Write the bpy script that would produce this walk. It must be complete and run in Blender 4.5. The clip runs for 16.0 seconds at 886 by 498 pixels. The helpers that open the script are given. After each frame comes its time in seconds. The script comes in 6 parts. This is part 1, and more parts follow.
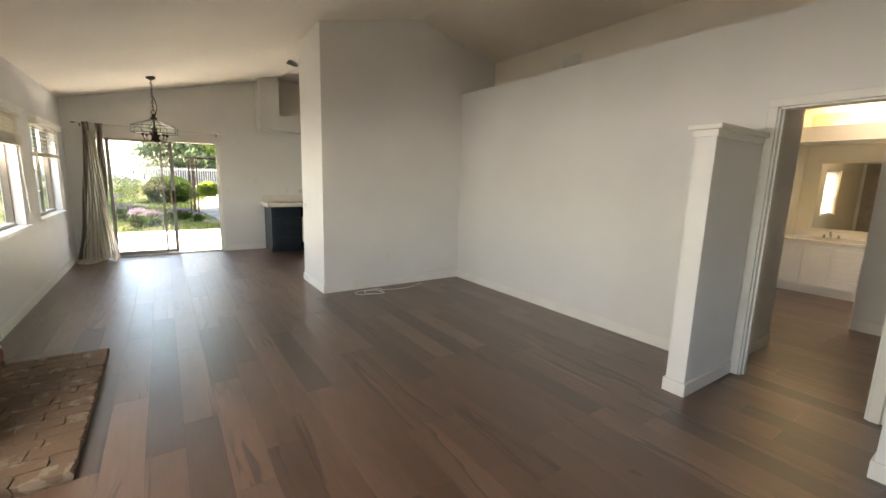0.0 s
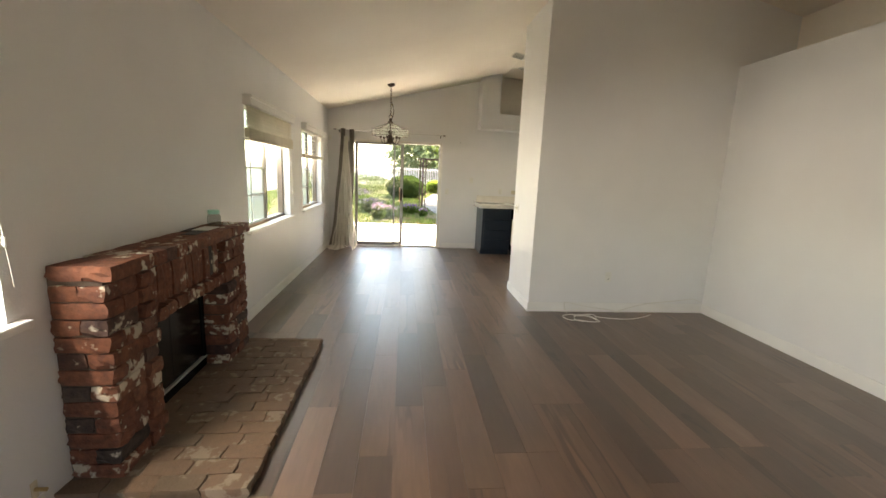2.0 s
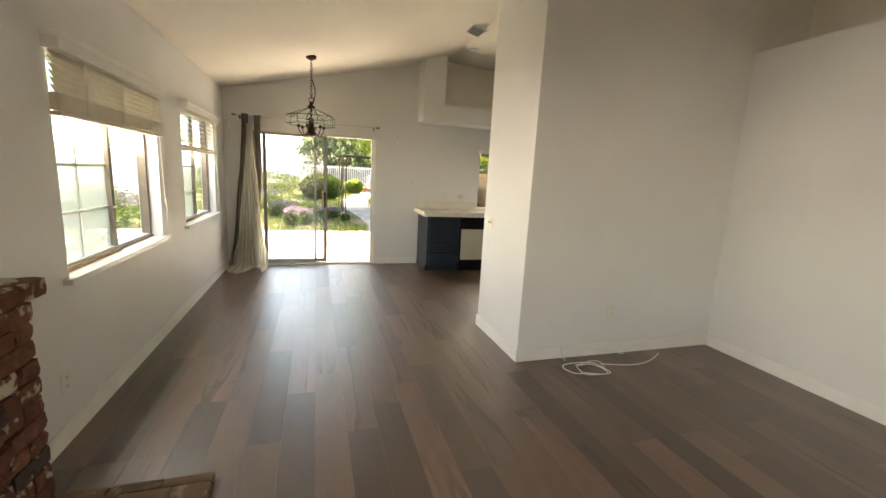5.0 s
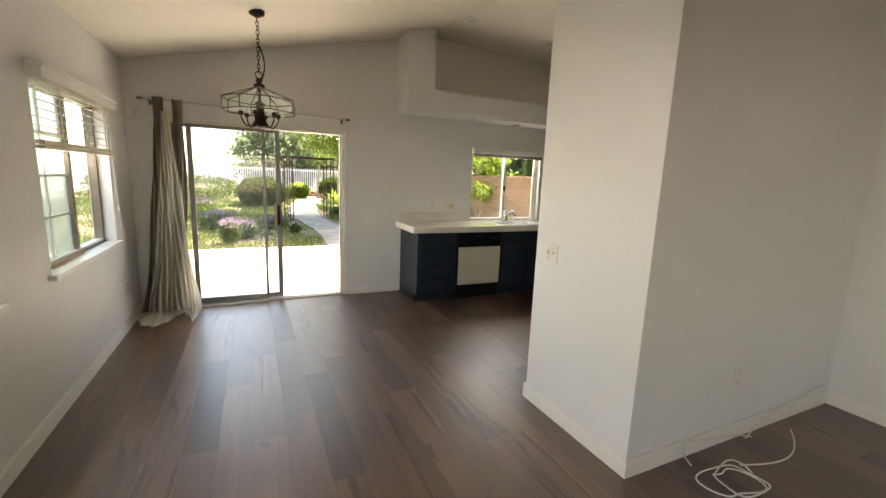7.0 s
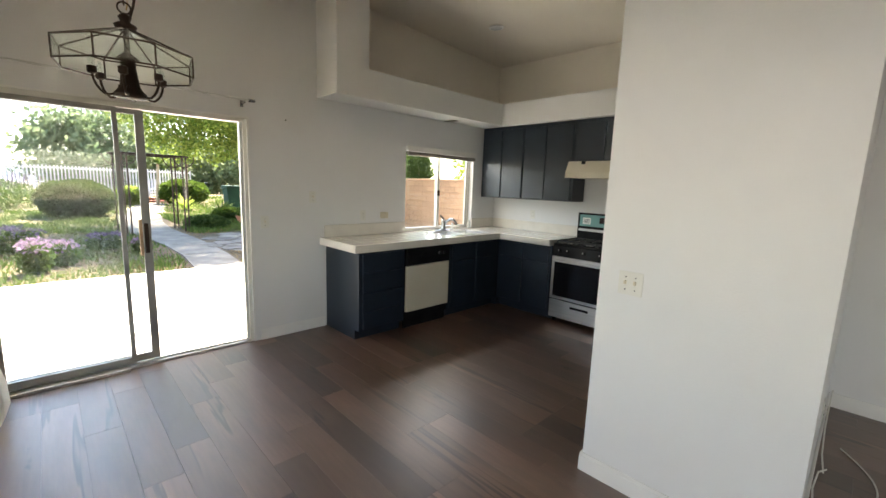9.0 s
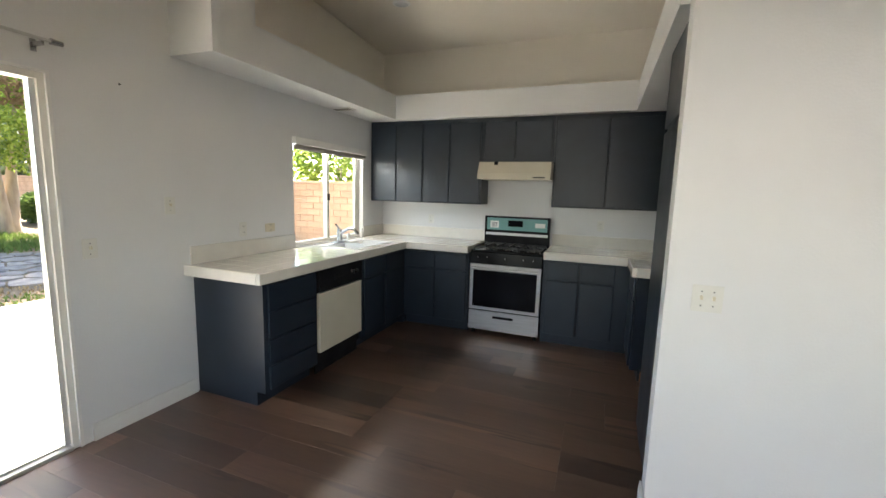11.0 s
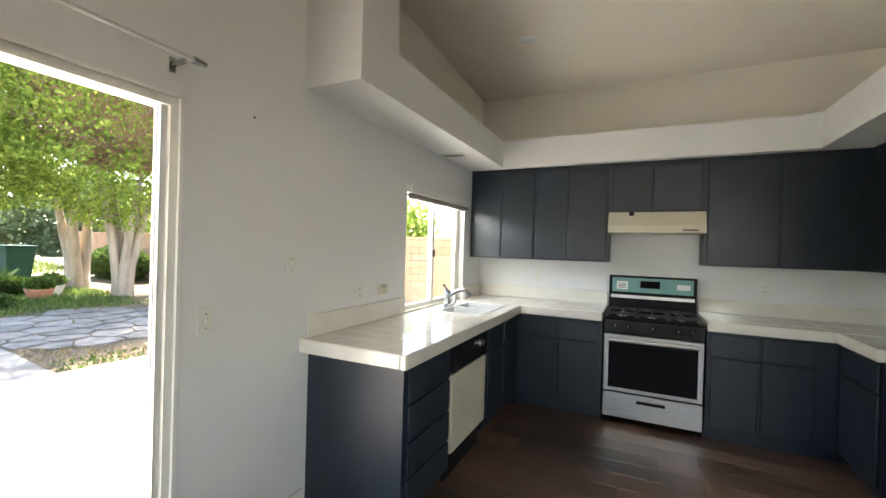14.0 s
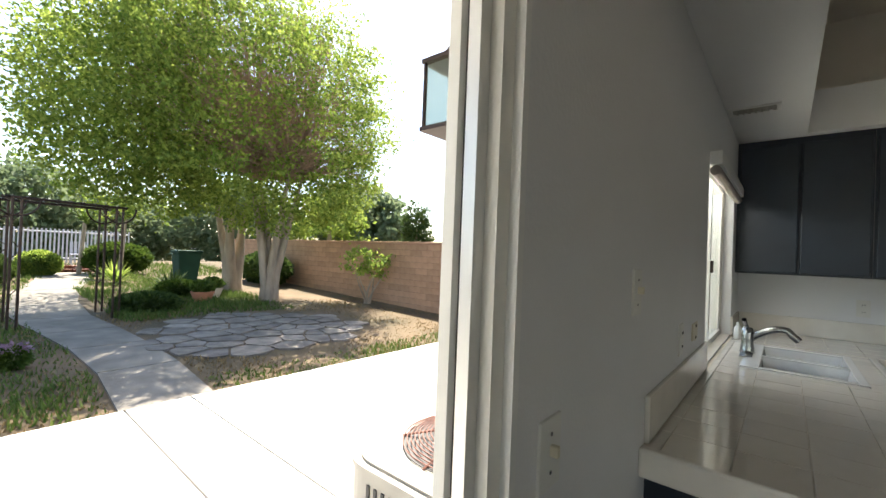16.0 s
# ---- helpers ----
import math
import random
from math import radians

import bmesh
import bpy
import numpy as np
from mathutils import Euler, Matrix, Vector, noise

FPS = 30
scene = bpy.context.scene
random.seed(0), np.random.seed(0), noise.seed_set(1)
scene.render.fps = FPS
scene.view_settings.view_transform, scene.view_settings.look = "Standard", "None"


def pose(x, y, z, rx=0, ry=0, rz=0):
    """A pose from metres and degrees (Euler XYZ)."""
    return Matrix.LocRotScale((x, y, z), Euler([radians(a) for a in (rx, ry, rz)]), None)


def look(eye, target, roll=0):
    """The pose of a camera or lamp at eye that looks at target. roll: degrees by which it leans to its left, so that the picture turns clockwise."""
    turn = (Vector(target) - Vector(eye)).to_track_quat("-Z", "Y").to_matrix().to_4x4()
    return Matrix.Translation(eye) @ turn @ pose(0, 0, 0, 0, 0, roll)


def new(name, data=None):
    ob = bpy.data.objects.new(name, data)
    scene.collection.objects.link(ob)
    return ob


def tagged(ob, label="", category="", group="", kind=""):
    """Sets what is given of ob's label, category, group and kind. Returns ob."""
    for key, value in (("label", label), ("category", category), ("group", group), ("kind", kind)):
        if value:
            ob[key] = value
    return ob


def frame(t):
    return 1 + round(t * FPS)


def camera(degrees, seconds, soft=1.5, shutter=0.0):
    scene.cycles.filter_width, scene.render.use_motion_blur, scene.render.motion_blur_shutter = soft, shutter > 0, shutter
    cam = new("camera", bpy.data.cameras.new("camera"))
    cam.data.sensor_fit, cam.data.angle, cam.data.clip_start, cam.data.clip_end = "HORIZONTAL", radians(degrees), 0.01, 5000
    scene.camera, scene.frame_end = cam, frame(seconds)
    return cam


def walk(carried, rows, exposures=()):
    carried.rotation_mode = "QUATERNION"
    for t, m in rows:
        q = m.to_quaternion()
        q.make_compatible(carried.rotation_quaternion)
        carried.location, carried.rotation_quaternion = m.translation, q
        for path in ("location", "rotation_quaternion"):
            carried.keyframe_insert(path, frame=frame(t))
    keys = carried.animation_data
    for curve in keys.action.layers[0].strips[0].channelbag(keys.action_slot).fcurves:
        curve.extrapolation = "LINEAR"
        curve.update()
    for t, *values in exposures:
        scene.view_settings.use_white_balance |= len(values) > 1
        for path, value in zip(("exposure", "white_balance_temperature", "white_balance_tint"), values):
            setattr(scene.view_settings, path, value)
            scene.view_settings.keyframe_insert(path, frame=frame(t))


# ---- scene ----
cam = camera(94.6, 16.0)
PATH = [
    (0, (-0.128, -0.926, 1.47), (0.985, 0.702, 1.141), 1.6),
    (0.5, (-0.078, -0.775, 1.462), (0.811, 0.985, 1.124), 1.9),
    (1, (0.022, -0.548, 1.475), (0.674, 1.31, 1.127), 2.1),
    (1.5, (0.021, -0.329, 1.463), (0.443, 1.594, 1.11), 2.3),
    (2, (0.085, -0.183, 1.477), (0.279, 1.775, 1.117), 2.4),
    (2.5, (0.156, -0.136, 1.489), (0.203, 1.829, 1.122), 2.5),
    (3, (0.202, -0.052, 1.481), (0.229, 1.914, 1.117), 2.5),
    (3.5, (0.115, 0.148, 1.475), (0.283, 2.109, 1.118), 2.6),
    (4, (0.029, 0.441, 1.483), (0.385, 2.378, 1.133), 2.5),
    (4.2, (-0.007, 0.595, 1.485), (0.419, 2.518, 1.135), 2.7),
    (6.5, (-0.219, 2.384, 1.557), (0.519, 4.211, 1.213), 2.3),
    (7, (-0.262, 2.772, 1.544), (0.576, 4.556, 1.206), 2.2),
    (7.5, (-0.333, 3.144, 1.555), (0.616, 4.873, 1.222), 2.3),
    (8, (-0.424, 3.452, 1.572), (0.643, 5.111, 1.241), 2.3),
    (8.5, (-0.463, 3.761, 1.53), (0.754, 5.317, 1.216), 2.2),
    (9, (-0.528, 4.089, 1.536), (0.848, 5.507, 1.229), 2.0),
    (9.5, (-0.583, 4.392, 1.513), (0.941, 5.655, 1.223), 1.9),
    (10, (-0.524, 4.676, 1.484), (1.119, 5.782, 1.204), 1.7),
    (10.2, (-0.532, 4.839, 1.489), (1.174, 5.847, 1.213), 1.8),
    (12.3, (-0.456, 5.675, 1.515), (1.471, 6.171, 1.312), 1.0),
    (12.5, (-0.484, 5.731, 1.503), (1.447, 6.22, 1.328), 0.9),
    (13, (-0.479, 5.822, 1.49), (1.439, 6.378, 1.371), 1.0),
    (13.5, (-0.362, 6.011, 1.512), (1.515, 6.697, 1.455), 1.3),
    (14, (-0.231, 6.312, 1.486), (1.573, 7.176, 1.481), 1.6),
    (14.5, (-0.113, 6.661, 1.481), (1.592, 7.706, 1.492), 1.9),
    (15, (0.054, 7.019, 1.484), (1.672, 8.194, 1.491), 2.0),
    (15.2, (0.108, 7.148, 1.491), (1.694, 8.367, 1.492), 2.1),
    (15.5, (0.191, 7.362, 1.468), (1.75, 8.615, 1.477), 2.0),
    (16, (0.299, 7.711, 1.455), (1.831, 8.998, 1.475), 2.2),
]
EXPOSURES = [
    (0.0, 4.05, 8100, 14), (1.5, 4.15, 8700, 14), (2.8, 4.1, 8500, 13), (4.2, 4.2, 9000, 14), (6.5, 3.7, 8700, 14), (9.0, 3.75, 7400, 13), (10.2, 3.85, 7100, 13),
    (12.5, 4.15, 7200, 14), (13.5, 4.25, 7200, 13), (14.5, 3.8, 7100, 12), (15.2, 3.3, 7100, 10), (16.0, 2.45, 7000, 11)]
walk(cam, [(t, look(eye, target, roll)) for t, eye, target, roll in PATH], EXPOSURES)


# ---- light ----
world = bpy.data.worlds.new("world")
scene.world = world
world.use_nodes = True
wn = world.node_tree
sky = wn.nodes.new("ShaderNodeTexSky")
sky.sky_type = "NISHITA"
sky.sun_disc = False
SUN_DIR = Vector((0.45, 0.50, 1.0)).normalized()
sky.sun_elevation = math.asin(SUN_DIR.z)
sky.sun_rotation = math.atan2(SUN_DIR.x, SUN_DIR.y)
wn.links.new(sky.outputs[0], wn.nodes["Background"].inputs[0])
wn.nodes["Background"].inputs[1].default_value = 0.085
sun = new("sun", bpy.data.lights.new("sun", "SUN"))
sun.data.energy, sun.data.angle, sun.data.color = 3.8, radians(0.5), (1.0, 0.95, 0.87)
sun.matrix_world = look((0, 0, 20), (-SUN_DIR.x * 10, -SUN_DIR.y * 10, 20 - SUN_DIR.z * 10))


def window_light(name, eye, target, w, h, power):
    ob = new(name, bpy.data.lights.new(name, "AREA"))
    ob.data.shape, ob.data.size, ob.data.size_y, ob.data.energy = "RECTANGLE", w, h, power
    ob.data.color = (0.93, 0.97, 1.0)
    ob.matrix_world = look(eye, target)
    return ob


window_light("west_window_light", (-1.58, 0.68, 1.66), (0, 0.68, 1.25), 1.25, 0.06, 4.8)
window_light("middle_window_light", (-1.58, 4.585, 1.66), (0, 4.585, 1.25), 1.3, 0.06, 1.5)
window_light("north_window_light", (-1.58, 6.66, 1.59), (0, 6.66, 1.2), 1.2, 0.05, 0.5)
window_light("kitchen_window_light", (3.2, 8.16, 1.93), (3.5, 6.2, 0.7), 1.0, 0.07, 1.0)

# ---- materials ----
def nodes_of(name, rough=0.6, metal=0.0):
    m = bpy.data.materials.new(name)
    m.use_nodes = True
    b = m.node_tree.nodes["Principled BSDF"]
    b.inputs["Roughness"].default_value, b.inputs["Metallic"].default_value = rough, metal
    return m, m.node_tree.nodes, m.node_tree.links, b


def surface(name, c1, c2, scale=6.0, rough=0.6, metal=0.0, bump=0.0, bscale=None, stretch=(1, 1, 1), rvar=0.0, island=0.0, obj=0.0):
    """A two-scale mottled surface; island or obj vary the value piece by piece."""
    m, n, l, b = nodes_of(name, rough, metal)
    co = n.new("ShaderNodeTexCoord")
    mp = n.new("ShaderNodeMapping")
    mp.inputs["Scale"].default_value = stretch
    l.new(co.outputs["Object"], mp.inputs[0])
    big = n.new("ShaderNodeTexNoise")
    big.inputs["Scale"].default_value, big.inputs["Detail"].default_value = scale, 6
    l.new(mp.outputs[0], big.inputs["Vector"])
    ramp = n.new("ShaderNodeValToRGB")
    ramp.color_ramp.elements[0].position, ramp.color_ramp.elements[1].position = 0.3, 0.7
    ramp.color_ramp.elements[0].color, ramp.color_ramp.elements[1].color = (*c1, 1), (*c2, 1)
    l.new(big.outputs[0], ramp.inputs[0])
    out = ramp.outputs[0]
    if island or obj:
        src = n.new("ShaderNodeNewGeometry").outputs["Random Per Island"] if island else n.new("ShaderNodeObjectInfo").outputs["Random"]
        amt = island or obj
        mr = n.new("ShaderNodeMapRange")
        mr.inputs[3].default_value, mr.inputs[4].default_value = 1 - amt, 1 + amt
        l.new(src, mr.inputs[0])
        hs = n.new("ShaderNodeHueSaturation")
        l.new(mr.outputs[0], hs.inputs["Value"])
        l.new(out, hs.inputs["Color"])
        out = hs.outputs[0]
    l.new(out, b.inputs["Base Color"])
    if rvar:
        mr = n.new("ShaderNodeMapRange")
        mr.inputs[3].default_value, mr.inputs[4].default_value = max(0.02, rough - rvar), min(1, rough + rvar)
        l.new(big.outputs[0], mr.inputs[0])
        l.new(mr.outputs[0], b.inputs["Roughness"])
    if bump:
        fine = n.new("ShaderNodeTexNoise")
        fine.inputs["Scale"].default_value, fine.inputs["Detail"].default_value = bscale or scale * 12, 4
        l.new(mp.outputs[0], fine.inputs["Vector"])
        bp = n.new("ShaderNodeBump")
        bp.inputs["Strength"].default_value, bp.inputs["Distance"].default_value = bump, 0.01
        l.new(fine.outputs[0], bp.inputs["Height"])
        l.new(bp.outputs[0], b.inputs["Normal"])
    return m



WALL = surface("wall_paint", (0.716, 0.714, 0.708), (0.761, 0.759, 0.753), 1.3, 0.5, bump=0.12, bscale=90)
CEIL = surface("ceiling_paint", (0.79, 0.73, 0.65), (0.83, 0.775, 0.695), 1.5, 0.85, bump=0.3, bscale=70)
TRIM = surface("white_trim", (0.76, 0.75, 0.72), (0.82, 0.81, 0.78), 4, 0.35)
PLASTIC = surface("white_plastic", (0.70, 0.69, 0.64), (0.74, 0.73, 0.68), 9, 0.3)
ALMOND = surface("almond_plastic", (0.62, 0.56, 0.42), (0.66, 0.60, 0.46), 9, 0.35)
DARKHOLE = surface("dark_slot", (0.02, 0.02, 0.02), (0.03, 0.03, 0.03), 9, 0.6)
VINYL = surface("window_vinyl", (0.68, 0.66, 0.60), (0.74, 0.72, 0.66), 5, 0.4)
ALU = surface("aluminium_frame", (0.55, 0.55, 0.53), (0.62, 0.62, 0.60), 5, 0.35, 0.6)
# darker copy of the aluminium: indoor shade on the door leaves, as colour
LEAFFRAME = surface("shaded_aluminium", (0.27, 0.26, 0.24), (0.34, 0.33, 0.31), 5, 0.45, 0.3)
CAB = surface("cabinet_paint", (0.0085, 0.0155, 0.0255), (0.0125, 0.022, 0.0355), 5, 0.38, bump=0.05, bscale=60, rvar=0.1)
TOEWOOD = surface("raw_toe_board", (0.32, 0.13, 0.05), (0.42, 0.19, 0.08), 6, 0.6, stretch=(1, 8, 8))
COUNTER = surface("counter_tile", (0.73, 0.69, 0.62), (0.79, 0.75, 0.68), 9, 0.1, rvar=0.05, obj=0.04)
GROUT = surface("counter_grout", (0.56, 0.51, 0.43), (0.64, 0.59, 0.50), 20, 0.85)
PORCELAIN = surface("white_porcelain", (0.80, 0.80, 0.78), (0.83, 0.83, 0.81), 4, 0.08)
STEEL = surface("stainless", (0.56, 0.56, 0.56), (0.64, 0.64, 0.64), 5, 0.3, 1.0, bump=0.03, bscale=80, stretch=(1, 1, 12))
NICKEL = surface("brushed_nickel", (0.42, 0.42, 0.43), (0.50, 0.50, 0.50), 8, 0.25, 1.0)
BLACK = surface("black_enamel", (0.010, 0.010, 0.011), (0.018, 0.018, 0.019), 5, 0.18)
BLACKGLASS = surface("oven_glass", (0.005, 0.005, 0.006), (0.008, 0.008, 0.010), 3, 0.05)
IRON = surface("cast_iron", (0.02, 0.02, 0.02), (0.035, 0.035, 0.035), 30, 0.55, bump=0.2)
IVORY = surface("ivory_enamel", (0.62, 0.57, 0.45), (0.67, 0.62, 0.50), 3, 0.35)
TEAL = surface("teal_film", (0.12, 0.30, 0.29), (0.16, 0.35, 0.33), 6, 0.3)
BRONZE = surface("dark_bronze", (0.035, 0.022, 0.016), (0.06, 0.04, 0.03), 12, 0.45, 0.7)
BRASS = surface("dull_brass", (0.45, 0.33, 0.16), (0.55, 0.42, 0.22), 12, 0.35, 0.9)
SCREEN = surface("firebox_screen", (0.007, 0.0065, 0.006), (0.014, 0.012, 0.011), 14, 0.15)
DRAPE = surface("grey_drape", (0.23, 0.205, 0.18), (0.32, 0.285, 0.25), 9, 0.8, bump=0.2, bscale=150)
SLAT = surface("blind_slat", (0.60, 0.54, 0.43), (0.67, 0.61, 0.49), 8, 0.5)
SILLWOOD = surface("light_wood", (0.38, 0.24, 0.13), (0.50, 0.33, 0.19), 12, 0.5, stretch=(8, 1, 8))
CABLE = surface("white_cable", (0.68, 0.66, 0.60), (0.74, 0.72, 0.66), 9, 0.4)
PAPER = surface("paper", (0.72, 0.73, 0.70), (0.78, 0.79, 0.76), 9, 0.7)
MINT = surface("mint_plastic", (0.25, 0.55, 0.45), (0.32, 0.62, 0.52), 9, 0.3)
CONCRETE = surface("concrete", (0.47, 0.46, 0.43), (0.55, 0.535, 0.505), 1.7, 0.9, bump=0.25, bscale=120)
PATHSTONE = surface("path_concrete", (0.13, 0.12, 0.10), (0.23, 0.21, 0.175), 3, 0.9, bump=0.4)
FLAG = surface("flagstone", (0.11, 0.097, 0.082), (0.25, 0.22, 0.185), 5, 0.85, bump=0.5, obj=0.25)
GRASS = surface("lawn", (0.06, 0.05, 0.022), (0.15, 0.10, 0.055), 0.8, 0.95, bump=0.8, bscale=40)
BLOCK = surface("slump_block", (0.37, 0.215, 0.13), (0.48, 0.29, 0.18), 4, 0.9, bump=0.5, bscale=30, obj=0.12)
DARKMORTAR = surface("dark_mortar", (0.055, 0.034, 0.024), (0.10, 0.07, 0.052), 12, 0.95, bump=0.4)
BLOCKJOINT = surface("block_joint", (0.24, 0.15, 0.10), (0.31, 0.20, 0.135), 6, 0.95, bump=0.4)
MORTAR = surface("mortar", (0.14, 0.10, 0.07), (0.20, 0.15, 0.11), 12, 0.95, bump=0.4)
BARK = surface("pale_bark", (0.24, 0.185, 0.135), (0.40, 0.325, 0.245), 7, 0.9, bump=0.8, bscale=20, stretch=(1, 1, 0.3))
TWIG = surface("twig", (0.24, 0.15, 0.10), (0.36, 0.24, 0.17), 9, 0.9)
FENCEW = surface("white_fence", (0.50, 0.48, 0.49), (0.56, 0.54, 0.55), 2, 0.5)
BINGREEN = surface("bin_plastic", (0.004, 0.032, 0.021), (0.007, 0.045, 0.028), 4, 0.9)
TERRA = surface("terracotta", (0.36, 0.14, 0.07), (0.44, 0.19, 0.10), 9, 0.8)
ACMETAL = surface("beige_metal", (0.30, 0.28, 0.24), (0.36, 0.34, 0.29), 5, 0.45)
ACGRILLE = surface("rust_grille", (0.15, 0.05, 0.035), (0.22, 0.09, 0.06), 12, 0.6)
BATHWALL = surface("warm_wall_paint", (0.66, 0.60, 0.46), (0.71, 0.65, 0.51), 2, 0.6)
STUCCO = surface("stucco", (0.55, 0.50, 0.42), (0.62, 0.57, 0.48), 6, 0.95, bump=0.5)


def glass(name, tint=(1, 1, 1), rough=0.0, frost=0.0):
    m = bpy.data.materials.new(name)
    m.use_nodes = True
    n, l = m.node_tree.nodes, m.node_tree.links
    n.remove(n["Principled BSDF"])
    tr, gl, mix, lw = n.new("ShaderNodeBsdfTransparent"), n.new("ShaderNodeBsdfGlossy"), n.new("ShaderNodeMixShader"), n.new("ShaderNodeLayerWeight")
    fr, ad = n.new("ShaderNodeMath"), n.new("ShaderNodeMath")
    lw.inputs[0].default_value = 0.5
    fr.operation, fr.inputs[1].default_value = "POWER", 5.0
    ad.operation, ad.inputs[1].default_value, ad.inputs[2].default_value = "MULTIPLY_ADD", 0.5, 0.025
    l.new(lw.outputs["Facing"], fr.inputs[0])
    l.new(fr.outputs[0], ad.inputs[0])
    tr.inputs[0].default_value = (*tint, 1)
    gl.inputs["Roughness"].default_value = rough
    l.new(ad.outputs[0], mix.inputs[0])
    l.new(tr.outputs[0], mix.inputs[1])
    l.new(gl.outputs[0], mix.inputs[2])
    out = mix.outputs[0]
    if frost:
        tl, m2 = n.new("ShaderNodeBsdfTranslucent"), n.new("ShaderNodeMixShader")
        tl.inputs[0].default_value = (0.85, 0.85, 0.8, 1)
        m2.inputs[0].default_value = frost
        l.new(out, m2.inputs[1])
        l.new(tl.outputs[0], m2.inputs[2])
        out = m2.outputs[0]
    l.new(out, n["Material Output"].inputs[0])
    return m


CAB.node_tree.nodes["Principled BSDF"].inputs["Specular IOR Level"].default_value = 0.6
for _m in (BLACK, BLACKGLASS):
    _m.node_tree.nodes["Principled BSDF"].inputs["Specular IOR Level"].default_value = 0.12
GLASS = glass("clear_glass", (0.93, 0.96, 0.95))
HAZY = glass("hazy_glass", (0.55, 0.62, 0.57), 0.1, 0.22)
VEIL = glass("dusty_glass", (0.96, 0.975, 0.975), 0.0, 0.005)
# the milky share imitates whitish reflections on the chandelier's clear panes
BEVELGLASS = glass("bevelled_glass", (0.84, 0.88, 0.84), 0.05, 0.16)
FRAMEDK = surface("bronze_window_frame", (0.16, 0.13, 0.10), (0.22, 0.18, 0.145), 8, 0.45, 0.3)


def cloth_sheer(name, colour, through_share):
    m, n, l, b = nodes_of(name, 0.9)
    b.inputs["Base Color"].default_value = (*colour, 1)
    tl, mix = n.new("ShaderNodeBsdfTranslucent"), n.new("ShaderNodeMixShader")
    tl.inputs[0].default_value = (*colour, 1)
    wv = n.new("ShaderNodeTexNoise")
    wv.inputs["Scale"].default_value = 140
    bp = n.new("ShaderNodeBump")
    bp.inputs["Strength"].default_value = 0.2
    l.new(wv.outputs[0], bp.inputs["Height"])
    l.new(bp.outputs[0], b.inputs["Normal"])
    mix.inputs[0].default_value = through_share
    l.new(b.outputs[0], mix.inputs[1])
    l.new(tl.outputs[0], mix.inputs[2])
    l.new(mix.outputs[0], n["Material Output"].inputs[0])
    return m


SHEER = cloth_sheer("cream_sheer", (0.80, 0.77, 0.70), 0.5)


def leafy(name, c1, c2, share=0.35):
    """Leaves that let some light through; the value differs leaf by leaf."""
    m, n, l, b = nodes_of(name, 0.6)
    b.inputs["Specular IOR Level"].default_value = 0.15
    ge, rp = n.new("ShaderNodeNewGeometry"), n.new("ShaderNodeValToRGB")
    rp.color_ramp.elements[0].color, rp.color_ramp.elements[1].color = (*c1, 1), (*c2, 1)
    l.new(ge.outputs["Random Per Island"], rp.inputs[0])
    l.new(rp.outputs[0], b.inputs["Base Color"])
    tl, mix = n.new("ShaderNodeBsdfTranslucent"), n.new("ShaderNodeMixShader")
    l.new(rp.outputs[0], tl.inputs[0])
    mix.inputs[0].default_value = share
    l.new(b.outputs[0], mix.inputs[1])
    l.new(tl.outputs[0], mix.inputs[2])
    l.new(mix.outputs[0], n["Material Output"].inputs[0])
    return m


LEAF = leafy("fig_leaf", (0.11, 0.185, 0.03), (0.33, 0.40, 0.085), 0.58)
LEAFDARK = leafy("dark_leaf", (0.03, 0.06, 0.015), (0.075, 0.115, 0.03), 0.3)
LEAFHEDGE = leafy("hedge_leaf", (0.04, 0.08, 0.012), (0.10, 0.15, 0.03), 0.35)
BLADE = leafy("grass_blade", (0.06, 0.115, 0.022), (0.14, 0.19, 0.05), 0.3)
DRY = leafy("dry_blade", (0.17, 0.12, 0.06), (0.30, 0.22, 0.11), 0.3)
PURPLE = leafy("purple_petal", (0.09, 0.065, 0.13), (0.17, 0.12, 0.21), 0.3)
PINK = leafy("pink_petal", (0.22, 0.14, 0.21), (0.34, 0.24, 0.31), 0.3)
# leaf green paled towards grey: the haze before far trees, put into colour
HAZETREE = leafy("haze_tinted_leaf", (0.11, 0.16, 0.08), (0.21, 0.26, 0.14), 0.45)


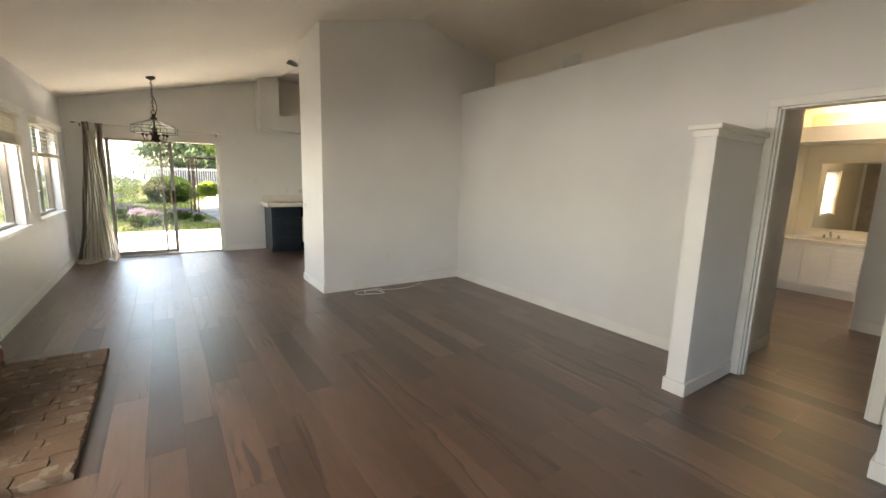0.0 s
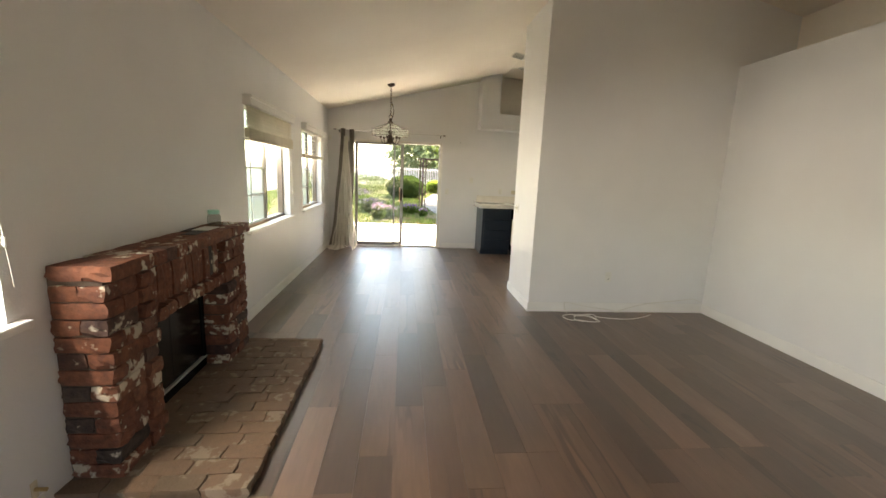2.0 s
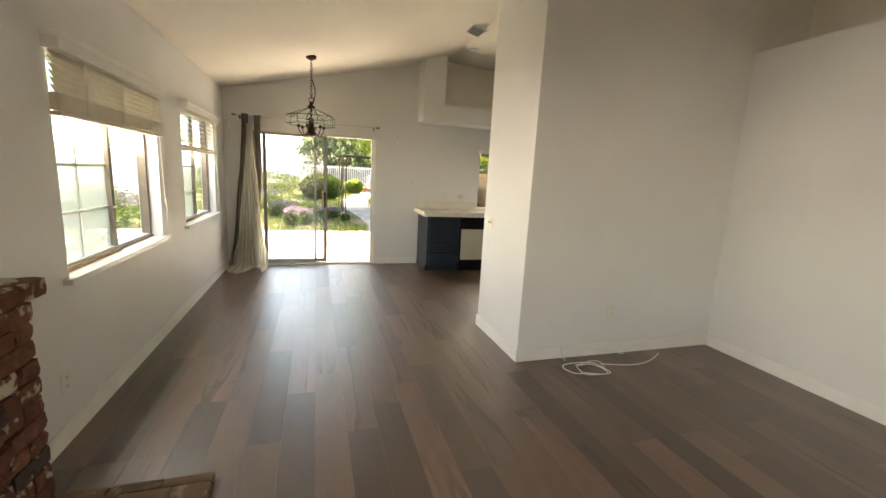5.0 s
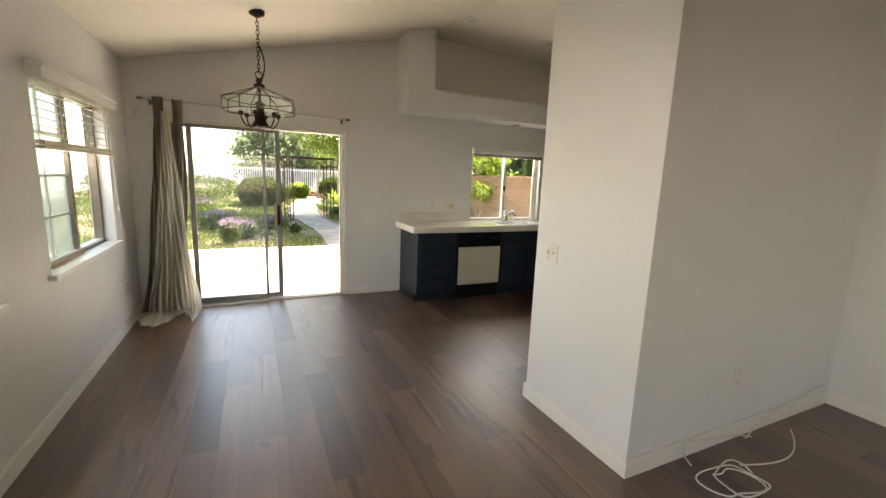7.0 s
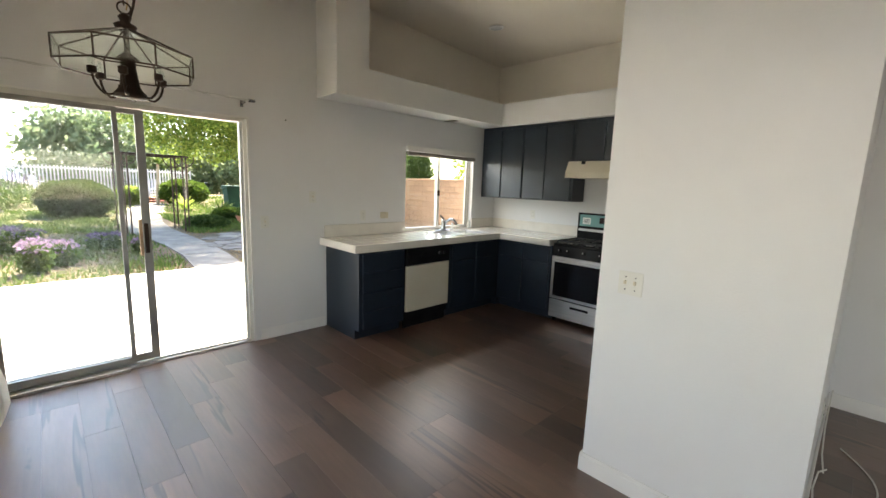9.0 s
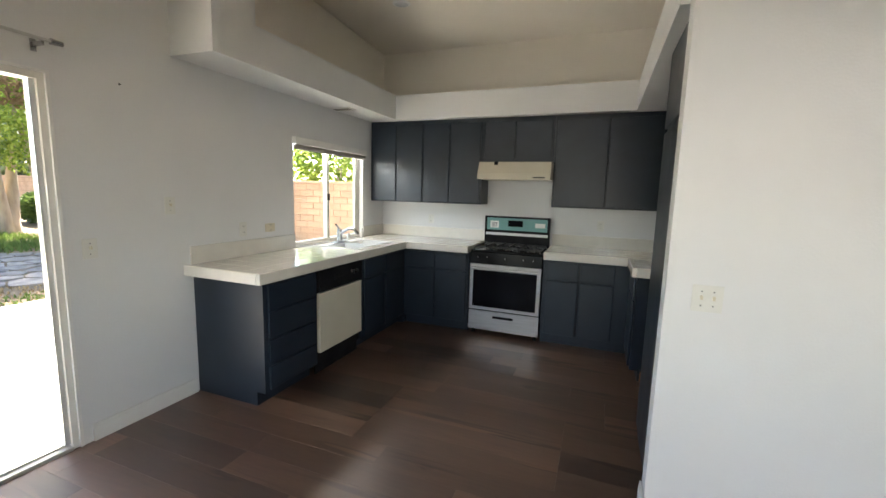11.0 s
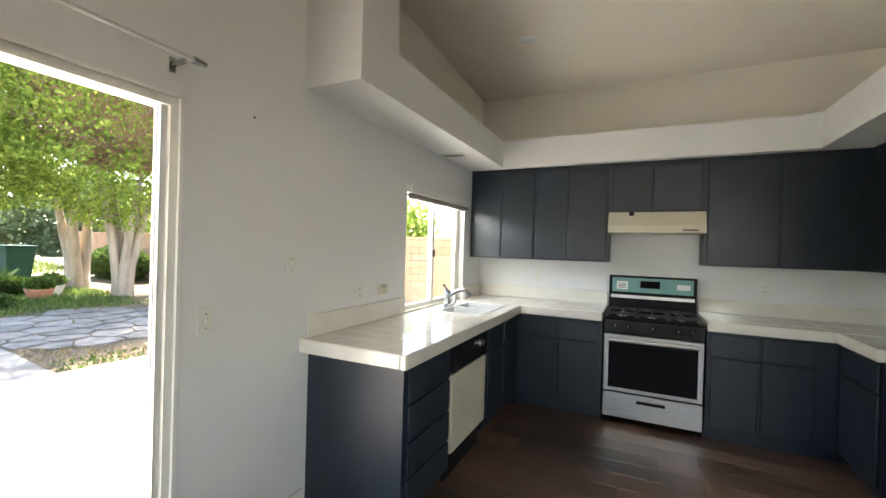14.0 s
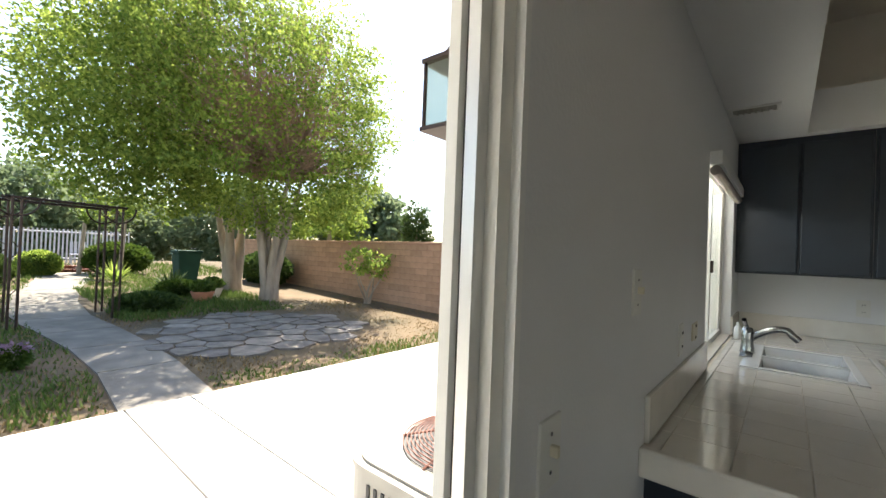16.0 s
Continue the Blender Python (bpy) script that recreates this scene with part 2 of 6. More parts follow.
def planks():
    """Wide wood-look planks: each its own tone, long grain, dark knots and streaks."""
    m, n, l, b = nodes_of("floor_plank", 0.3)
    oi, co = n.new("ShaderNodeObjectInfo"), n.new("ShaderNodeTexCoord")
    add = n.new("ShaderNodeVectorMath")
    mul = n.new("ShaderNodeMath")
    mul.operation, mul.inputs[1].default_value = "MULTIPLY", 60
    l.new(oi.outputs["Random"], mul.inputs[0])
    l.new(co.outputs["Object"], add.inputs[0])
    l.new(mul.outputs[0], add.inputs[1])
    def grain(scale, sx, sy, detail=8, dist=0.0):
        mp, t = n.new("ShaderNodeMapping"), n.new("ShaderNodeTexNoise")
        mp.inputs["Scale"].default_value = (sx, sy, 1)
        t.inputs["Scale"].default_value, t.inputs["Detail"].default_value, t.inputs["Distortion"].default_value = scale, detail, dist
        l.new(add.outputs[0], mp.inputs[0])
        l.new(mp.outputs[0], t.inputs["Vector"])
        return t.outputs[0]
    def ramp(src, stops):
        r = n.new("ShaderNodeValToRGB")
        while len(r.color_ramp.elements) < len(stops):
            r.color_ramp.elements.new(0.5)
        for e, (p, c) in zip(r.color_ramp.elements, stops):
            e.position, e.color = p, (*c, 1)
        l.new(src, r.inputs[0])
        return r.outputs[0]
    def mix(kind, fac, a, c):
        x = n.new("ShaderNodeMix")
        x.data_type, x.blend_type = "RGBA", kind
        x.inputs[0].default_value = fac
        l.new(a, x.inputs[6])
        l.new(c, x.inputs[7])
        return x.outputs[2]
    tone = ramp(oi.outputs["Random"], [(0.0, (0.050, 0.026, 0.017)), (0.15, (0.064, 0.034, 0.022)), (0.24, (0.094, 0.051, 0.033)), (0.75, (0.122, 0.068, 0.045)), (1.0, (0.162, 0.097, 0.068))])
    fine = ramp(grain(9, 7, 0.6), [(0.25, (0.86, 0.84, 0.83)), (0.75, (1.10, 1.09, 1.08))])
    cloud = ramp(grain(2.0, 1.6, 0.5, 4, 0.4), [(0.3, (0.76, 0.74, 0.72)), (0.7, (1.20, 1.19, 1.18))])
    streak = ramp(grain(1.0, 4.6, 0.32, 4, 0.35), [(0.455, (1, 1, 1)), (0.478, (0.42, 0.36, 0.33)), (0.488, (0.50, 0.45, 0.41)), (0.50, (1.30, 1.28, 1.25)), (0.56, (1.18, 1.17, 1.15)), (0.60, (1, 1, 1))])
    where = ramp(grain(0.9, 1.5, 0.7, 2), [(0.50, (0, 0, 0)), (0.60, (1, 1, 1))])
    knot = ramp(grain(2.6, 2.4, 0.8, 3, 0.6), [(0.27, (0.28, 0.22, 0.19)), (0.31, (1, 1, 1))])
    c = mix("MULTIPLY", 1.0, tone, fine)
    c = mix("MULTIPLY", 1.0, c, cloud)
    c = mix("MULTIPLY", 0.9, c, streak)
    l.new(where, c.node.inputs[0])
    c = mix("MULTIPLY", 0.7, c, knot)
    l.new(c, b.inputs["Base Color"])
    mr = n.new("ShaderNodeMapRange")
    mr.inputs[3].default_value, mr.inputs[4].default_value = 0.34, 0.47
    b.inputs["Specular IOR Level"].default_value = 0.8
    b.inputs["Coat Weight"].default_value, b.inputs["Coat Roughness"].default_value = 0.5, 0.38
    l.new(grain(6, 4, 1), mr.inputs[0])
    l.new(mr.outputs[0], b.inputs["Roughness"])
    bp = n.new("ShaderNodeBump")
    bp.inputs["Strength"].default_value, bp.inputs["Distance"].default_value = 0.025, 0.002
    l.new(grain(14, 8, 0.6), bp.inputs["Height"])
    l.new(bp.outputs[0], b.inputs["Normal"])
    return m


FLOOR = planks()
FLOORBASE = surface("floor_underlay", (0.05, 0.035, 0.028), (0.06, 0.04, 0.03), 6, 0.7)


def used_brick(name="salvaged_brick", brown=0.0, white=0.12):
    """Salvaged brick: red to brown, brick by brick, with scraps of old white mortar left on it."""
    m, n, l, b = nodes_of(name, 0.85)
    oi, co = n.new("ShaderNodeObjectInfo"), n.new("ShaderNodeNewGeometry")
    tone = n.new("ShaderNodeValToRGB")
    els = tone.color_ramp.elements
    els[0].color, els[1].color = (0.08, 0.03, 0.02, 1), (0.23, 0.10, 0.06, 1)
    e = els.new(0.4)
    e.color = (0.165, 0.058, 0.03, 1)
    e = els.new(0.93)
    e.color = (0.19, 0.07, 0.04, 1)
    e = els.new(0.05)
    e.color = (0.05, 0.04, 0.035, 1)
    e = els.new(0.1)
    e.color = (0.17, 0.062, 0.038, 1)
    l.new(oi.outputs["Random"], tone.inputs[0])
    def noise_of(scale, detail):
        t = n.new("ShaderNodeTexNoise")
        t.inputs["Scale"].default_value, t.inputs["Detail"].default_value = scale, detail
        l.new(co.outputs["Position"], t.inputs["Vector"])
        return t.outputs[0]
    mott = n.new("ShaderNodeValToRGB")
    mott.color_ramp.elements[0].position, mott.color_ramp.elements[0].color = 0.3, (0.55, 0.5, 0.5, 1)
    mott.color_ramp.elements[1].position, mott.color_ramp.elements[1].color = 0.7, (1.25, 1.2, 1.15, 1)
    l.new(noise_of(28, 5), mott.inputs[0])
    mx = n.new("ShaderNodeMix")
    mx.data_type, mx.blend_type = "RGBA", "MULTIPLY"
    mx.inputs[0].default_value = 1
    l.new(tone.outputs[0], mx.inputs[6])
    l.new(mott.outputs[0], mx.inputs[7])
    scrap = n.new("ShaderNodeValToRGB")
    scrap.color_ramp.elements[0].position, scrap.color_ramp.elements[1].position = 0.60, 0.66
    shift, own = n.new("ShaderNodeMath"), n.new("ShaderNodeMath")
    own.operation, own.inputs[1].default_value = "MULTIPLY", 7.31
    wrap = n.new("ShaderNodeMath")
    wrap.operation = "FRACT"
    scale_own = n.new("ShaderNodeMapRange")
    scale_own.inputs[1].default_value, scale_own.inputs[2].default_value = 0.45, 1.0
    scale_own.inputs[3].default_value, scale_own.inputs[4].default_value = -0.03, white
    l.new(oi.outputs["Random"], own.inputs[0])
    l.new(own.outputs[0], wrap.inputs[0])
    l.new(wrap.outputs[0], scale_own.inputs[0])
    l.new(noise_of(15, 9), shift.inputs[0])
    l.new(scale_own.outputs[0], shift.inputs[1])
    l.new(shift.outputs[0], scrap.inputs[0])
    m2 = n.new("ShaderNodeMix")
    m2.data_type = "RGBA"
    m2.inputs[7].default_value = (0.50, 0.43, 0.34, 1)
    l.new(scrap.outputs[0], m2.inputs[0])
    l.new(mx.outputs[2], m2.inputs[6])
    m3 = n.new("ShaderNodeMix")
    m3.data_type = "RGBA"
    m3.inputs[0].default_value, m3.inputs[7].default_value = brown, (0.165, 0.115, 0.075, 1)
    l.new(m2.outputs[2], m3.inputs[6])
    l.new(m3.outputs[2], b.inputs["Base Color"])
    bp = n.new("ShaderNodeBump")
    bp.inputs["Strength"].default_value, bp.inputs["Distance"].default_value = 0.7, 0.006
    l.new(noise_of(70, 6), bp.inputs["Height"])
    l.new(bp.outputs[0], b.inputs["Normal"])
    return m


BRICK = used_brick()
HEARTHBRICK = used_brick("worn_hearth_brick", 0.78, 0.12)


def glow(name, colour, strength):
    m, n, l, b = nodes_of(name, 0.4)
    b.inputs["Emission Color"].default_value, b.inputs["Emission Strength"].default_value = (*colour, 1), strength
    return m


TUBELIGHT = glow("lit_diffuser", (1.0, 0.80, 0.50), 0.2)
MIRROR, _n, _l, _b = nodes_of("mirror", 0.02, 1.0)
_b.inputs["Base Color"].default_value = (0.85, 0.87, 0.86, 1)


# ---- mesh helpers ----
def boxy(bm, x0, x1, y0, y1, z0, z1, bevel=0.0):
    r = bmesh.ops.create_cube(bm, size=1.0)
    m = Matrix.Translation(((x0 + x1) / 2, (y0 + y1) / 2, (z0 + z1) / 2)) @ Matrix.Diagonal((abs(x1 - x0), abs(y1 - y0), abs(z1 - z0), 1))
    bmesh.ops.transform(bm, matrix=m, verts=r["verts"])
    if bevel:
        edges = list({e for v in r["verts"] for e in v.link_edges})
        bmesh.ops.bevel(bm, geom=edges, offset=bevel, segments=2, affect="EDGES", profile=0.5)
    return bm


def prism(bm, pts, axis, a0, a1):
    """A polygon pushed along an axis: pts are (x, z) for 'y', (y, z) for 'x', (x, y) for 'z'."""
    def at(p, a):
        return {"x": (a, p[0], p[1]), "y": (p[0], a, p[1]), "z": (p[0], p[1], a)}[axis]
    lo = [bm.verts.new(at(p, a0)) for p in pts]
    hi = [bm.verts.new(at(p, a1)) for p in pts]
    k = len(pts)
    bm.faces.new(lo)
    bm.faces.new(list(reversed(hi)))
    for i in range(k):
        bm.faces.new((lo[i], hi[i], hi[(i + 1) % k], lo[(i + 1) % k]))
    return bm


def tube(bm, a, b, r0, r1=None, seg=12):
    a, b = Vector(a), Vector(b)
    d = b - a
    m = Matrix.Translation((a + b) / 2) @ d.to_track_quat("Z", "Y").to_matrix().to_4x4()
    bmesh.ops.create_cone(bm, cap_ends=True, segments=seg, radius1=r0, radius2=r0 if r1 is None else r1, depth=d.length, matrix=m)
    return bm


def part(name, bm, material, parent=None, label="", smooth=False):
    """ONE mesh, drawn in the world's metres, linked under a thing or a part."""
    off = parent["base"] if parent is not None and "base" in parent else (0, 0, 0)
    off = Vector(off)
    bmesh.ops.recalc_face_normals(bm, faces=bm.faces)
    bmesh.ops.translate(bm, vec=-off, verts=bm.verts)
    me = bpy.data.meshes.new(name)
    bm.to_mesh(me)
    bm.free()
    if smooth:
        me.polygons.foreach_set("use_smooth", [True] * len(me.polygons))
    me.materials.append(material)
    ob = new(name, me)
    if parent is not None:
        ob.parent = parent
    ob["base"] = tuple(off)
    return tagged(ob, label=label)


def thing(name, base, label, category, group="", kind=""):
    """An Empty at a thing's base, which parents its parts."""
    ob = new(name)
    ob.empty_display_size = 0.1
    ob.location = base
    ob["base"] = tuple(base)
    return tagged(ob, label, category, group, kind)


def box_part(name, dims, material, parent=None, label="", bevel=0.0):
    return part(name, boxy(bmesh.new(), *dims, bevel), material, parent, label)


def structure(name, bm, material, label=""):
    return tagged(part(name, bm, material), label, kind="structure")


def joined_mesh(name, verts, faces, material, parent=None, label="", smooth=False):
    """A mesh from computed arrays, in the world's metres."""
    off = np.array(parent["base"]) if parent is not None and "base" in parent else np.zeros(3)
    me = bpy.data.meshes.new(name)
    me.from_pydata((np.asarray(verts) - off).tolist(), [], np.asarray(faces).tolist() if not isinstance(faces, list) else faces)
    if smooth:
        me.polygons.foreach_set("use_smooth", [True] * len(me.polygons))
    me.materials.append(material)
    ob = new(name, me)
    if parent is not None:
        ob.parent = parent
    ob["base"] = tuple(float(v) for v in off)
    return tagged(ob, label=label)


def leaf_cloud(name, centres, size, material, parent=None, label="", seed=1, long=1.6, up=0.0):
    """Small folded leaves, each its own two faces, at the given centres."""
    rng = np.random.default_rng(seed)
    c = np.asarray(centres, float)
    k = len(c)
    d = rng.normal(size=(k, 3))
    d[:, 2] += up
    d /= np.linalg.norm(d, axis=1)[:, None]
    e = np.cross(d, rng.normal(size=(k, 3)))
    e /= np.linalg.norm(e, axis=1)[:, None]
    nrm = np.cross(d, e)
    s = size * rng.uniform(0.6, 1.3, (k, 1))
    tip, tail = c + d * s * long / 2, c - d * s * long / 2
    a, b = c + e * s / 2 + nrm * s * 0.15, c - e * s / 2 + nrm * s * 0.15
    verts = np.stack([tail, a, tip, b], 1).reshape(-1, 3)
    i = np.arange(k)[:, None] * 4
    faces = np.concatenate([i + [0, 1, 2], i + [0, 2, 3]], 1).reshape(-1, 3)
    return joined_mesh(name, verts, faces, material, parent, label)


def ball_points(n, centre, radii, seed, shell=0.55, bumps=0.16):
    """Points in a lumpy ball, more of them near its outside."""
    rng = np.random.default_rng(seed)
    d = rng.normal(size=(n, 3))
    d /= np.linalg.norm(d, axis=1)[:, None]
    r = rng.uniform(shell ** 3, 1, n) ** (1 / 3)
    r *= 1 + bumps * np.sin(d[:, 0] * 7 + seed) * np.cos(d[:, 1] * 6) * np.sin(d[:, 2] * 5 + 1)
    return np.array(centre) + d * r[:, None] * np.array(radii)


def curve_tube(name, pts, radius, material, parent=None, label="", cyclic=False):
    """A round wire along points, as a mesh."""
    pts = [Vector(p) for p in pts]
    off = Vector(parent["base"]) if parent is not None and "base" in parent else Vector((0, 0, 0))
    bm = bmesh.new()
    rings, k = [], 8
    n = len(pts)
    for i, p in enumerate(pts):
        d = (pts[(i + 1) % n] - pts[i - 1]) if cyclic else (pts[min(i + 1, n - 1)] - pts[max(i - 1, 0)])
        q = d.to_track_quat("Z", "Y")
        rings.append([bm.verts.new(p + q @ Vector((radius * math.cos(a), radius * math.sin(a), 0))) for a in [2 * math.pi * j / k for j in range(k)]])
    for i in range(n if cyclic else n - 1):
        u, v = rings[i], rings[(i + 1) % n]
        for j in range(k):
            bm.faces.new((u[j], u[(j + 1) % k], v[(j + 1) % k], v[j]))
    return part(name, bm, material, parent, label, smooth=True)


def lathe(bm, centre, profile, seg=24):
    """A turned shape: profile is (radius, z) from bottom to top."""
    rings = []
    for r, z in profile:
        rings.append([bm.verts.new((centre[0] + r * math.cos(2 * math.pi * j / seg), centre[1] + r * math.sin(2 * math.pi * j / seg), centre[2] + z)) for j in range(seg)])
    for u, v in zip(rings, rings[1:]):
        for j in range(seg):
            bm.faces.new((u[j], u[(j + 1) % seg], v[(j + 1) % seg], v[j]))
    bm.faces.new(list(reversed(rings[0])))
    bm.faces.new(rings[-1])
    return bm



# ---- the shell ----
XL, XR, YF, YB = -1.39, 3.59, 8.0, -3.2
XE, XS, YS, YP = 4.29, 4.20, 4.41, 4.12
RIDGE_X, RIDGE_Z, SLOPE, LEDGE = 2.85, 3.565, 0.230, 2.72


def roof_z(x):
    return RIDGE_Z - SLOPE * abs(x - RIDGE_X)


def wall_with_holes(bm, axis, face, back, a0, a1, holes, top):
    """A wall between two faces along an axis, with rectangular holes (a0, a1, z0, z1). top(a) gives its height."""
    cuts = sorted({a0, a1, *[h[0] for h in holes], *[h[1] for h in holes]} | ({RIDGE_X} if a0 < RIDGE_X < a1 and axis == "y" else set()))
    for lo, hi in zip(cuts, cuts[1:]):
        mid = (lo + hi) / 2
        spans, z = [], 0.0
        for h in sorted((h for h in holes if h[0] < mid < h[1]), key=lambda h: h[2]):
            if h[2] > z:
                spans.append((z, h[2]))
            z = h[3]
        for zz0, zz1 in spans:
            prism(bm, [(lo, zz0), (hi, zz0), (hi, zz1), (lo, zz1)], axis, face, back)
        prism(bm, [(lo, z), (hi, z), (hi, top(hi)), (lo, top(lo))], axis, face, back)
    bmesh.ops.remove_doubles(bm, verts=bm.verts, dist=0.0005)
    return bm


WINS = [(0.0, 1.42, 0.85, 2.06), (3.86, 5.31, 0.865, 2.06), (5.98, 7.34, 0.875, 2.06)]
SLIDE = (-1.08, 0.80, 0.0, 2.06)
KWIN = (2.60, 3.80, 0.96, 1.98)
structure("wall_west", wall_with_holes(bmesh.new(), "x", XL, XL - 0.16, YB, YF, WINS, lambda a: roof_z(XL) + 0.05), WALL)
structure("wall_north", wall_with_holes(bmesh.new(), "y", YF, YF + 0.125, XL - 0.16, XE + 0.16, [SLIDE, KWIN], lambda a: roof_z(a) + 0.05), WALL)
structure("wall_east_kitchen", boxy(bmesh.new(), XE, XE + 0.16, YP, YF, 0, 3.4), WALL)
bm = prism(bmesh.new(), [(1.5, 0), (XE, 0), (XE, roof_z(XE) + 0.04), (RIDGE_X, RIDGE_Z + 0.04), (1.5, roof_z(1.5) + 0.04)], "y", YP, YS)
structure("wall_middle", bm, WALL)
bm = prism(bmesh.new(), [(1.5, 0), (1.62, 0), (1.62, roof_z(1.62) + 0.04), (1.5, roof_z(1.5) + 0.04)], "y", YS, 5.01)
structure("wall_partition", bm, WALL)
DOOR = (-0.47, 0.27, 0.0, 2.06)
bm = wall_with_holes(bmesh.new(), "x", XR, XR + 0.12, YB, YP, [DOOR], lambda a: LEDGE - 0.02)
boxy(bm, XR, XS, YB, YP, LEDGE - 0.02, LEDGE)
structure("wall_east", bm, WALL)
# takes the warmer ceiling colour for the shade above the ledge
structure("wall_shelf_back", boxy(bmesh.new(), XS, XS + 0.12, YB, YP, LEDGE - 0.3, 3.4), CEIL)
structure("wall_south", wall_with_holes(bmesh.new(), "y", YB, YB - 0.16, XL - 0.16, XS + 0.12, [(-0.9, 0.9, 0.8, 2.1)], lambda a: roof_z(a) + 0.05), WALL)
# added overhang, out of view, deep enough to keep sun off the indoor floor
bm = bmesh.new()
for xa, xb in ((XL - 0.6, RIDGE_X), (RIDGE_X, XE + 0.8)):
    prism(bm, [(xa, roof_z(xa) + 0.02), (xb, roof_z(xb) + 0.02), (xb, roof_z(xb) + 0.2), (xa, roof_z(xa) + 0.2)], "y", YF + 0.162, YF + 1.76)
structure("roof_eave", bm, TRIM)
structure("floor", boxy(bmesh.new(), XL - 0.16, 8.4, YB - 0.16, YF + 0.125, -0.12, -0.008), FLOORBASE)
bm = bmesh.new()
xa, xb = XL - 0.16, XE + 0.2
prism(bm, [(xa, roof_z(xa)), (RIDGE_X, RIDGE_Z), (xb, roof_z(xb)), (xb, roof_z(xb) + 0.2), (RIDGE_X, RIDGE_Z + 0.2), (xa, roof_z(xa) + 0.2)], "y", YB - 0.16, YF + 0.16)
structure("ceiling", bm, CEIL)
# the lower, almost level ceiling over the kitchen
FOLD_X = 1.90


def kitchen_z(x):
    return roof_z(FOLD_X) - 0.057 * (x - FOLD_X)


bm = prism(bmesh.new(), [(FOLD_X, kitchen_z(FOLD_X)), (XE, kitchen_z(XE)), (XE, roof_z(XE)), (RIDGE_X, RIDGE_Z)], "y", YS, YF)
structure("ceiling_kitchen", bm, CEIL)
# thin added panels; their ceiling colour stands in for shade above the soffit
bm = prism(bmesh.new(), [(1.82, 2.61), (XE - 0.004, 2.61), (XE - 0.004, kitchen_z(XE)), (1.9, kitchen_z(1.9)), (1.82, roof_z(1.82))], "y", YF - 0.004, YF + 0.01)
structure("wall_upper_north", bm, CEIL)
structure("wall_upper_east", boxy(bmesh.new(), XE - 0.004, XE + 0.01, YS, YF - 0.004, 2.61, kitchen_z(XE)), CEIL)
# soffits over the kitchen
SZ0, SZ1 = 2.345, 2.62
bm = prism(bmesh.new(), [(1.47, 7.62), (3.905, 7.62), (3.905, 5.05), (1.62, 5.05), (1.62, YS), (XE, YS), (XE, YF), (1.47, YF)], "z", SZ0, SZ1)
structure("soffit", bm, WALL)
bm = prism(bmesh.new(), [(1.47, SZ1), (1.82, SZ1), (1.82, roof_z(1.82)), (1.47, roof_z(1.47))], "y", 7.62, YF)
structure("soffit_column", bm, WALL)

# rooms beyond the doorway
HALL_N, BATH_X = 0.40, 7.58
structure("wall_hall_north", boxy(bmesh.new(), XR + 0.12, 4.6, HALL_N, HALL_N + 0.1, 0, 2.6), WALL)
structure("wall_hall_south", boxy(bmesh.new(), XR + 0.12, 5.95, -0.75, -0.65, 0, 2.6), WALL)
structure("wall_hall_end", boxy(bmesh.new(), 5.95, 6.07, -0.75, 0.09, 0, 2.6), WALL)
structure("wall_bath_north", wall_with_holes(bmesh.new(), "y", 1.28, 1.38, 4.6, 8.2, [(6.0, 6.9, 1.05, 1.85)], lambda a: 2.6), BATHWALL)
win5 = tagged(new("window_5"), kind="structure", label="small white frosted bathroom window")
win5.location = (6.45, 1.33, 1.05)
win5["base"] = (6.45, 1.33, 1.05)
box_part("pane", (6.03, 6.87, 1.33, 1.335, 1.08, 1.82), SHEER, win5)
for d in ((6.0, 6.03, 1.05, 1.85), (6.87, 6.9, 1.05, 1.85), (6.03, 6.87, 1.05, 1.08), (6.03, 6.87, 1.82, 1.85)):
    box_part("frame", (d[0], d[1], 1.30, 1.36, d[2], d[3]), TRIM, win5)
bdoor = tagged(new("door_2"), kind="structure", label="grey-blue painted panel door in the bathroom")
bdoor.location = (4.6, 0.9, 0)
bdoor["base"] = (4.6, 0.9, 0.0)
box_part("leaf", (4.602, 4.635, 0.52, 1.22, 0.01, 2.03), DRAPE, bdoor)
for z0, z1 in ((0.2, 0.9), (1.05, 1.9)):
    box_part("panel", (4.636, 4.642, 0.62, 1.12, z0, z1), DRAPE, bdoor, bevel=0.004)
part("door_handle", tube(bmesh.new(), (4.635, 0.6, 0.98), (4.69, 0.6, 0.98), 0.022), NICKEL, bdoor)
structure("wall_bath_west", boxy(bmesh.new(), 4.5, 4.6, HALL_N + 0.1, 1.38, 0, 2.6), WALL)
structure("wall_bath_east", boxy(bmesh.new(), 8.1, 8.2, -1.5, 1.28, 0, 2.6), BATHWALL)
structure("wall_bath_south", boxy(bmesh.new(), 6.07, 8.2, -1.6, -1.5, 0, 2.6), BATHWALL)
structure("ceiling_hall", boxy(bmesh.new(), XR + 0.12, 8.2, -1.6, 1.38, 2.6, 2.7), CEIL)
structure("bath_soffit", boxy(bmesh.new(), 7.45, 8.1, -1.5, 1.28, 2.15, 2.36), WALL)
tube_light = thing("vanity_light", (7.75, 0.3, 2.36), "warm lit vanity light on the bathroom soffit", "light")
box_part("diffuser", (7.6, 7.9, -0.3, 0.9, 2.361, 2.40), TUBELIGHT, tube_light, "glowing warm diffuser")
bath_lamp = new("bathroom_lamp", bpy.data.lights.new("bathroom_lamp", "AREA"))
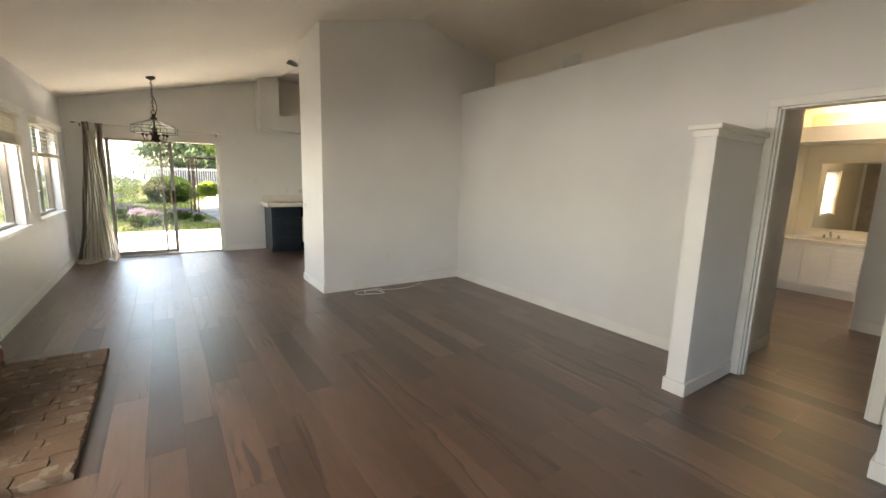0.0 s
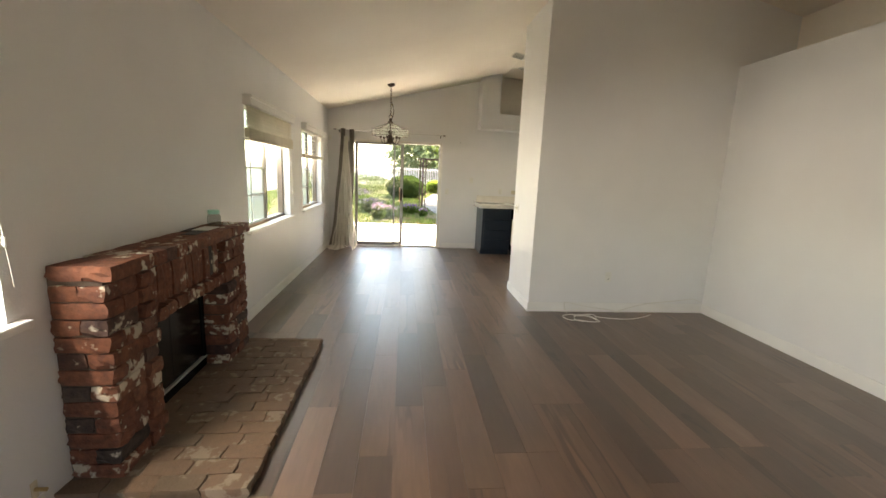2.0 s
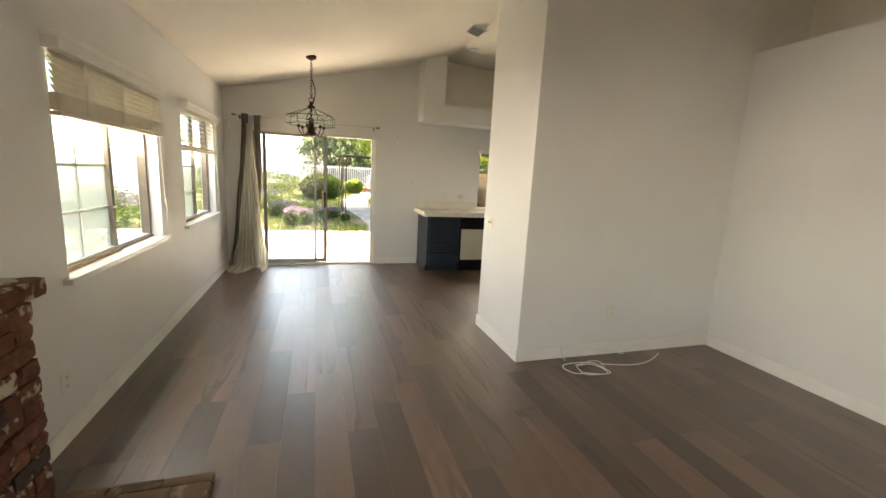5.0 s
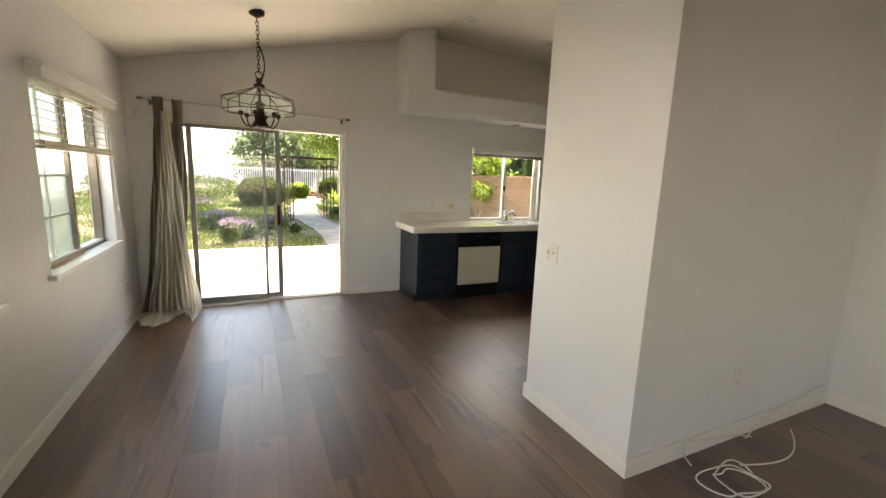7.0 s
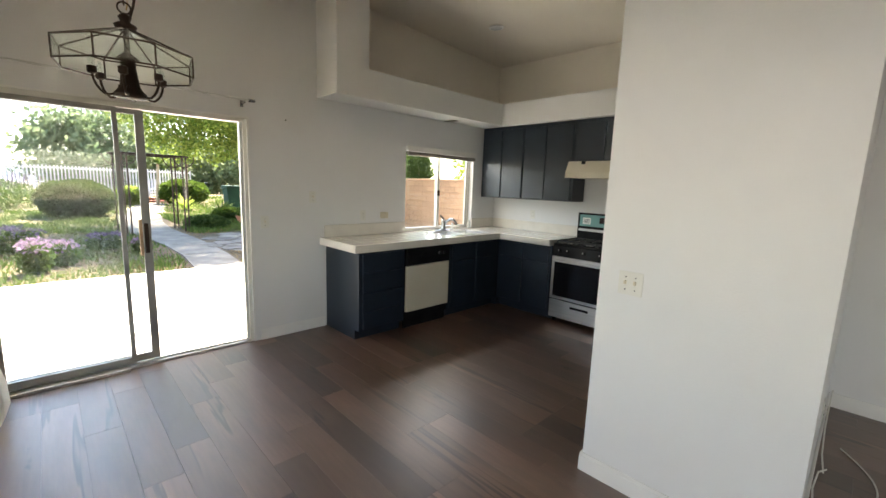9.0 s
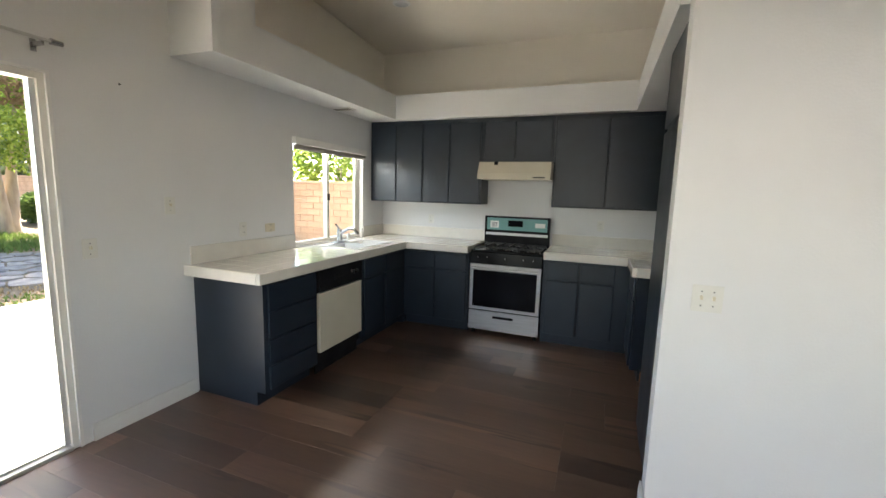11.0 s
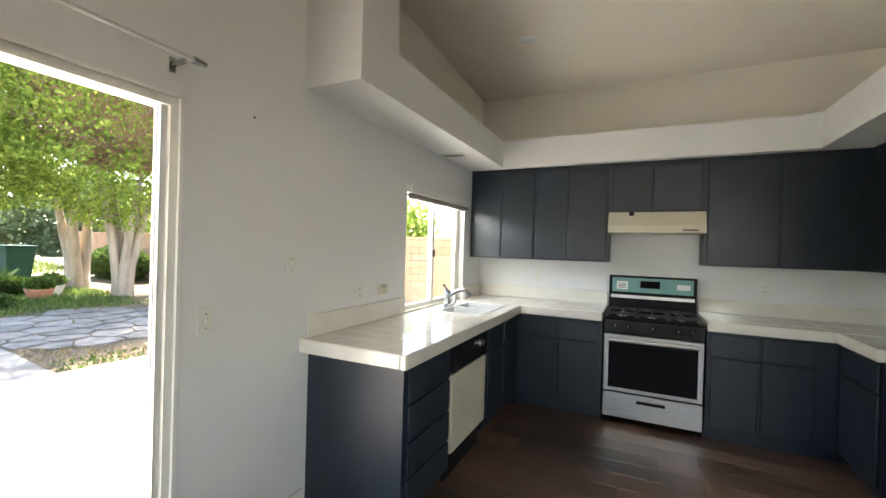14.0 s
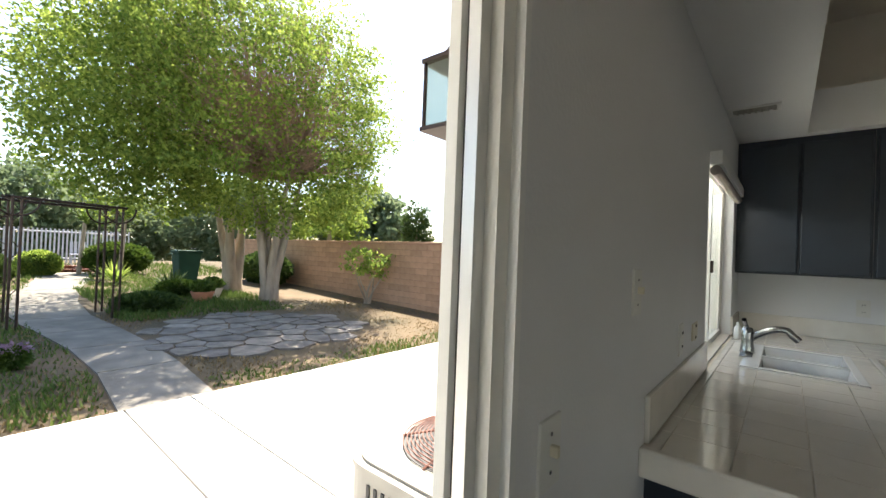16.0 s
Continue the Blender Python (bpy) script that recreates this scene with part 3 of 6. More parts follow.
bath_lamp.data.shape, bath_lamp.data.size, bath_lamp.data.size_y, bath_lamp.data.energy, bath_lamp.data.color = "RECTANGLE", 0.3, 1.2, 1.4, (1.0, 0.80, 0.50)
bath_lamp.matrix_world = pose(7.75, 0.3, 2.42, 180, 0, 0)
# added fill light under the bathroom ceiling, with no fixture of its own
bath_fill = new("bathroom_fill", bpy.data.lights.new("bathroom_fill", "AREA"))
bath_fill.data.size, bath_fill.data.energy, bath_fill.data.color = 0.5, 0.55, (1.0, 0.84, 0.62)
bath_fill.matrix_world = pose(6.9, 0.4, 2.58)

vanity = thing("vanity_cabinet", (7.8, 0.3, 0), "long white painted bathroom vanity cabinet with doors and drawers", "cabinet")
box_part("body", (7.48, 8.1, -0.9, 1.28, 0.1, 0.75), TRIM, vanity)
box_part("toe_kick", (7.53, 8.1, -0.9, 1.28, 0, 0.1), TRIM, vanity)
for y0, y1 in ((0.97, 1.25), (0.66, 0.95), (-0.2, 0.1)):
    box_part("door", (7.465, 7.48, y0, y1, 0.14, 0.70), TRIM, vanity, bevel=0.004)
for z0 in (0.14, 0.29, 0.43, 0.56):
    box_part("drawer", (7.465, 7.48, 0.15, 0.62, z0, z0 + 0.12), TRIM, vanity, bevel=0.004)
top = thing("vanity_counter", (7.8, 0.3, 0.75), "cream moulded vanity top on the white cabinet", "worktop")
box_part("slab", (7.445, 8.1, -0.9, 1.28, 0.75, 0.79), COUNTER, top, bevel=0.006)
box_part("splash", (8.07, 8.1, -0.9, 1.28, 0.79, 0.88), COUNTER, top)
tap = thing("vanity_tap", (7.95, 0.8, 0.79), "small chrome tap on the cream vanity top", "tap")
part("spout", tube(bmesh.new(), (7.97, 0.8, 0.79), (7.9, 0.8, 0.88), 0.014), NICKEL, tap)
part("handle", tube(bmesh.new(), (7.97, 0.72, 0.79), (7.97, 0.72, 0.84), 0.018, 0.012), NICKEL, tap)
part("handle", tube(bmesh.new(), (7.97, 0.88, 0.79), (7.97, 0.88, 0.84), 0.018, 0.012), NICKEL, tap)
vm = thing("wall_mirror", (8.09, 0.3, 0.9), "large frameless mirror over the bathroom vanity", "mirror")
box_part("pane", (8.085, 8.097, -0.8, 1.07, 0.92, 1.88), MIRROR, vm)


# ---- living room trim ----
def skirting(name, x0, x1, y0, y1):
    bm = boxy(bmesh.new(), x0, x1, y0, y1, 0.0, 0.085)
    t = 0.005
    fx, fy = (1 if x1 - x0 > y1 - y0 else 0), (1 if y1 - y0 > x1 - x0 else 0)
    boxy(bm, x0 + (0 if fx else t * 0.6), x1 - (0 if fx else t * 0.6), y0 + (0 if fy else t * 0.6), y1 - (0 if fy else t * 0.6), 0.085, 0.105)
    structure(name, bm, TRIM)


skirting("baseboard", XL, XL + 0.014, 3.25, YF)
skirting("baseboard", XL, XL + 0.014, YB, 1.45)
skirting("baseboard", 0.86, 1.53, YF - 0.014, YF)
skirting("baseboard", 1.486, 1.5, 4.12, 5.01)
skirting("baseboard", 1.486, 1.62, 5.01, 5.024)
skirting("baseboard", 1.486, XR, YP - 0.014, YP)
skirting("baseboard", XR - 0.014, XR, 0.47, YP - 0.014)
skirting("baseboard", XR + 0.14, 4.6, HALL_N - 0.014, HALL_N)
skirting("baseboard", XR + 0.14, 5.95, -0.65, -0.636)
skirting("baseboard", 5.936, 5.95, -0.65, 0.09)

# door casing
casing = thing("door_casing", (XR, -0.1, 0), "white painted casing round the open hall doorway", "door frame")
for y0, y1 in ((0.27, 0.33), (-0.53, -0.47)):
    box_part("jamb", (XR - 0.018, XR - 0.001, y0, y1, 0, 2.06), TRIM, casing, bevel=0.004)
box_part("head", (XR - 0.018, XR - 0.001, -0.53, 0.33, 2.06, 2.12), TRIM, casing, bevel=0.004)
for y0, y1 in ((0.255, 0.268), (-0.468, -0.455)):
    box_part("lining", (XR, XR + 0.12, y0, y1, 0, 2.05), TRIM, casing)
box_part("stop", (XR + 0.04, XR + 0.07, 0.243, 0.255, 0, 2.05), TRIM, casing)
box_part("lining", (XR, XR + 0.12, -0.455, 0.255, 2.045, 2.058), TRIM, casing)

for tag, y0, y1 in (("hall", 0.33, 0.46), ("entry", -0.76, -0.62)):
    hw = thing("half_wall", (3.2, (y0 + y1) / 2, 0), "white painted stub wall with a moulded cap beside the hall doorway", "half wall", "stub walls at the doorway")
    box_part("post", (2.83, XR - 0.02, y0, y1, 0, 1.84), WALL, hw)
    box_part("base", (2.815, XR - 0.02, y0 - 0.014, y1 + 0.014, 0, 0.10), TRIM, hw, bevel=0.004)
    box_part("neck", (2.818, XR - 0.02, y0 - 0.012, y1 + 0.012, 1.80, 1.845), TRIM, hw, bevel=0.005)
    box_part("cap", (2.79, XR - 0.02, y0 - 0.04, y1 + 0.04, 1.845, 1.88), TRIM, hw, bevel=0.008)


# ---- windows ----
def west_window(number, y0, y1, z0, z1, blind_z, opened, valance=True):
    mid = (y0 + y1) / 2
    x = XL - 0.115
    w = tagged(new("window_" + str(number)), kind="structure", label="white sliding window with bars in its fixed half")
    w.location = (x, mid, z0)
    w["base"] = (x, mid, z0)
    f = 0.035
    box_part("sill", (XL - 0.16, XL + 0.045, y0 - 0.06, y1 + 0.06, z0 - 0.031, z0 + 0.004), TRIM, w, bevel=0.005)
    box_part("frame", (x - 0.03, x + 0.03, y0, y0 + f, z0, z1), VINYL, w)
    box_part("frame", (x - 0.03, x + 0.03, y1 - f, y1, z0, z1), FRAMEDK, w, "bronze side frame")
    box_part("frame", (x - 0.03, x + 0.03, y0, y1, z0, z0 + f), VINYL, w)
    box_part("frame", (x - 0.03, x + 0.03, y0, y1, z1 - f, z1), VINYL, w)
    box_part("mullion", (x - 0.02, x + 0.028, mid + 0.06, mid + 0.10, z0 + f, z1 - f), FRAMEDK, w, "bronze meeting rail")
    gz0, gz1 = z0 + f, z1 - f
    for k in (1, 2, 3):
        zz = gz0 + (gz1 - gz0) * k / 4
        box_part("muntin", (x - 0.006, x + 0.010, y0 + f, mid + 0.06, zz - 0.008, zz + 0.008), ALU, w)
    yy = (y0 + f + mid + 0.06) / 2
    box_part("muntin", (x - 0.006, x + 0.010, yy - 0.008, yy + 0.008, gz0, gz1), ALU, w)
    p = box_part("pane", (x - 0.003, x + 0.001, y0 + f, mid + 0.06, gz0, gz1), HAZY, w)
    p.visible_shadow = False
    box_part("track", (x + 0.031, x + 0.045, y0, y1, z0, z0 + 0.02), FRAMEDK, w, "dark sliding track")
    p = box_part("pane", (x - 0.012, x - 0.008, mid + 0.10, y1 - f, gz0, gz1), GLASS, w)
    p.visible_shadow = False
    # blind with its moulded head
    bl = thing("window_blind", (XL, mid, z1), "cream slatted blind half lowered under a moulded white head", "blind", "slatted blinds")
    box_part("head_board", (XL + 0.002, XL + 0.075, y0 - 0.03, y1 + 0.03, z1 - 0.035, z1 + 0.025), TRIM, bl)
    box_part("head_board", (XL + 0.002, XL + 0.09, y0 - 0.035, y1 + 0.035, z1 + 0.025, z1 + 0.055), TRIM, bl, bevel=0.005)
    top, count = z1 - 0.05, 8
    step = 0.05 if opened else 0.034
    if not opened:
        count = 9
    for i in range(count):
        zz = top - i * step
        if zz < blind_z + 0.05:
            break
        s = boxy(bmesh.new(), -0.024, 0.024, y0 - 0.015, y1 + 0.015, -0.0015, 0.0015)
        bmesh.ops.transform(s, matrix=Matrix.Translation((XL + 0.025, 0, zz)) @ Matrix.Rotation(radians(12 if opened else 62), 4, "Y"), verts=s.verts)
        part("slat", s, SLAT, bl)
    box_part("bottom_rail", (XL + 0.002, XL + 0.05, y0 - 0.018, y1 + 0.018, blind_z, blind_z + 0.022), SLAT, bl, bevel=0.003)
    box_part("folded_bottom", (XL + 0.004, XL + 0.048, y0 - 0.016, y1 + 0.016, blind_z + 0.026, blind_z + (0.05 if opened else 0.11)), SLAT, bl)
    for yy in (y0 + 0.25, mid, y1 - 0.25):
        box_part("tape", (XL + 0.052, XL + 0.0535, yy - 0.012, yy + 0.012, blind_z + 0.01, z1 - 0.04), SLAT, bl)
    curve_tube("cord", [(XL + 0.03, y1 - 0.04, z1 - 0.04), (XL + 0.03, y1 - 0.02, 1.5), (XL + 0.04, y1 + 0.005, 1.0)], 0.002, CABLE, bl)
    part("cord_knob", lathe(bmesh.new(), (XL + 0.036, y1 - 0.003, 1.15), [(0.004, 0), (0.009, 0.01), (0.007, 0.04)], 10), PLASTIC, bl)
    if number > 1:
        stick = thing("sill_stick", (x + 0.05, mid, z0), "tan wooden stick lying along the window track", "wood stick", "sticks on window sills")
        box_part("stick", (x + 0.035, x + 0.065, y0 + 0.05, mid + 0.05, z0, z0 + 0.028), SILLWOOD, stick, bevel=0.004)


west_window(1, *WINS[0], 1.70, False)
west_window(2, *WINS[1], 1.71, False)
west_window(3, *WINS[2], 1.63, True)

# patio door
x0, x1, _, z1 = SLIDE
slider = tagged(new("door_1"), kind="structure", label="open aluminium and glass sliding patio door")
slider.location = (0, YF, 0)
slider["base"] = (0.0, YF, 0.0)
box_part("frame", (x1 - 0.035, x1, YF + 0.01, YF + 0.105, 0, z1), VINYL, slider)
box_part("frame", (x1 - 0.06, x1 - 0.035, YF + 0.03, YF + 0.05, 0.03, z1 - 0.03), ALU, slider)
box_part("frame", (x1 - 0.055, x1 - 0.035, YF + 0.068, YF + 0.085, 0.03, z1 - 0.03), VINYL, slider)
box_part("weather_strip", (x1 - 0.041, x1 - 0.0352, YF + 0.051, YF + 0.067, 0.03, z1 - 0.035), DARKHOLE, slider, "dark fuzzy weather strip")
box_part("frame", (x0, x0 + 0.035, YF + 0.01, YF + 0.105, 0, z1), VINYL, slider)
box_part("frame", (x0 + 0.035, x1 - 0.035, YF + 0.01, YF + 0.105, z1 - 0.035, z1), VINYL, slider)
box_part("track", (x0 + 0.035, x1 - 0.035, YF + 0.005, YF + 0.105, -0.008, 0.018), ALU, slider)
box_part("track", (x0 + 0.035, x1 - 0.035, YF + 0.045, YF + 0.051, 0.018, 0.030), ALU, slider)
box_part("trim_lip", (x1 - 0.004, x1 + 0.012, YF - 0.006, YF + 0.0095, 0, z1 + 0.012), TRIM, slider)
box_part("trim_lip", (x0 - 0.012, x1 + 0.012, YF - 0.006, YF + 0.01, z1, z1 + 0.012), TRIM, slider)
for name, a, b, yy, mat in (("fixed_leaf", x0 + 0.035, 0.055, 0.062, LEAFFRAME), ("sliding_leaf", x0 + 0.20, -0.11, 0.022, LEAFFRAME)):
    w = 0.055 if name == "fixed_leaf" else 0.03
    box_part("stile", (a, a + 0.05, YF + yy, YF + yy + 0.03, 0.03, z1 - 0.035), mat, slider)
    box_part("stile", (b - w, b, YF + yy, YF + yy + 0.03, 0.03, z1 - 0.035), mat, slider)
    box_part("rail", (a + 0.05, b - w, YF + yy, YF + yy + 0.03, 0.03, 0.085), mat, slider)
    box_part("rail", (a + 0.05, b - w, YF + yy, YF + yy + 0.03, z1 - 0.07, z1 - 0.035), mat, slider)
    p = box_part("pane", (a + 0.05, b - w, YF + yy + 0.012, YF + yy + 0.017, 0.085, z1 - 0.07), VEIL, slider)
    p.visible_shadow = False
box_part("door_handle", (0.005, 0.035, YF + 0.034, YF + 0.060, 0.92, 1.16), BRONZE, slider, "dark bronze pull handle", bevel=0.005)
box_part("door_handle", (-0.025, -0.004, YF + 0.040, YF + 0.060, 0.90, 1.19), SILLWOOD, slider, "tan outer pull handle", bevel=0.004)

bar = thing("track_bar", (-0.6, YF - 0.03, 0), "pale metal security bar lying before the patio door track", "security bar")
box_part("bar", (-1.06, -0.16, YF - 0.045, YF - 0.012, 0.0, 0.022), ALU, bar, bevel=0.003)

# curtain rod and curtains
rod = thing("curtain_rod", (-0.2, YF - 0.07, 2.22), "thin brushed metal curtain rod over the patio door", "curtain rod")
part("rod", tube(bmesh.new(), (-1.23, YF - 0.08, 2.225), (0.80, YF - 0.08, 2.202), 0.008), ALU, rod)
for xx, zr in ((0.82, 2.202), (-1.24, 2.225)):
    part("finial", tube(bmesh.new(), (xx - 0.025, YF - 0.08, zr), (xx + 0.025, YF - 0.08, zr), 0.016, 0.012), NICKEL, rod)
for xx, zr in ((0.76, 2.202), (-1.17, 2.225)):
    bm = boxy(bmesh.new(), xx - 0.006, xx + 0.006, YF - 0.086, YF - 0.002, zr - 0.028, zr - 0.009)
    boxy(bm, xx - 0.012, xx + 0.012, YF - 0.004, YF - 0.0005, zr - 0.05, zr + 0.01)
    part("bracket", bm, NICKEL, rod)


def drape(label, material, xt0, xt1, xb0, xb1, folds, depth, zt, zb, seed, puddle=0.0, fore=0.0):
    rng = random.Random(seed)
    th = thing("curtain", ((xt0 + xt1) / 2, YF - 0.1, 0), label, "curtain", "curtains at the patio door")
    nu, nv = 90, 46
    verts, faces = [], []
    ph = rng.uniform(0, 6)
    for j in range(nv + 1):
        v = j / nv
        z = zt + (zb - zt) * v
        e = 0.35 * v + 0.65 * v ** 2.6
        a, b = xt0 + (xb0 - xt0) * e, xt1 + (xb1 - xt1) * e
        for i in range(nu + 1):
            u = i / nu
            w = 0.7 * math.sin(u * folds * 2 * math.pi + ph + 0.9 * math.sin(v * 3 + u * 4)) + 0.3 * math.sin(u * folds * 4.7 + 2.2 * v + ph * 2)
            xx = a + (b - a) * u + 0.012 * math.sin(v * 9 + u * 17)
            yy = YF - 0.085 - fore - depth * (0.6 + 0.8 * v) * (0.5 + 0.5 * w) - 0.02 * math.sin(v * 5 + u * 9)
            zz = z
            if puddle and v > 0.93:
                k = (v - 0.93) / 0.07
                yy -= puddle * k * (0.5 + 0.5 * math.sin(u * 11 + seed))
                xx += 0.10 * k * math.sin(u * 5 + seed)
                zz = zb + 0.035 * (1 - k) + 0.012 * (1 + w)
            verts.append((xx, yy, max(zz, 0.004)))
    for j in range(nv):
        for i in range(nu):
            q = j * (nu + 1) + i
            faces.append((q, q + 1, q + nu + 2, q + nu + 1))
    joined_mesh("panel", verts, faces, material, th, smooth=True)


drape("dark grey drape hanging from the rod and gathered", DRAPE, -1.13, -1.04, -1.37, -1.05, 7, 0.09, 2.245, 0.02, 3)
drape("cream sheer curtain hanging loose and pooled on the floor", SHEER, -1.06, -0.98, -1.34, -0.78, 10, 0.11, 2.10, 0.01, 5, 0.36, 0.08)
drape("dark grey drape edge hanging beside the glass", DRAPE, -0.97, -0.87, -1.08, -0.98, 4, 0.08, 2.235, 0.02, 8)

# ---- chandelier ----
CX, CY = -0.17, 6.83
ch = thing("chandelier", (CX, CY, roof_z(CX)), "dark bronze six-arm chandelier with a clear glass shade", "chandelier")
part("canopy", lathe(bmesh.new(), (CX, CY, roof_z(CX) - 0.05), [(0.012, 0), (0.03, 0.01), (0.06, 0.025), (0.065, 0.055)]), BRONZE, ch, smooth=True)
zt, ze, zb2, rr = 2.26, 2.155, 2.055, 0.30
ang = [radians(13.5 + 45 * k) for k in range(8)]
P = [(CX + rr * math.cos(a), CY + rr * math.sin(a)) for a in ang]
T = [(CX + 0.035 * math.cos(a), CY + 0.035 * math.sin(a)) for a in ang]
for k in range(8):
    a, b, ta, tb = P[k], P[(k + 1) % 8], T[k], T[(k + 1) % 8]
    joined_mesh("pane", [(*a, ze), (*b, ze), (*tb, zt), (*ta, zt)], [(0, 1, 2, 3)], BEVELGLASS, ch, "sloping clear glass pane").visible_shadow = False
    joined_mesh("pane", [(*a, zb2), (*b, zb2), (*b, ze), (*a, ze)], [(0, 1, 2, 3)], BEVELGLASS, ch, "upright bevelled glass pane").visible_shadow = False
    for u, v in (((*a, ze), (*b, ze)), ((*a, zb2), (*b, zb2)), ((*a, zb2), (*a, ze)), ((*a, ze), (*ta, zt))):
        part("came", tube(bmesh.new(), u, v, 0.0045, seg=6), BRONZE, ch)
part("body", lathe(bmesh.new(), (CX, CY, 1.92), [(0.01, 0.0), (0.075, 0.01), (0.07, 0.03), (0.045, 0.06), (0.033, 0.15), (0.032, 0.19), (0.05, 0.20), (0.012, 0.235), (0.014, 0.33), (0.04, 0.34), (0.05, 0.36), (0.02, 0.38), (0.03, 0.40), (0.012, 0.42)]), BRONZE, ch, smooth=True)
for k in range(6):
    a = radians(14 + 60 * k)
    c, sn = math.cos(a), math.sin(a)
    pts = []
    for i in range(10):
        th = math.pi * i / 9
        rx = 0.045 + 0.085 * (1 - math.cos(th * 0.5) if i < 9 else 1)
        q = 0.055 * (1 - math.cos(th))
        pts.append((CX + c * (0.045 + q), CY + sn * (0.045 + q), 1.985 - 0.055 * math.sin(th) + 0.035 * max(0, i - 5) / 4))
    arm = curve_tube("arm", pts, 0.006, BRONZE, ch)
    e = Vector(pts[-1])
    part("socket", lathe(bmesh.new(), (e.x, e.y, e.z - 0.005), [(0.012, 0), (0.02, 0.006), (0.02, 0.035), (0.015, 0.037)], 12), BRONZE, arm)
    part("bulb", lathe(bmesh.new(), (e.x, e.y, e.z + 0.033), [(0.010, 0), (0.013, 0.012), (0.014, 0.03), (0.004, 0.055)], 12), GLASS, arm, smooth=True)
ring = [(CX + 0.028 * math.cos(t), CY, 2.365 + 0.028 * math.sin(t)) for t in [2 * math.pi * i / 14 for i in range(14)]]
curve_tube("loop", ring, 0.0045, BRONZE, ch, cyclic=True)
zz, k = 2.40, 0
while zz < roof_z(CX) - 0.05:
    ca, sa = (1, 0) if k % 2 else (0.2, 0.98)
    link = [(CX + ca * 0.012 * math.cos(t), CY + sa * 0.012 * math.cos(t), zz + 0.022 * math.sin(t)) for t in [2 * math.pi * i / 10 for i in range(10)]]
    curve_tube("chain_link", link, 0.0032, BRONZE, ch, cyclic=True)
    zz += 0.034
    k += 1
curve_tube("wire", [(CX + 0.01 + 0.008 * math.sin(i * 1.3), CY + 0.01, 2.36 + (roof_z(CX) - 2.40) * i / 14) for i in range(15)], 0.003, BRASS, ch)
slack = [(CX + 0.012 + 0.035 * math.sin(math.pi * i / 8), CY, 2.60 - 0.30 * i / 8) for i in range(9)]
curve_tube("slack_chain", slack, 0.006, BRONZE, ch)

# ---- fireplace ----
BRICK_MESHES, HEARTH_MESHES = [], []
for v in range(5):
    rngb = random.Random(v)
    bmb = bmesh.new()
    bmesh.ops.create_cube(bmb, size=1.0)
    bmesh.ops.subdivide_edges(bmb, edges=list(bmb.edges), cuts=2, use_grid_fill=True)
    for q in bmb.verts:
        out = [abs(abs(c) - 0.5) < 0.01 for c in q.co]
        pull = (1.0, 1.0, 0.97, 0.925)[sum(out)]
        q.co = Vector([c * pull for c in q.co]) + Vector([rngb.uniform(-0.03, 0.03) for _ in range(3)])
    meb = bpy.data.meshes.new("brick")
    bmb.to_mesh(meb)
    bmb.free()
    meb.materials.append(BRICK)
    BRICK_MESHES.append(meb)
    meh = meb.copy()
    meh.materials[0] = HEARTHBRICK
    HEARTH_MESHES.append(meh)
RB = random.Random(7)


def brick(parent, x0, x1, y0, y1, z0, z1, jog=0.005, name="brick"):
    ob = new(name, RB.choice(HEARTH_MESHES if parent.name.startswith("hearth") else BRICK_MESHES))
    j = RB.uniform(-jog, jog)
    off = Vector(parent["base"])
    ob.location = Vector(((x0 + x1) / 2 + j, (y0 + y1) / 2 + RB.uniform(-jog, jog) / 2, (z0 + z1) / 2)) - off
    ob.scale = ((x1 - x0) * 1.03 + 0.004, (y1 - y0) * 1.03 + 0.004, (z1 - z0) + 0.006)
    ob.rotation_euler = (RB.uniform(-0.01, 0.01), RB.uniform(-0.01, 0.01), RB.uniform(-0.015, 0.015))
    ob.parent = parent
    return ob


FX, FTOP, F0, F1 = -1.165, 1.02, 1.60, 3.12
O0, O1 = 1.92, 2.74
fp = thing("fireplace", (XL, 2.34, 0), "rustic salvaged red brick fireplace with mantel on a low hearth", "fireplace")
core = bmesh.new()
for a, b in ((F0 + 0.01, O0 - 0.01), (O1 + 0.01, F1 - 0.01)):
    boxy(core, XL, FX - 0.022, a, b, 0.04, 0.95)
boxy(core, XL, FX - 0.05, O0 - 0.01, O1 + 0.01, 0.70, 0.95)
boxy(core, XL, FX - 0.01, F0 + 0.01, F1 - 0.01, 0.95, 1.028)
part("mortar_core", core, DARKMORTAR, fp)
pitch = 0.0765
for k in range(12):
    z0 = 0.045 + k * pitch
    z1 = z0 + pitch - 0.012
    flip = k % 2
    # outer piers, inner jamb piers, near and far
    for a, b, s in ((F0, F0 + 0.205, 1), (F1 - 0.205, F1, -1)):
        if flip:
            brick(fp, FX - 0.10, FX, a, b, z0, z1)
            brick(fp, XL + 0.005, FX - 0.11, a, a + 0.10, z0, z1)
        else:
            brick(fp, XL + 0.005, FX, a if s > 0 else b - 0.10, a + 0.10 if s > 0 else b, z0, z1)
            brick(fp, FX - 0.10, FX, a + 0.11 if s > 0 else a, b if s > 0 else b - 0.11, z0, z1)
    for a, b in ((F0 + 0.225, O0), (O1, F1 - 0.225)):
        brick(fp, FX - 0.20 + 0.012 * flip, FX + 0.005 + 0.012 * flip, a, b, z0, z1, 0.008)
# lintel: rounded brick ends, then bricks on end
y = O0 + 0.01
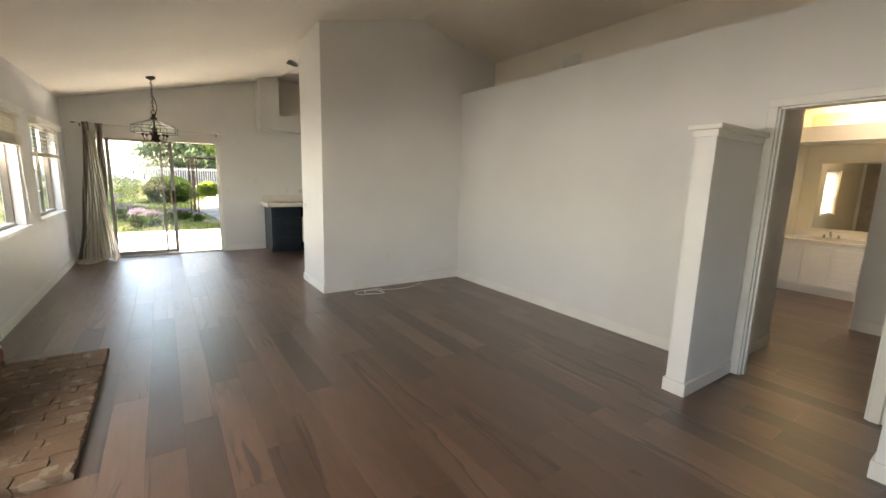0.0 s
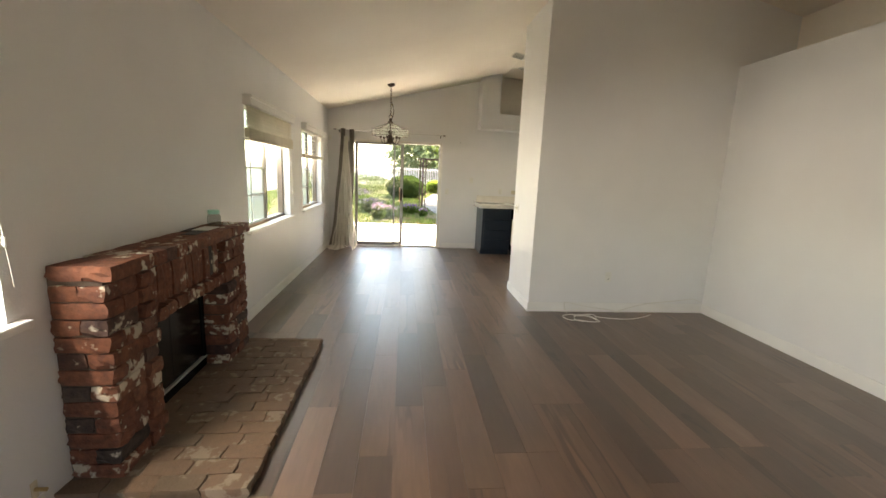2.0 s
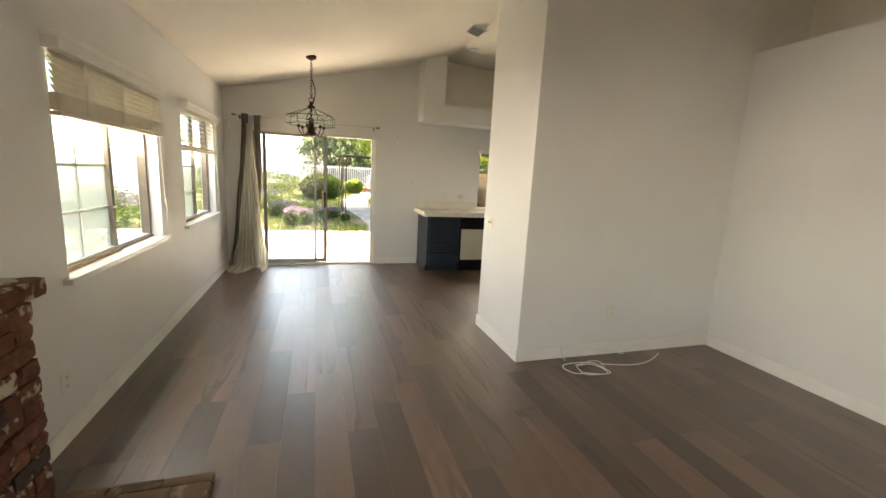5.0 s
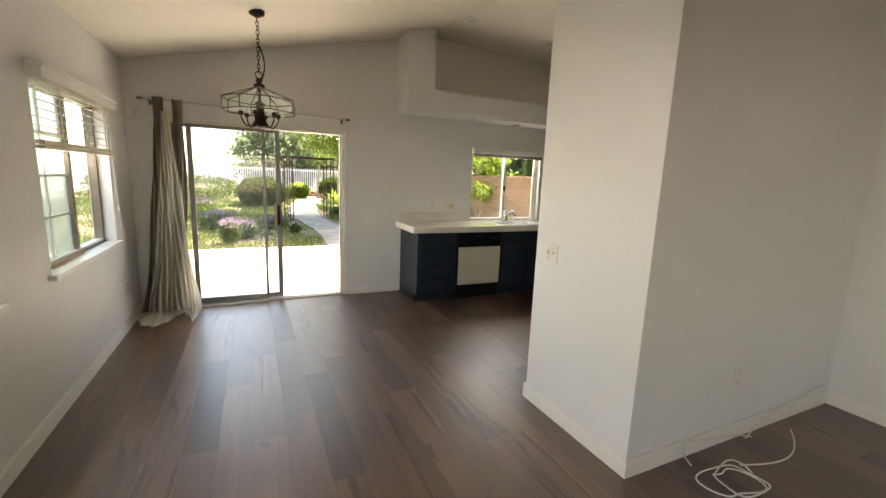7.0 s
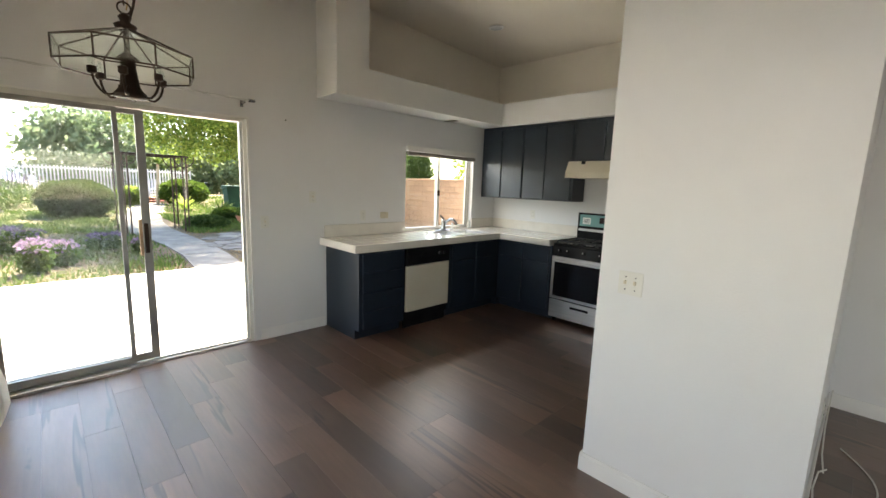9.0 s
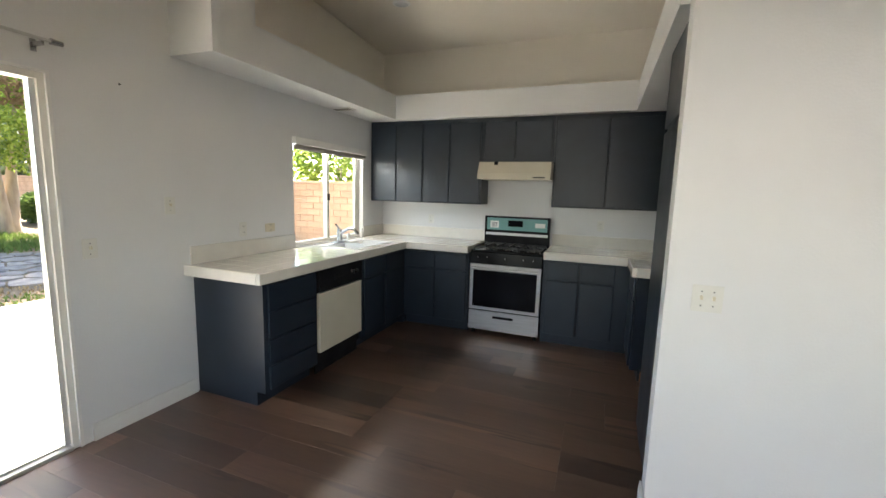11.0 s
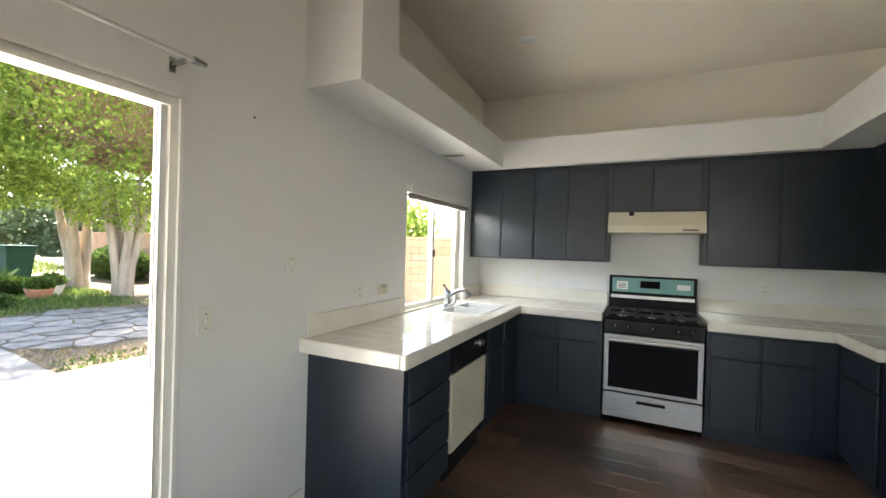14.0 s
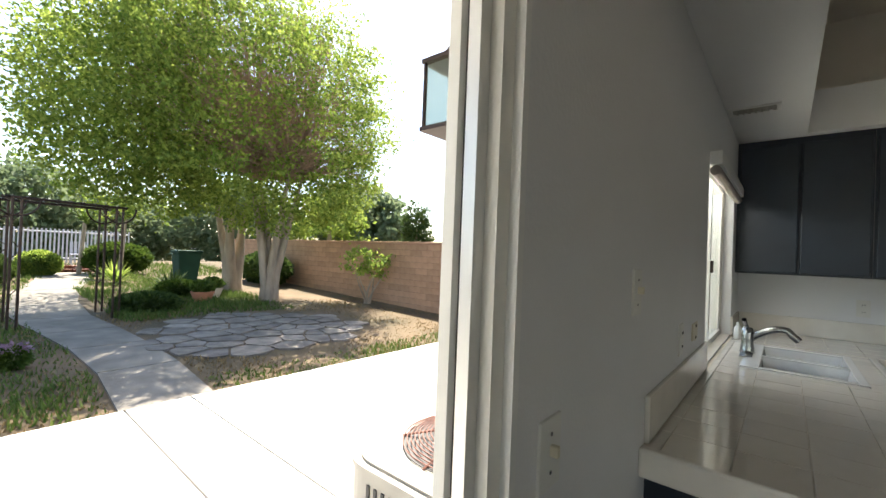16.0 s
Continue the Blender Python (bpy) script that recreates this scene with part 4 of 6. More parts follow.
while y < O1 - 0.04:
    w = RB.uniform(0.088, 0.10)
    brick(fp, FX - 0.19, FX + 0.012, y, min(y + w, O1 - 0.005), 0.672, 0.736, 0.008)
    y += w + 0.010
y = O0 + 0.005
while y < O1 - 0.03:
    w = RB.uniform(0.056, 0.066)
    brick(fp, FX - 0.12, FX - 0.018, y, min(y + w, O1 - 0.003), 0.748, 0.962, 0.006)
    y += w + 0.011
# mantel: two depths of brick laid flat
y = F0 + 0.0
while y < F1 + 0.03:
    w = RB.choice((0.095, 0.095, 0.195))
    w = min(w, F1 + 0.05 - y)
    brick(fp, FX - 0.075, FX + 0.035, y, y + w, 0.974, 1.036, 0.007)
    y += w + 0.010
y = F0 + 0.0
while y < F1 + 0.03:
    w = min(0.195, F1 + 0.05 - y)
    brick(fp, XL + 0.004, FX - 0.085, y, y + w, 0.974, 1.034, 0.004)
    y += w + 0.010
box_part("firebox", (XL + 0.002, XL + 0.02, O0, O1, 0.045, 0.66), DARKHOLE, fp)
box_part("glass_door", (XL + 0.06, XL + 0.066, O0 + 0.02, (O0 + O1) / 2 - 0.003, 0.14, 0.64), SCREEN, fp, "dark smoked glass door")
box_part("glass_door", (XL + 0.06, XL + 0.066, (O0 + O1) / 2 + 0.003, O1 - 0.02, 0.14, 0.64), SCREEN, fp, "dark smoked glass door")
box_part("door_rail", (XL + 0.055, XL + 0.080, O0 + 0.005, O1 - 0.005, 0.112, 0.122), ALU, fp, "thin pale metal bottom rail", bevel=0.002)
box_part("door_frame", (XL + 0.05, XL + 0.075, O0, O1, 0.045, 0.10), BLACK, fp)
box_part("door_frame", (XL + 0.05, XL + 0.075, O0, O0 + 0.03, 0.10, 0.66), BLACK, fp)
box_part("door_frame", (XL + 0.05, XL + 0.075, O1 - 0.03, O1, 0.10, 0.66), BLACK, fp)

HX, H0, H1, HT = -0.585, 1.50, 3.20, 0.048
he = thing("hearth", (-0.98, 2.34, 0), "low salvaged brick hearth slab in front of the fireplace", "hearth")
box_part("mortar_bed", (XL, HX - 0.012, H0 + 0.01, H1 - 0.01, 0, HT - 0.005), MORTAR, he)
y, row = H0, 0
while y < H1 - 0.03:
    b = min(y + 0.094, H1)
    x = HX
    first = (0.20, 0.095, 0.20, 0.15)[row % 4]
    while x > XL + 0.02:
        lo = max(x - (first if x == HX else 0.20), XL + 0.002)
        if x - lo > 0.03:
            brick(he, lo, x, y, b, 0.002, HT + RB.uniform(-0.001, 0.004), 0.003)
        x = lo - 0.010
    y += 0.103
    row += 1

jar = thing("glass_jar", (XL + 0.10, 2.92, 1.036), "small clear glass jar with a mint lid on the mantel", "jar")
part("bowl", lathe(bmesh.new(), (XL + 0.10, 2.92, 1.036), [(0.036, 0), (0.046, 0.01), (0.044, 0.075), (0.034, 0.09)], 20), BEVELGLASS, jar, smooth=True)
part("lid", lathe(bmesh.new(), (XL + 0.10, 2.92, 1.126), [(0.039, 0), (0.039, 0.026), (0.028, 0.03)], 20), MINT, jar, "mint green lid")
card = thing("loose_papers", (XL + 0.14, 2.75, 1.036), "folded white papers lying on the brick mantel", "paper")
box_part("sheet", (XL + 0.07, XL + 0.17, 2.66, 2.84, 1.040, 1.044), PAPER, card)
box_part("sheet", (XL + 0.09, XL + 0.18, 2.48, 2.64, 1.038, 1.041), DARKHOLE, card, "dark magazine cover")
knob = thing("small_parts", (XL + 0.15, 2.98, 1.036), "few small pale fittings lying beside the jar", "fittings")
part("fitting", lathe(bmesh.new(), (XL + 0.15, 2.99, 1.038), [(0.02, 0), (0.018, 0.012), (0.008, 0.02)], 12), PLASTIC, knob)
part("fitting", lathe(bmesh.new(), (XL + 0.17, 3.05, 1.038), [(0.016, 0), (0.014, 0.014)], 12), PLASTIC, knob)
part("fitting", lathe(bmesh.new(), (FX - 0.02, 1.88, 1.038), [(0.012, 0), (0.008, 0.008)], 12), PLASTIC, knob)
gas = thing("gas_key_valve", (XL, 1.42, 0.15), "brass gas key valve on the wall beside the fireplace", "valve")
box_part("plate", (XL, XL + 0.006, 1.405, 1.435, 0.10, 0.18), ALMOND, gas, bevel=0.002)
part("key", tube(bmesh.new(), (XL + 0.006, 1.42, 0.145), (XL + 0.05, 1.42, 0.145), 0.008), BRASS, gas)


# ---- outlets, switches, vents ----
def plate(name, label, category, centre, normal, w=0.07, h=0.115, material=PLASTIC, slots=2, group="wall plates"):
    """normal: '+x', '-x' or '-y', the way the plate faces."""
    cx, cy, cz = centre
    th = thing(name, centre, label, category, group)
    t = 0.006
    def blk(nm, u0, u1, v0, v1, d0, d1, mat, lab=""):
        if normal == "+x":
            return box_part(nm, (cx + d0, cx + d1, cy + u0, cy + u1, cz + v0, cz + v1), mat, th, lab, 0.0015)
        if normal == "-x":
            return box_part(nm, (cx - d1, cx - d0, cy + u0, cy + u1, cz + v0, cz + v1), mat, th, lab, 0.0015)
        return box_part(nm, (cx + u0, cx + u1, cy - d1, cy - d0, cz + v0, cz + v1), mat, th, lab, 0.0015)
    blk("cover", -w / 2, w / 2, -h / 2, h / 2, 0, t, material)
    if name == "wall_outlet":
        for v in (-0.024, 0.024):
            blk("socket", -0.016, 0.016, v - 0.014, v + 0.014, t, t + 0.002, material)
            blk("slot", -0.008, -0.005, v - 0.005, v + 0.005, t + 0.002, t + 0.0028, DARKHOLE)
            blk("slot", 0.005, 0.008, v - 0.005, v + 0.005, t + 0.002, t + 0.0028, DARKHOLE)
    else:
        for k in range(slots):
            u = (k - (slots - 1) / 2) * 0.046
            blk("toggle", u - 0.005, u + 0.005, -0.004, 0.014, t, t + 0.014, ALMOND, "cream toggle")
            blk("screw", u - 0.003, u + 0.003, 0.028, 0.034, t, t + 0.001, NICKEL)
            blk("screw", u - 0.003, u + 0.003, -0.034, -0.028, t, t + 0.001, NICKEL)
    return th


plate("light_switch", "white double toggle light switch on the partition wall", "light switch", (1.5, 4.85, 1.093), "-x", 0.116, 0.116)
plate("light_switch", "white switch plate on the wall by the worktop", "light switch", (1.405, YF, 1.375), "-y", 0.07, 0.115, PLASTIC, 1)
plate("light_switch", "white blank-sided switch plate beside the patio door", "light switch", (0.925, YF, 1.14), "-y", 0.075, 0.115, PLASTIC, 1)
plate("light_switch", "white single switch on the hallway wall", "light switch", (4.46, HALL_N, 1.07), "-y", 0.07, 0.115, PLASTIC, 1)
plate("wall_outlet", "white wall outlet above the tiled worktop", "outlet", (2.0, YF, 1.175), "-y")
plate("wall_outlet", "almond double outlet plate beside the kitchen window", "outlet", (2.29, YF, 1.17), "-y", 0.11, 0.07, ALMOND)
plate("wall_outlet", "white wall outlet above the worktop beside the stove", "outlet", (XE, 7.3, 1.185), "-x")
plate("wall_outlet", "white wall outlet over the backsplash near the corner", "outlet", (XE, 5.29, 1.20), "-x")
plate("wall_outlet", "white wall outlet low on the living room wall", "outlet", (2.4, YP, 0.41), "-y")
plate("wall_outlet", "white wall outlet low between the windows", "outlet", (XL, 7.50, 0.40), "+x")
plate("wall_outlet", "white wall outlet low beside the fireplace", "outlet", (XL, 3.72, 0.33), "+x")
sensor = thing("motion_sensor", (XL + 0.03, YF, 2.08), "small white motion sensor high in the corner", "sensor")
part("housing", boxy(bmesh.new(), XL + 0.02, XL + 0.08, YF - 0.05, YF - 0.001, 2.03, 2.12, 0.012), PLASTIC, sensor)
nail = thing("wall_anchor", (1.148, YF, 2.09), "small dark screw hole in the grey wall", "screw hole")
part("plug", tube(bmesh.new(), (1.148, YF - 0.003, 2.09), (1.148, YF + 0.0, 2.09), 0.006), DARKHOLE, nail)
part("jack_head", boxy(bmesh.new(), XL, XL + 0.014, 7.78, 7.80, 0.60, 0.63, 0.003), PLASTIC, thing("phone_jack", (XL, 7.79, 0.6), "tiny white jack on the wall behind the curtain", "jack"))


def register(name, label, m, w, h, slats):
    th = thing(name, m.translation, label, "air vent", "air vents")
    mats = ((-w / 2, w / 2, -h / 2, -h / 2 + 0.02), (-w / 2, w / 2, h / 2 - 0.02, h / 2), (-w / 2, -w / 2 + 0.02, -h / 2 + 0.02, h / 2 - 0.02), (w / 2 - 0.02, w / 2, -h / 2 + 0.02, h / 2 - 0.02))
    for a, b, c, d in mats:
        bm = boxy(bmesh.new(), a, b, c, d, 0, 0.008)
        bmesh.ops.transform(bm, matrix=m, verts=bm.verts)
        part("frame", bm, TRIM, th)
    bm = boxy(bmesh.new(), -w / 2 + 0.02, w / 2 - 0.02, -h / 2 + 0.02, h / 2 - 0.02, 0.001, 0.002)
    bmesh.ops.transform(bm, matrix=m, verts=bm.verts)
    part("backing", bm, ACMETAL if "soffit" in name else IRON if "shelf" in name else ALU, th)
    for k in range(slats):
        c = -h / 2 + 0.02 + (h - 0.04) * (k + 0.5) / slats
        bm = boxy(bmesh.new(), -w / 2 + 0.02, w / 2 - 0.02, -0.011, 0.011, -0.0008, 0.0008)
        bmesh.ops.transform(bm, matrix=m @ Matrix.Translation((0, c, 0.006)) @ Matrix.Rotation(radians(35), 4, "X"), verts=bm.verts)
        part("slat", bm, ACMETAL if "soffit" in name else TRIM, th)


tilt = math.degrees(math.atan(SLOPE))
register("ceiling_vent", "white louvred air vent in the sloped ceiling", Matrix.Translation((1.69, 6.30, roof_z(1.69) - 0.001)) @ Euler((radians(180), radians(tilt), 0)).to_matrix().to_4x4(), 0.34, 0.26, 6)
register("soffit_vent", "grey louvred vent under the kitchen soffit", Matrix.Translation((3.20, 7.87, SZ0 - 0.001)) @ Euler((radians(180), 0, 0)).to_matrix().to_4x4(), 0.13, 0.24, 7)
register("shelf_vent", "dusty louvred vent on the wall over the ledge", Matrix.Translation((XS - 0.001, 2.67, 2.98)) @ Euler((radians(90), 0, radians(-90))).to_matrix().to_4x4(), 0.32, 0.20, 7)
for xx, yy in ((3.19, 7.20), (3.22, 5.46), (2.08, 7.19)):
    dl = thing("downlight", (xx, yy, kitchen_z(xx)), "unlit round white downlight in the kitchen ceiling", "ceiling light", "recessed downlights")
    for nm, prof, mat in (("trim_ring", [(0.085, 0), (0.085, 0.006), (0.070, 0.010)], TRIM), ("lens", [(0.066, 0.0085), (0.060, 0.013), (0.02, 0.016)], PORCELAIN)):
        bm = lathe(bmesh.new(), (0, 0, 0), prof, 28)
        bmesh.ops.transform(bm, matrix=Matrix.Translation((xx, yy, kitchen_z(xx))) @ Euler((radians(180), radians(-3.26), 0)).to_matrix().to_4x4(), verts=bm.verts)
        part(nm, bm, mat, dl, smooth=False)

# ---- loose cable on the floor ----
cab = thing("loose_cable", (2.1, 3.9, 0), "white coaxial cable coiled loosely on the plank floor", "cable")
pts = []
for i in range(70):
    t = i / 69 * 2 * math.pi * 2.3
    r = 0.13 + 0.035 * math.sin(t * 1.7)
    pts.append((2.02 + 0.05 * math.sin(t * 0.4) + r * 1.25 * math.cos(t), 3.86 + r * 0.8 * math.sin(t) + 0.02 * math.sin(3 * t), 0.006 + 0.006 * (1 + math.sin(t * 1.9))))
curve_tube("coil", pts, 0.0042, CABLE, cab)
curve_tube("tail", [(2.20 + 0.7 * u, 3.93 - 0.12 * math.sin(u * 3.0) + 0.1 * u, 0.006) for u in [i / 20 for i in range(21)]], 0.0042, CABLE, cab)
curve_tube("riser", [(1.92, 4.03, 0.01), (1.90, 4.06, 0.05), (1.90, 4.08, 0.12), (1.97, 4.09, 0.11), (2.2, 4.10, 0.06), (2.45, 4.09, 0.03), (2.55, 4.06, 0.01)], 0.0042, CABLE, cab)
curve_tube("wall_run", [(2.50, 4.07, 0.008), (2.65, 4.09, 0.05), (2.9, 4.098, 0.11), (3.2, 4.098, 0.14), (3.45, 4.098, 0.17), (3.55, 4.09, 0.13)], 0.0042, CABLE, cab)


# ---- kitchen ----
def front(kind, parent, axis, f, a0, a1, z0, z1, grip=True):
    """A door or drawer front 18 mm proud of the face f: axis '-x' or '-y' or '+y' is where it faces."""
    t = 0.019
    if axis == "-x":
        d = (f - t, f - 0.001, a0, a1, z0, z1)
    elif axis == "-y":
        d = (a0, a1, f - t, f - 0.001, z0, z1)
    else:
        d = (a0, a1, f + 0.001, f + t, z0, z1)
    return box_part(kind, d, CAB, parent, bevel=0.0055)


CH = 0.888
# north run
c1 = thing("drawer_cabinet", (1.87, 7.7, 0), "dark blue-grey base cabinet with four drawers beside the dishwasher", "cabinet")
box_part("body", (1.55, 2.10, 7.365, YF, 0.10, CH), CAB, c1)
box_part("toe_kick", (1.55, 2.10, 7.44, YF, 0, 0.10), CAB, c1)
for z0, z1 in ((0.12, 0.285), (0.30, 0.475), (0.49, 0.67), (0.685, 0.86)):
    front("drawer", c1, "-y", 7.365, 1.585, 2.085, z0, z1)
dw = thing("dishwasher", (2.43, 7.7, 0), "dishwasher with an ivory door panel and black control strip", "dishwasher")
box_part("body", (2.105, 2.745, 7.38, YF, 0.10, CH), BLACK, dw)
box_part("door", (2.12, 2.735, 7.345, 7.378, 0.19, 0.685), IVORY, dw, "ivory door panel", bevel=0.004)
box_part("control_panel", (2.12, 2.735, 7.34, 7.378, 0.695, 0.875), BLACK, dw, bevel=0.004)
box_part("latch", (2.30, 2.44, 7.33, 7.34, 0.77, 0.805), BLACK, dw, bevel=0.003)
for xx in (2.56, 2.62):
    part("knob", tube(bmesh.new(), (xx, 7.34, 0.80), (xx, 7.315, 0.80), 0.020, 0.017), NICKEL, dw)
box_part("kick_plate", (2.12, 2.735, 7.40, 7.41, 0.0, 0.18), BLACK, dw)
c2 = thing("sink_cabinet", (3.2, 7.7, 0), "dark blue-grey sink base cabinet with two doors", "cabinet")
box_part("body", (2.755, 3.659, 7.365, YF, 0.10, CH), CAB, c2)
box_part("toe_kick", (2.755, 3.659, 7.44, YF, 0, 0.10), CAB, c2)
for a, b in ((2.80, 3.19), (3.21, 3.60)):
    front("door", c2, "-y", 7.365, a, b, 0.12, 0.67)
    front("drawer", c2, "-y", 7.365, a, b, 0.685, 0.86)


def east_cabinet(label, y0, y1, splits):
    c = thing("base_cabinet", (3.97, (y0 + y1) / 2, 0), label, "cabinet")
    box_part("body", (3.66, XE, y0, y1, 0.10, CH), CAB, c)
    box_part("toe_kick", (3.73, XE, y0, y1, 0, 0.10), CAB, c)
    for a, b in splits:
        front("door", c, "-x", 3.66, a, b, 0.12, 0.67)
        front("drawer", c, "-x", 3.66, a, b, 0.685, 0.86)


east_cabinet("dark blue base cabinet with two doors beside the stove", 6.585, 7.364, ((6.98, 7.34), (6.61, 6.96)))
box_part("corner_filler", (3.66, XE, 7.366, YF, 0.0, CH), CAB, c2)
east_cabinet("dark blue corner base cabinet with two doors near the stove", YS + 0.01, 5.80, ((5.46, 5.77), (5.13, 5.44)))
c3 = thing("end_cabinet", (3.37, 4.7, 0), "dark blue end base cabinet with a bare wood toe board", "cabinet")
box_part("body", (3.08, 3.659, YS, 4.985, 0.10, CH), CAB, c3)
box_part("toe_kick", (3.11, 3.659, YS, 4.92, 0, 0.10), CAB, c3)
box_part("toe_board", (3.095, 3.108, YS + 0.05, 4.90, 0.0, 0.085), TOEWOOD, c3, "bare orange wood toe board")
front("door", c3, "+y", 4.985, 3.11, 3.60, 0.12, 0.67)
front("drawer", c3, "+y", 4.985, 3.11, 3.60, 0.685, 0.86)


def upper(label, face, f, spans, x0, x1, y0, y1, z0, bottom_doors=None):
    c = thing("wall_cabinet", ((x0 + x1) / 2, (y0 + y1) / 2, z0), label, "cabinet", "upper cabinets")
    box_part("body", (x0, x1, y0, y1, z0, SZ0 - 0.001), CAB, c)
    for a, b in spans:
        front("door", c, face, f, a, b, z0 + 0.012, 2.30)
    return c


upper("dark blue-grey wall cabinet with two doors by the window", "-x", 3.995, ((7.655, 7.98), (7.305, 7.64)), 3.995, XE, 7.295, YF, 1.395)
upper("dark blue-grey wall cabinet with two doors beside the hood", "-x", 3.995, ((6.965, 7.28), (6.60, 6.955)), 3.995, XE, 6.575, 7.293, 1.395)
upper("short dark blue-grey wall cabinet above the ivory hood", "-x", 3.995, ((6.215, 6.555), (5.825, 6.205)), 3.995, XE, 5.80, 6.573, 1.865)
upper("dark blue-grey wall cabinet with two wide doors in the corner", "-x", 3.995, ((5.275, 5.775), (4.79, 5.262)), 3.995, XE, YS, 5.798, 1.395)
upper("dark blue-grey wall cabinet on the short kitchen wall", "+y", 4.715, ((3.54, 3.90), (3.12, 3.52)), 3.085, 3.993, YS, 4.715, 1.395)
c4 = thing("wall_cabinet", (2.67, 4.56, 1.395), "narrow dark wall cabinet with one door over another", "cabinet", "upper cabinets")
box_part("body", (2.26, 3.075, YS, 4.715, 1.395, SZ0 - 0.001), CAB, c4)
front("door", c4, "+y", 4.715, 2.66, 3.05, 1.88, 2.30)
front("door", c4, "+y", 4.715, 2.66, 3.05, 1.41, 1.86)
pan = thing("pantry_cabinet", (1.95, 4.7, 0), "tall dark blue-grey pantry cabinet built against the partition wall", "cabinet")
box_part("body", (1.625, 2.25, YS, 4.975, 0.0, SZ0 - 0.001), CAB, pan)
front("door", pan, "+y", 4.975, 1.64, 2.22, 0.10, 1.885)
front("door", pan, "+y", 4.975, 1.64, 2.22, 1.91, 2.325)

# worktop of glazed tiles
wt = thing("tiled_worktop", (3.0, 7.7, CH), "cream glazed tile worktop with a raised tile backsplash", "worktop")
WT = 0.955
SX0, SX1, SY0, SY1 = 2.80, 3.50, 7.44, 7.86
bm = bmesh.new()
for d in ((1.50, SX0, 7.335, YF), (SX0, SX1, 7.335, SY0), (SX0, SX1, SY1, YF), (SX1, XE, 7.335, YF), (3.62, XE, 6.585, 7.335)):
    boxy(bm, *d, CH + 0.001, WT - 0.003)
part("grout_bed", bm, GROUT, wt)
bm = bmesh.new()
for d in ((3.62, XE, YS, 5.80), (3.07, 3.62, YS, 5.01)):
    boxy(bm, *d, CH + 0.001, WT - 0.003)
wt2 = thing("tiled_worktop", (3.8, 5.0, CH), "cream glazed tile worktop in the corner beside the stove", "worktop")
part("grout_bed", bm, GROUT, wt2)
for w, d in ((wt, (1.475, 3.62, 7.310, 7.345)), (wt, (1.475, 1.51, 7.345, YF)), (wt, (3.60, 3.635, 6.585, 7.310)), (wt2, (3.60, 3.635, 5.03, 5.80)), (wt2, (3.05, 3.635, 4.995, 5.03)), (wt2, (3.05, 3.085, YS, 4.995))):
    box_part("edge_trim", (*d, CH - 0.005, WT + 0.006), COUNTER, w, "rounded cream edge tiles", bevel=0.008)
for w, d in ((wt, (1.53, 2.598, YF - 0.014, YF)), (wt, (3.802, XE, YF - 0.014, YF)), (wt, (XE - 0.014, XE, 6.59, YF - 0.015)), (wt2, (XE - 0.014, XE, YS + 0.015, 5.795)), (wt2, (3.08, XE - 0.015, YS, YS + 0.014))):
    box_part("backsplash", (*d, WT, 1.085), COUNTER, w, bevel=0.004)

# sink and tap
sk = thing("kitchen_sink", (3.15, 7.65, WT), "white double-bowl sink set in the tile worktop", "sink")
bm = bmesh.new()
for d in ((SX0 - 0.015, SX1 + 0.015, SY0 - 0.015, SY0 + 0.02), (SX0 - 0.015, SX1 + 0.015, SY1 - 0.06, SY1 + 0.015), (SX0 - 0.015, SX0 + 0.02, SY0 + 0.02, SY1 - 0.06), (SX1 - 0.02, SX1 + 0.015, SY0 + 0.02, SY1 - 0.06), (3.13, 3.16, SY0 + 0.02, SY1 - 0.06)):
    boxy(bm, *d, WT - 0.02, WT + 0.009, 0.004)
part("rim", bm, PORCELAIN, sk)
for a, b in ((SX0 + 0.02, 3.13), (3.16, SX1 - 0.02)):
    bm = bmesh.new()
    p, q, r, t = a, b, SY0 + 0.02, SY1 - 0.06
    v = [bm.verts.new(c) for c in ((p, r, WT), (q, r, WT), (q, t, WT), (p, t, WT), (p + 0.03, r + 0.03, WT - 0.18), (q - 0.03, r + 0.03, WT - 0.18), (q - 0.03, t - 0.03, WT - 0.18), (p + 0.03, t - 0.03, WT - 0.18))]
    for f in ((4, 5, 6, 7), (0, 1, 5, 4), (1, 2, 6, 5), (2, 3, 7, 6), (3, 0, 4, 7)):
        bm.faces.new([v[i] for i in f])
    bowl = part("bowl", bm, PORCELAIN, sk)
    part("drain", lathe(bmesh.new(), ((p + q) / 2, (r + t) / 2, WT - 0.179), [(0.04, 0), (0.038, 0.003), (0.02, 0.001)], 18), NICKEL, bowl, "metal drain")
TX, TY = 3.13, 7.865
fa = thing("kitchen_tap", (TX, TY, WT), "brushed nickel single-lever tap on the sink", "tap")
box_part("base_plate", (TX - 0.12, TX + 0.12, TY - 0.028, TY + 0.028, WT + 0.009, WT + 0.018), NICKEL, fa, bevel=0.004)
part("body", lathe(bmesh.new(), (TX, TY, WT + 0.018), [(0.036, 0), (0.032, 0.015), (0.028, 0.06), (0.031, 0.105), (0.022, 0.135)], 20), NICKEL, fa, smooth=True)
sp = [(TX + 0.002 * i, TY - 0.024 * i, WT + 0.085 + 0.075 * math.sin(math.pi * min(i, 8) / 12) - (0.02 * max(0, i - 7))) for i in range(10)]
curve_tube("spout", sp, 0.0175, NICKEL, fa)
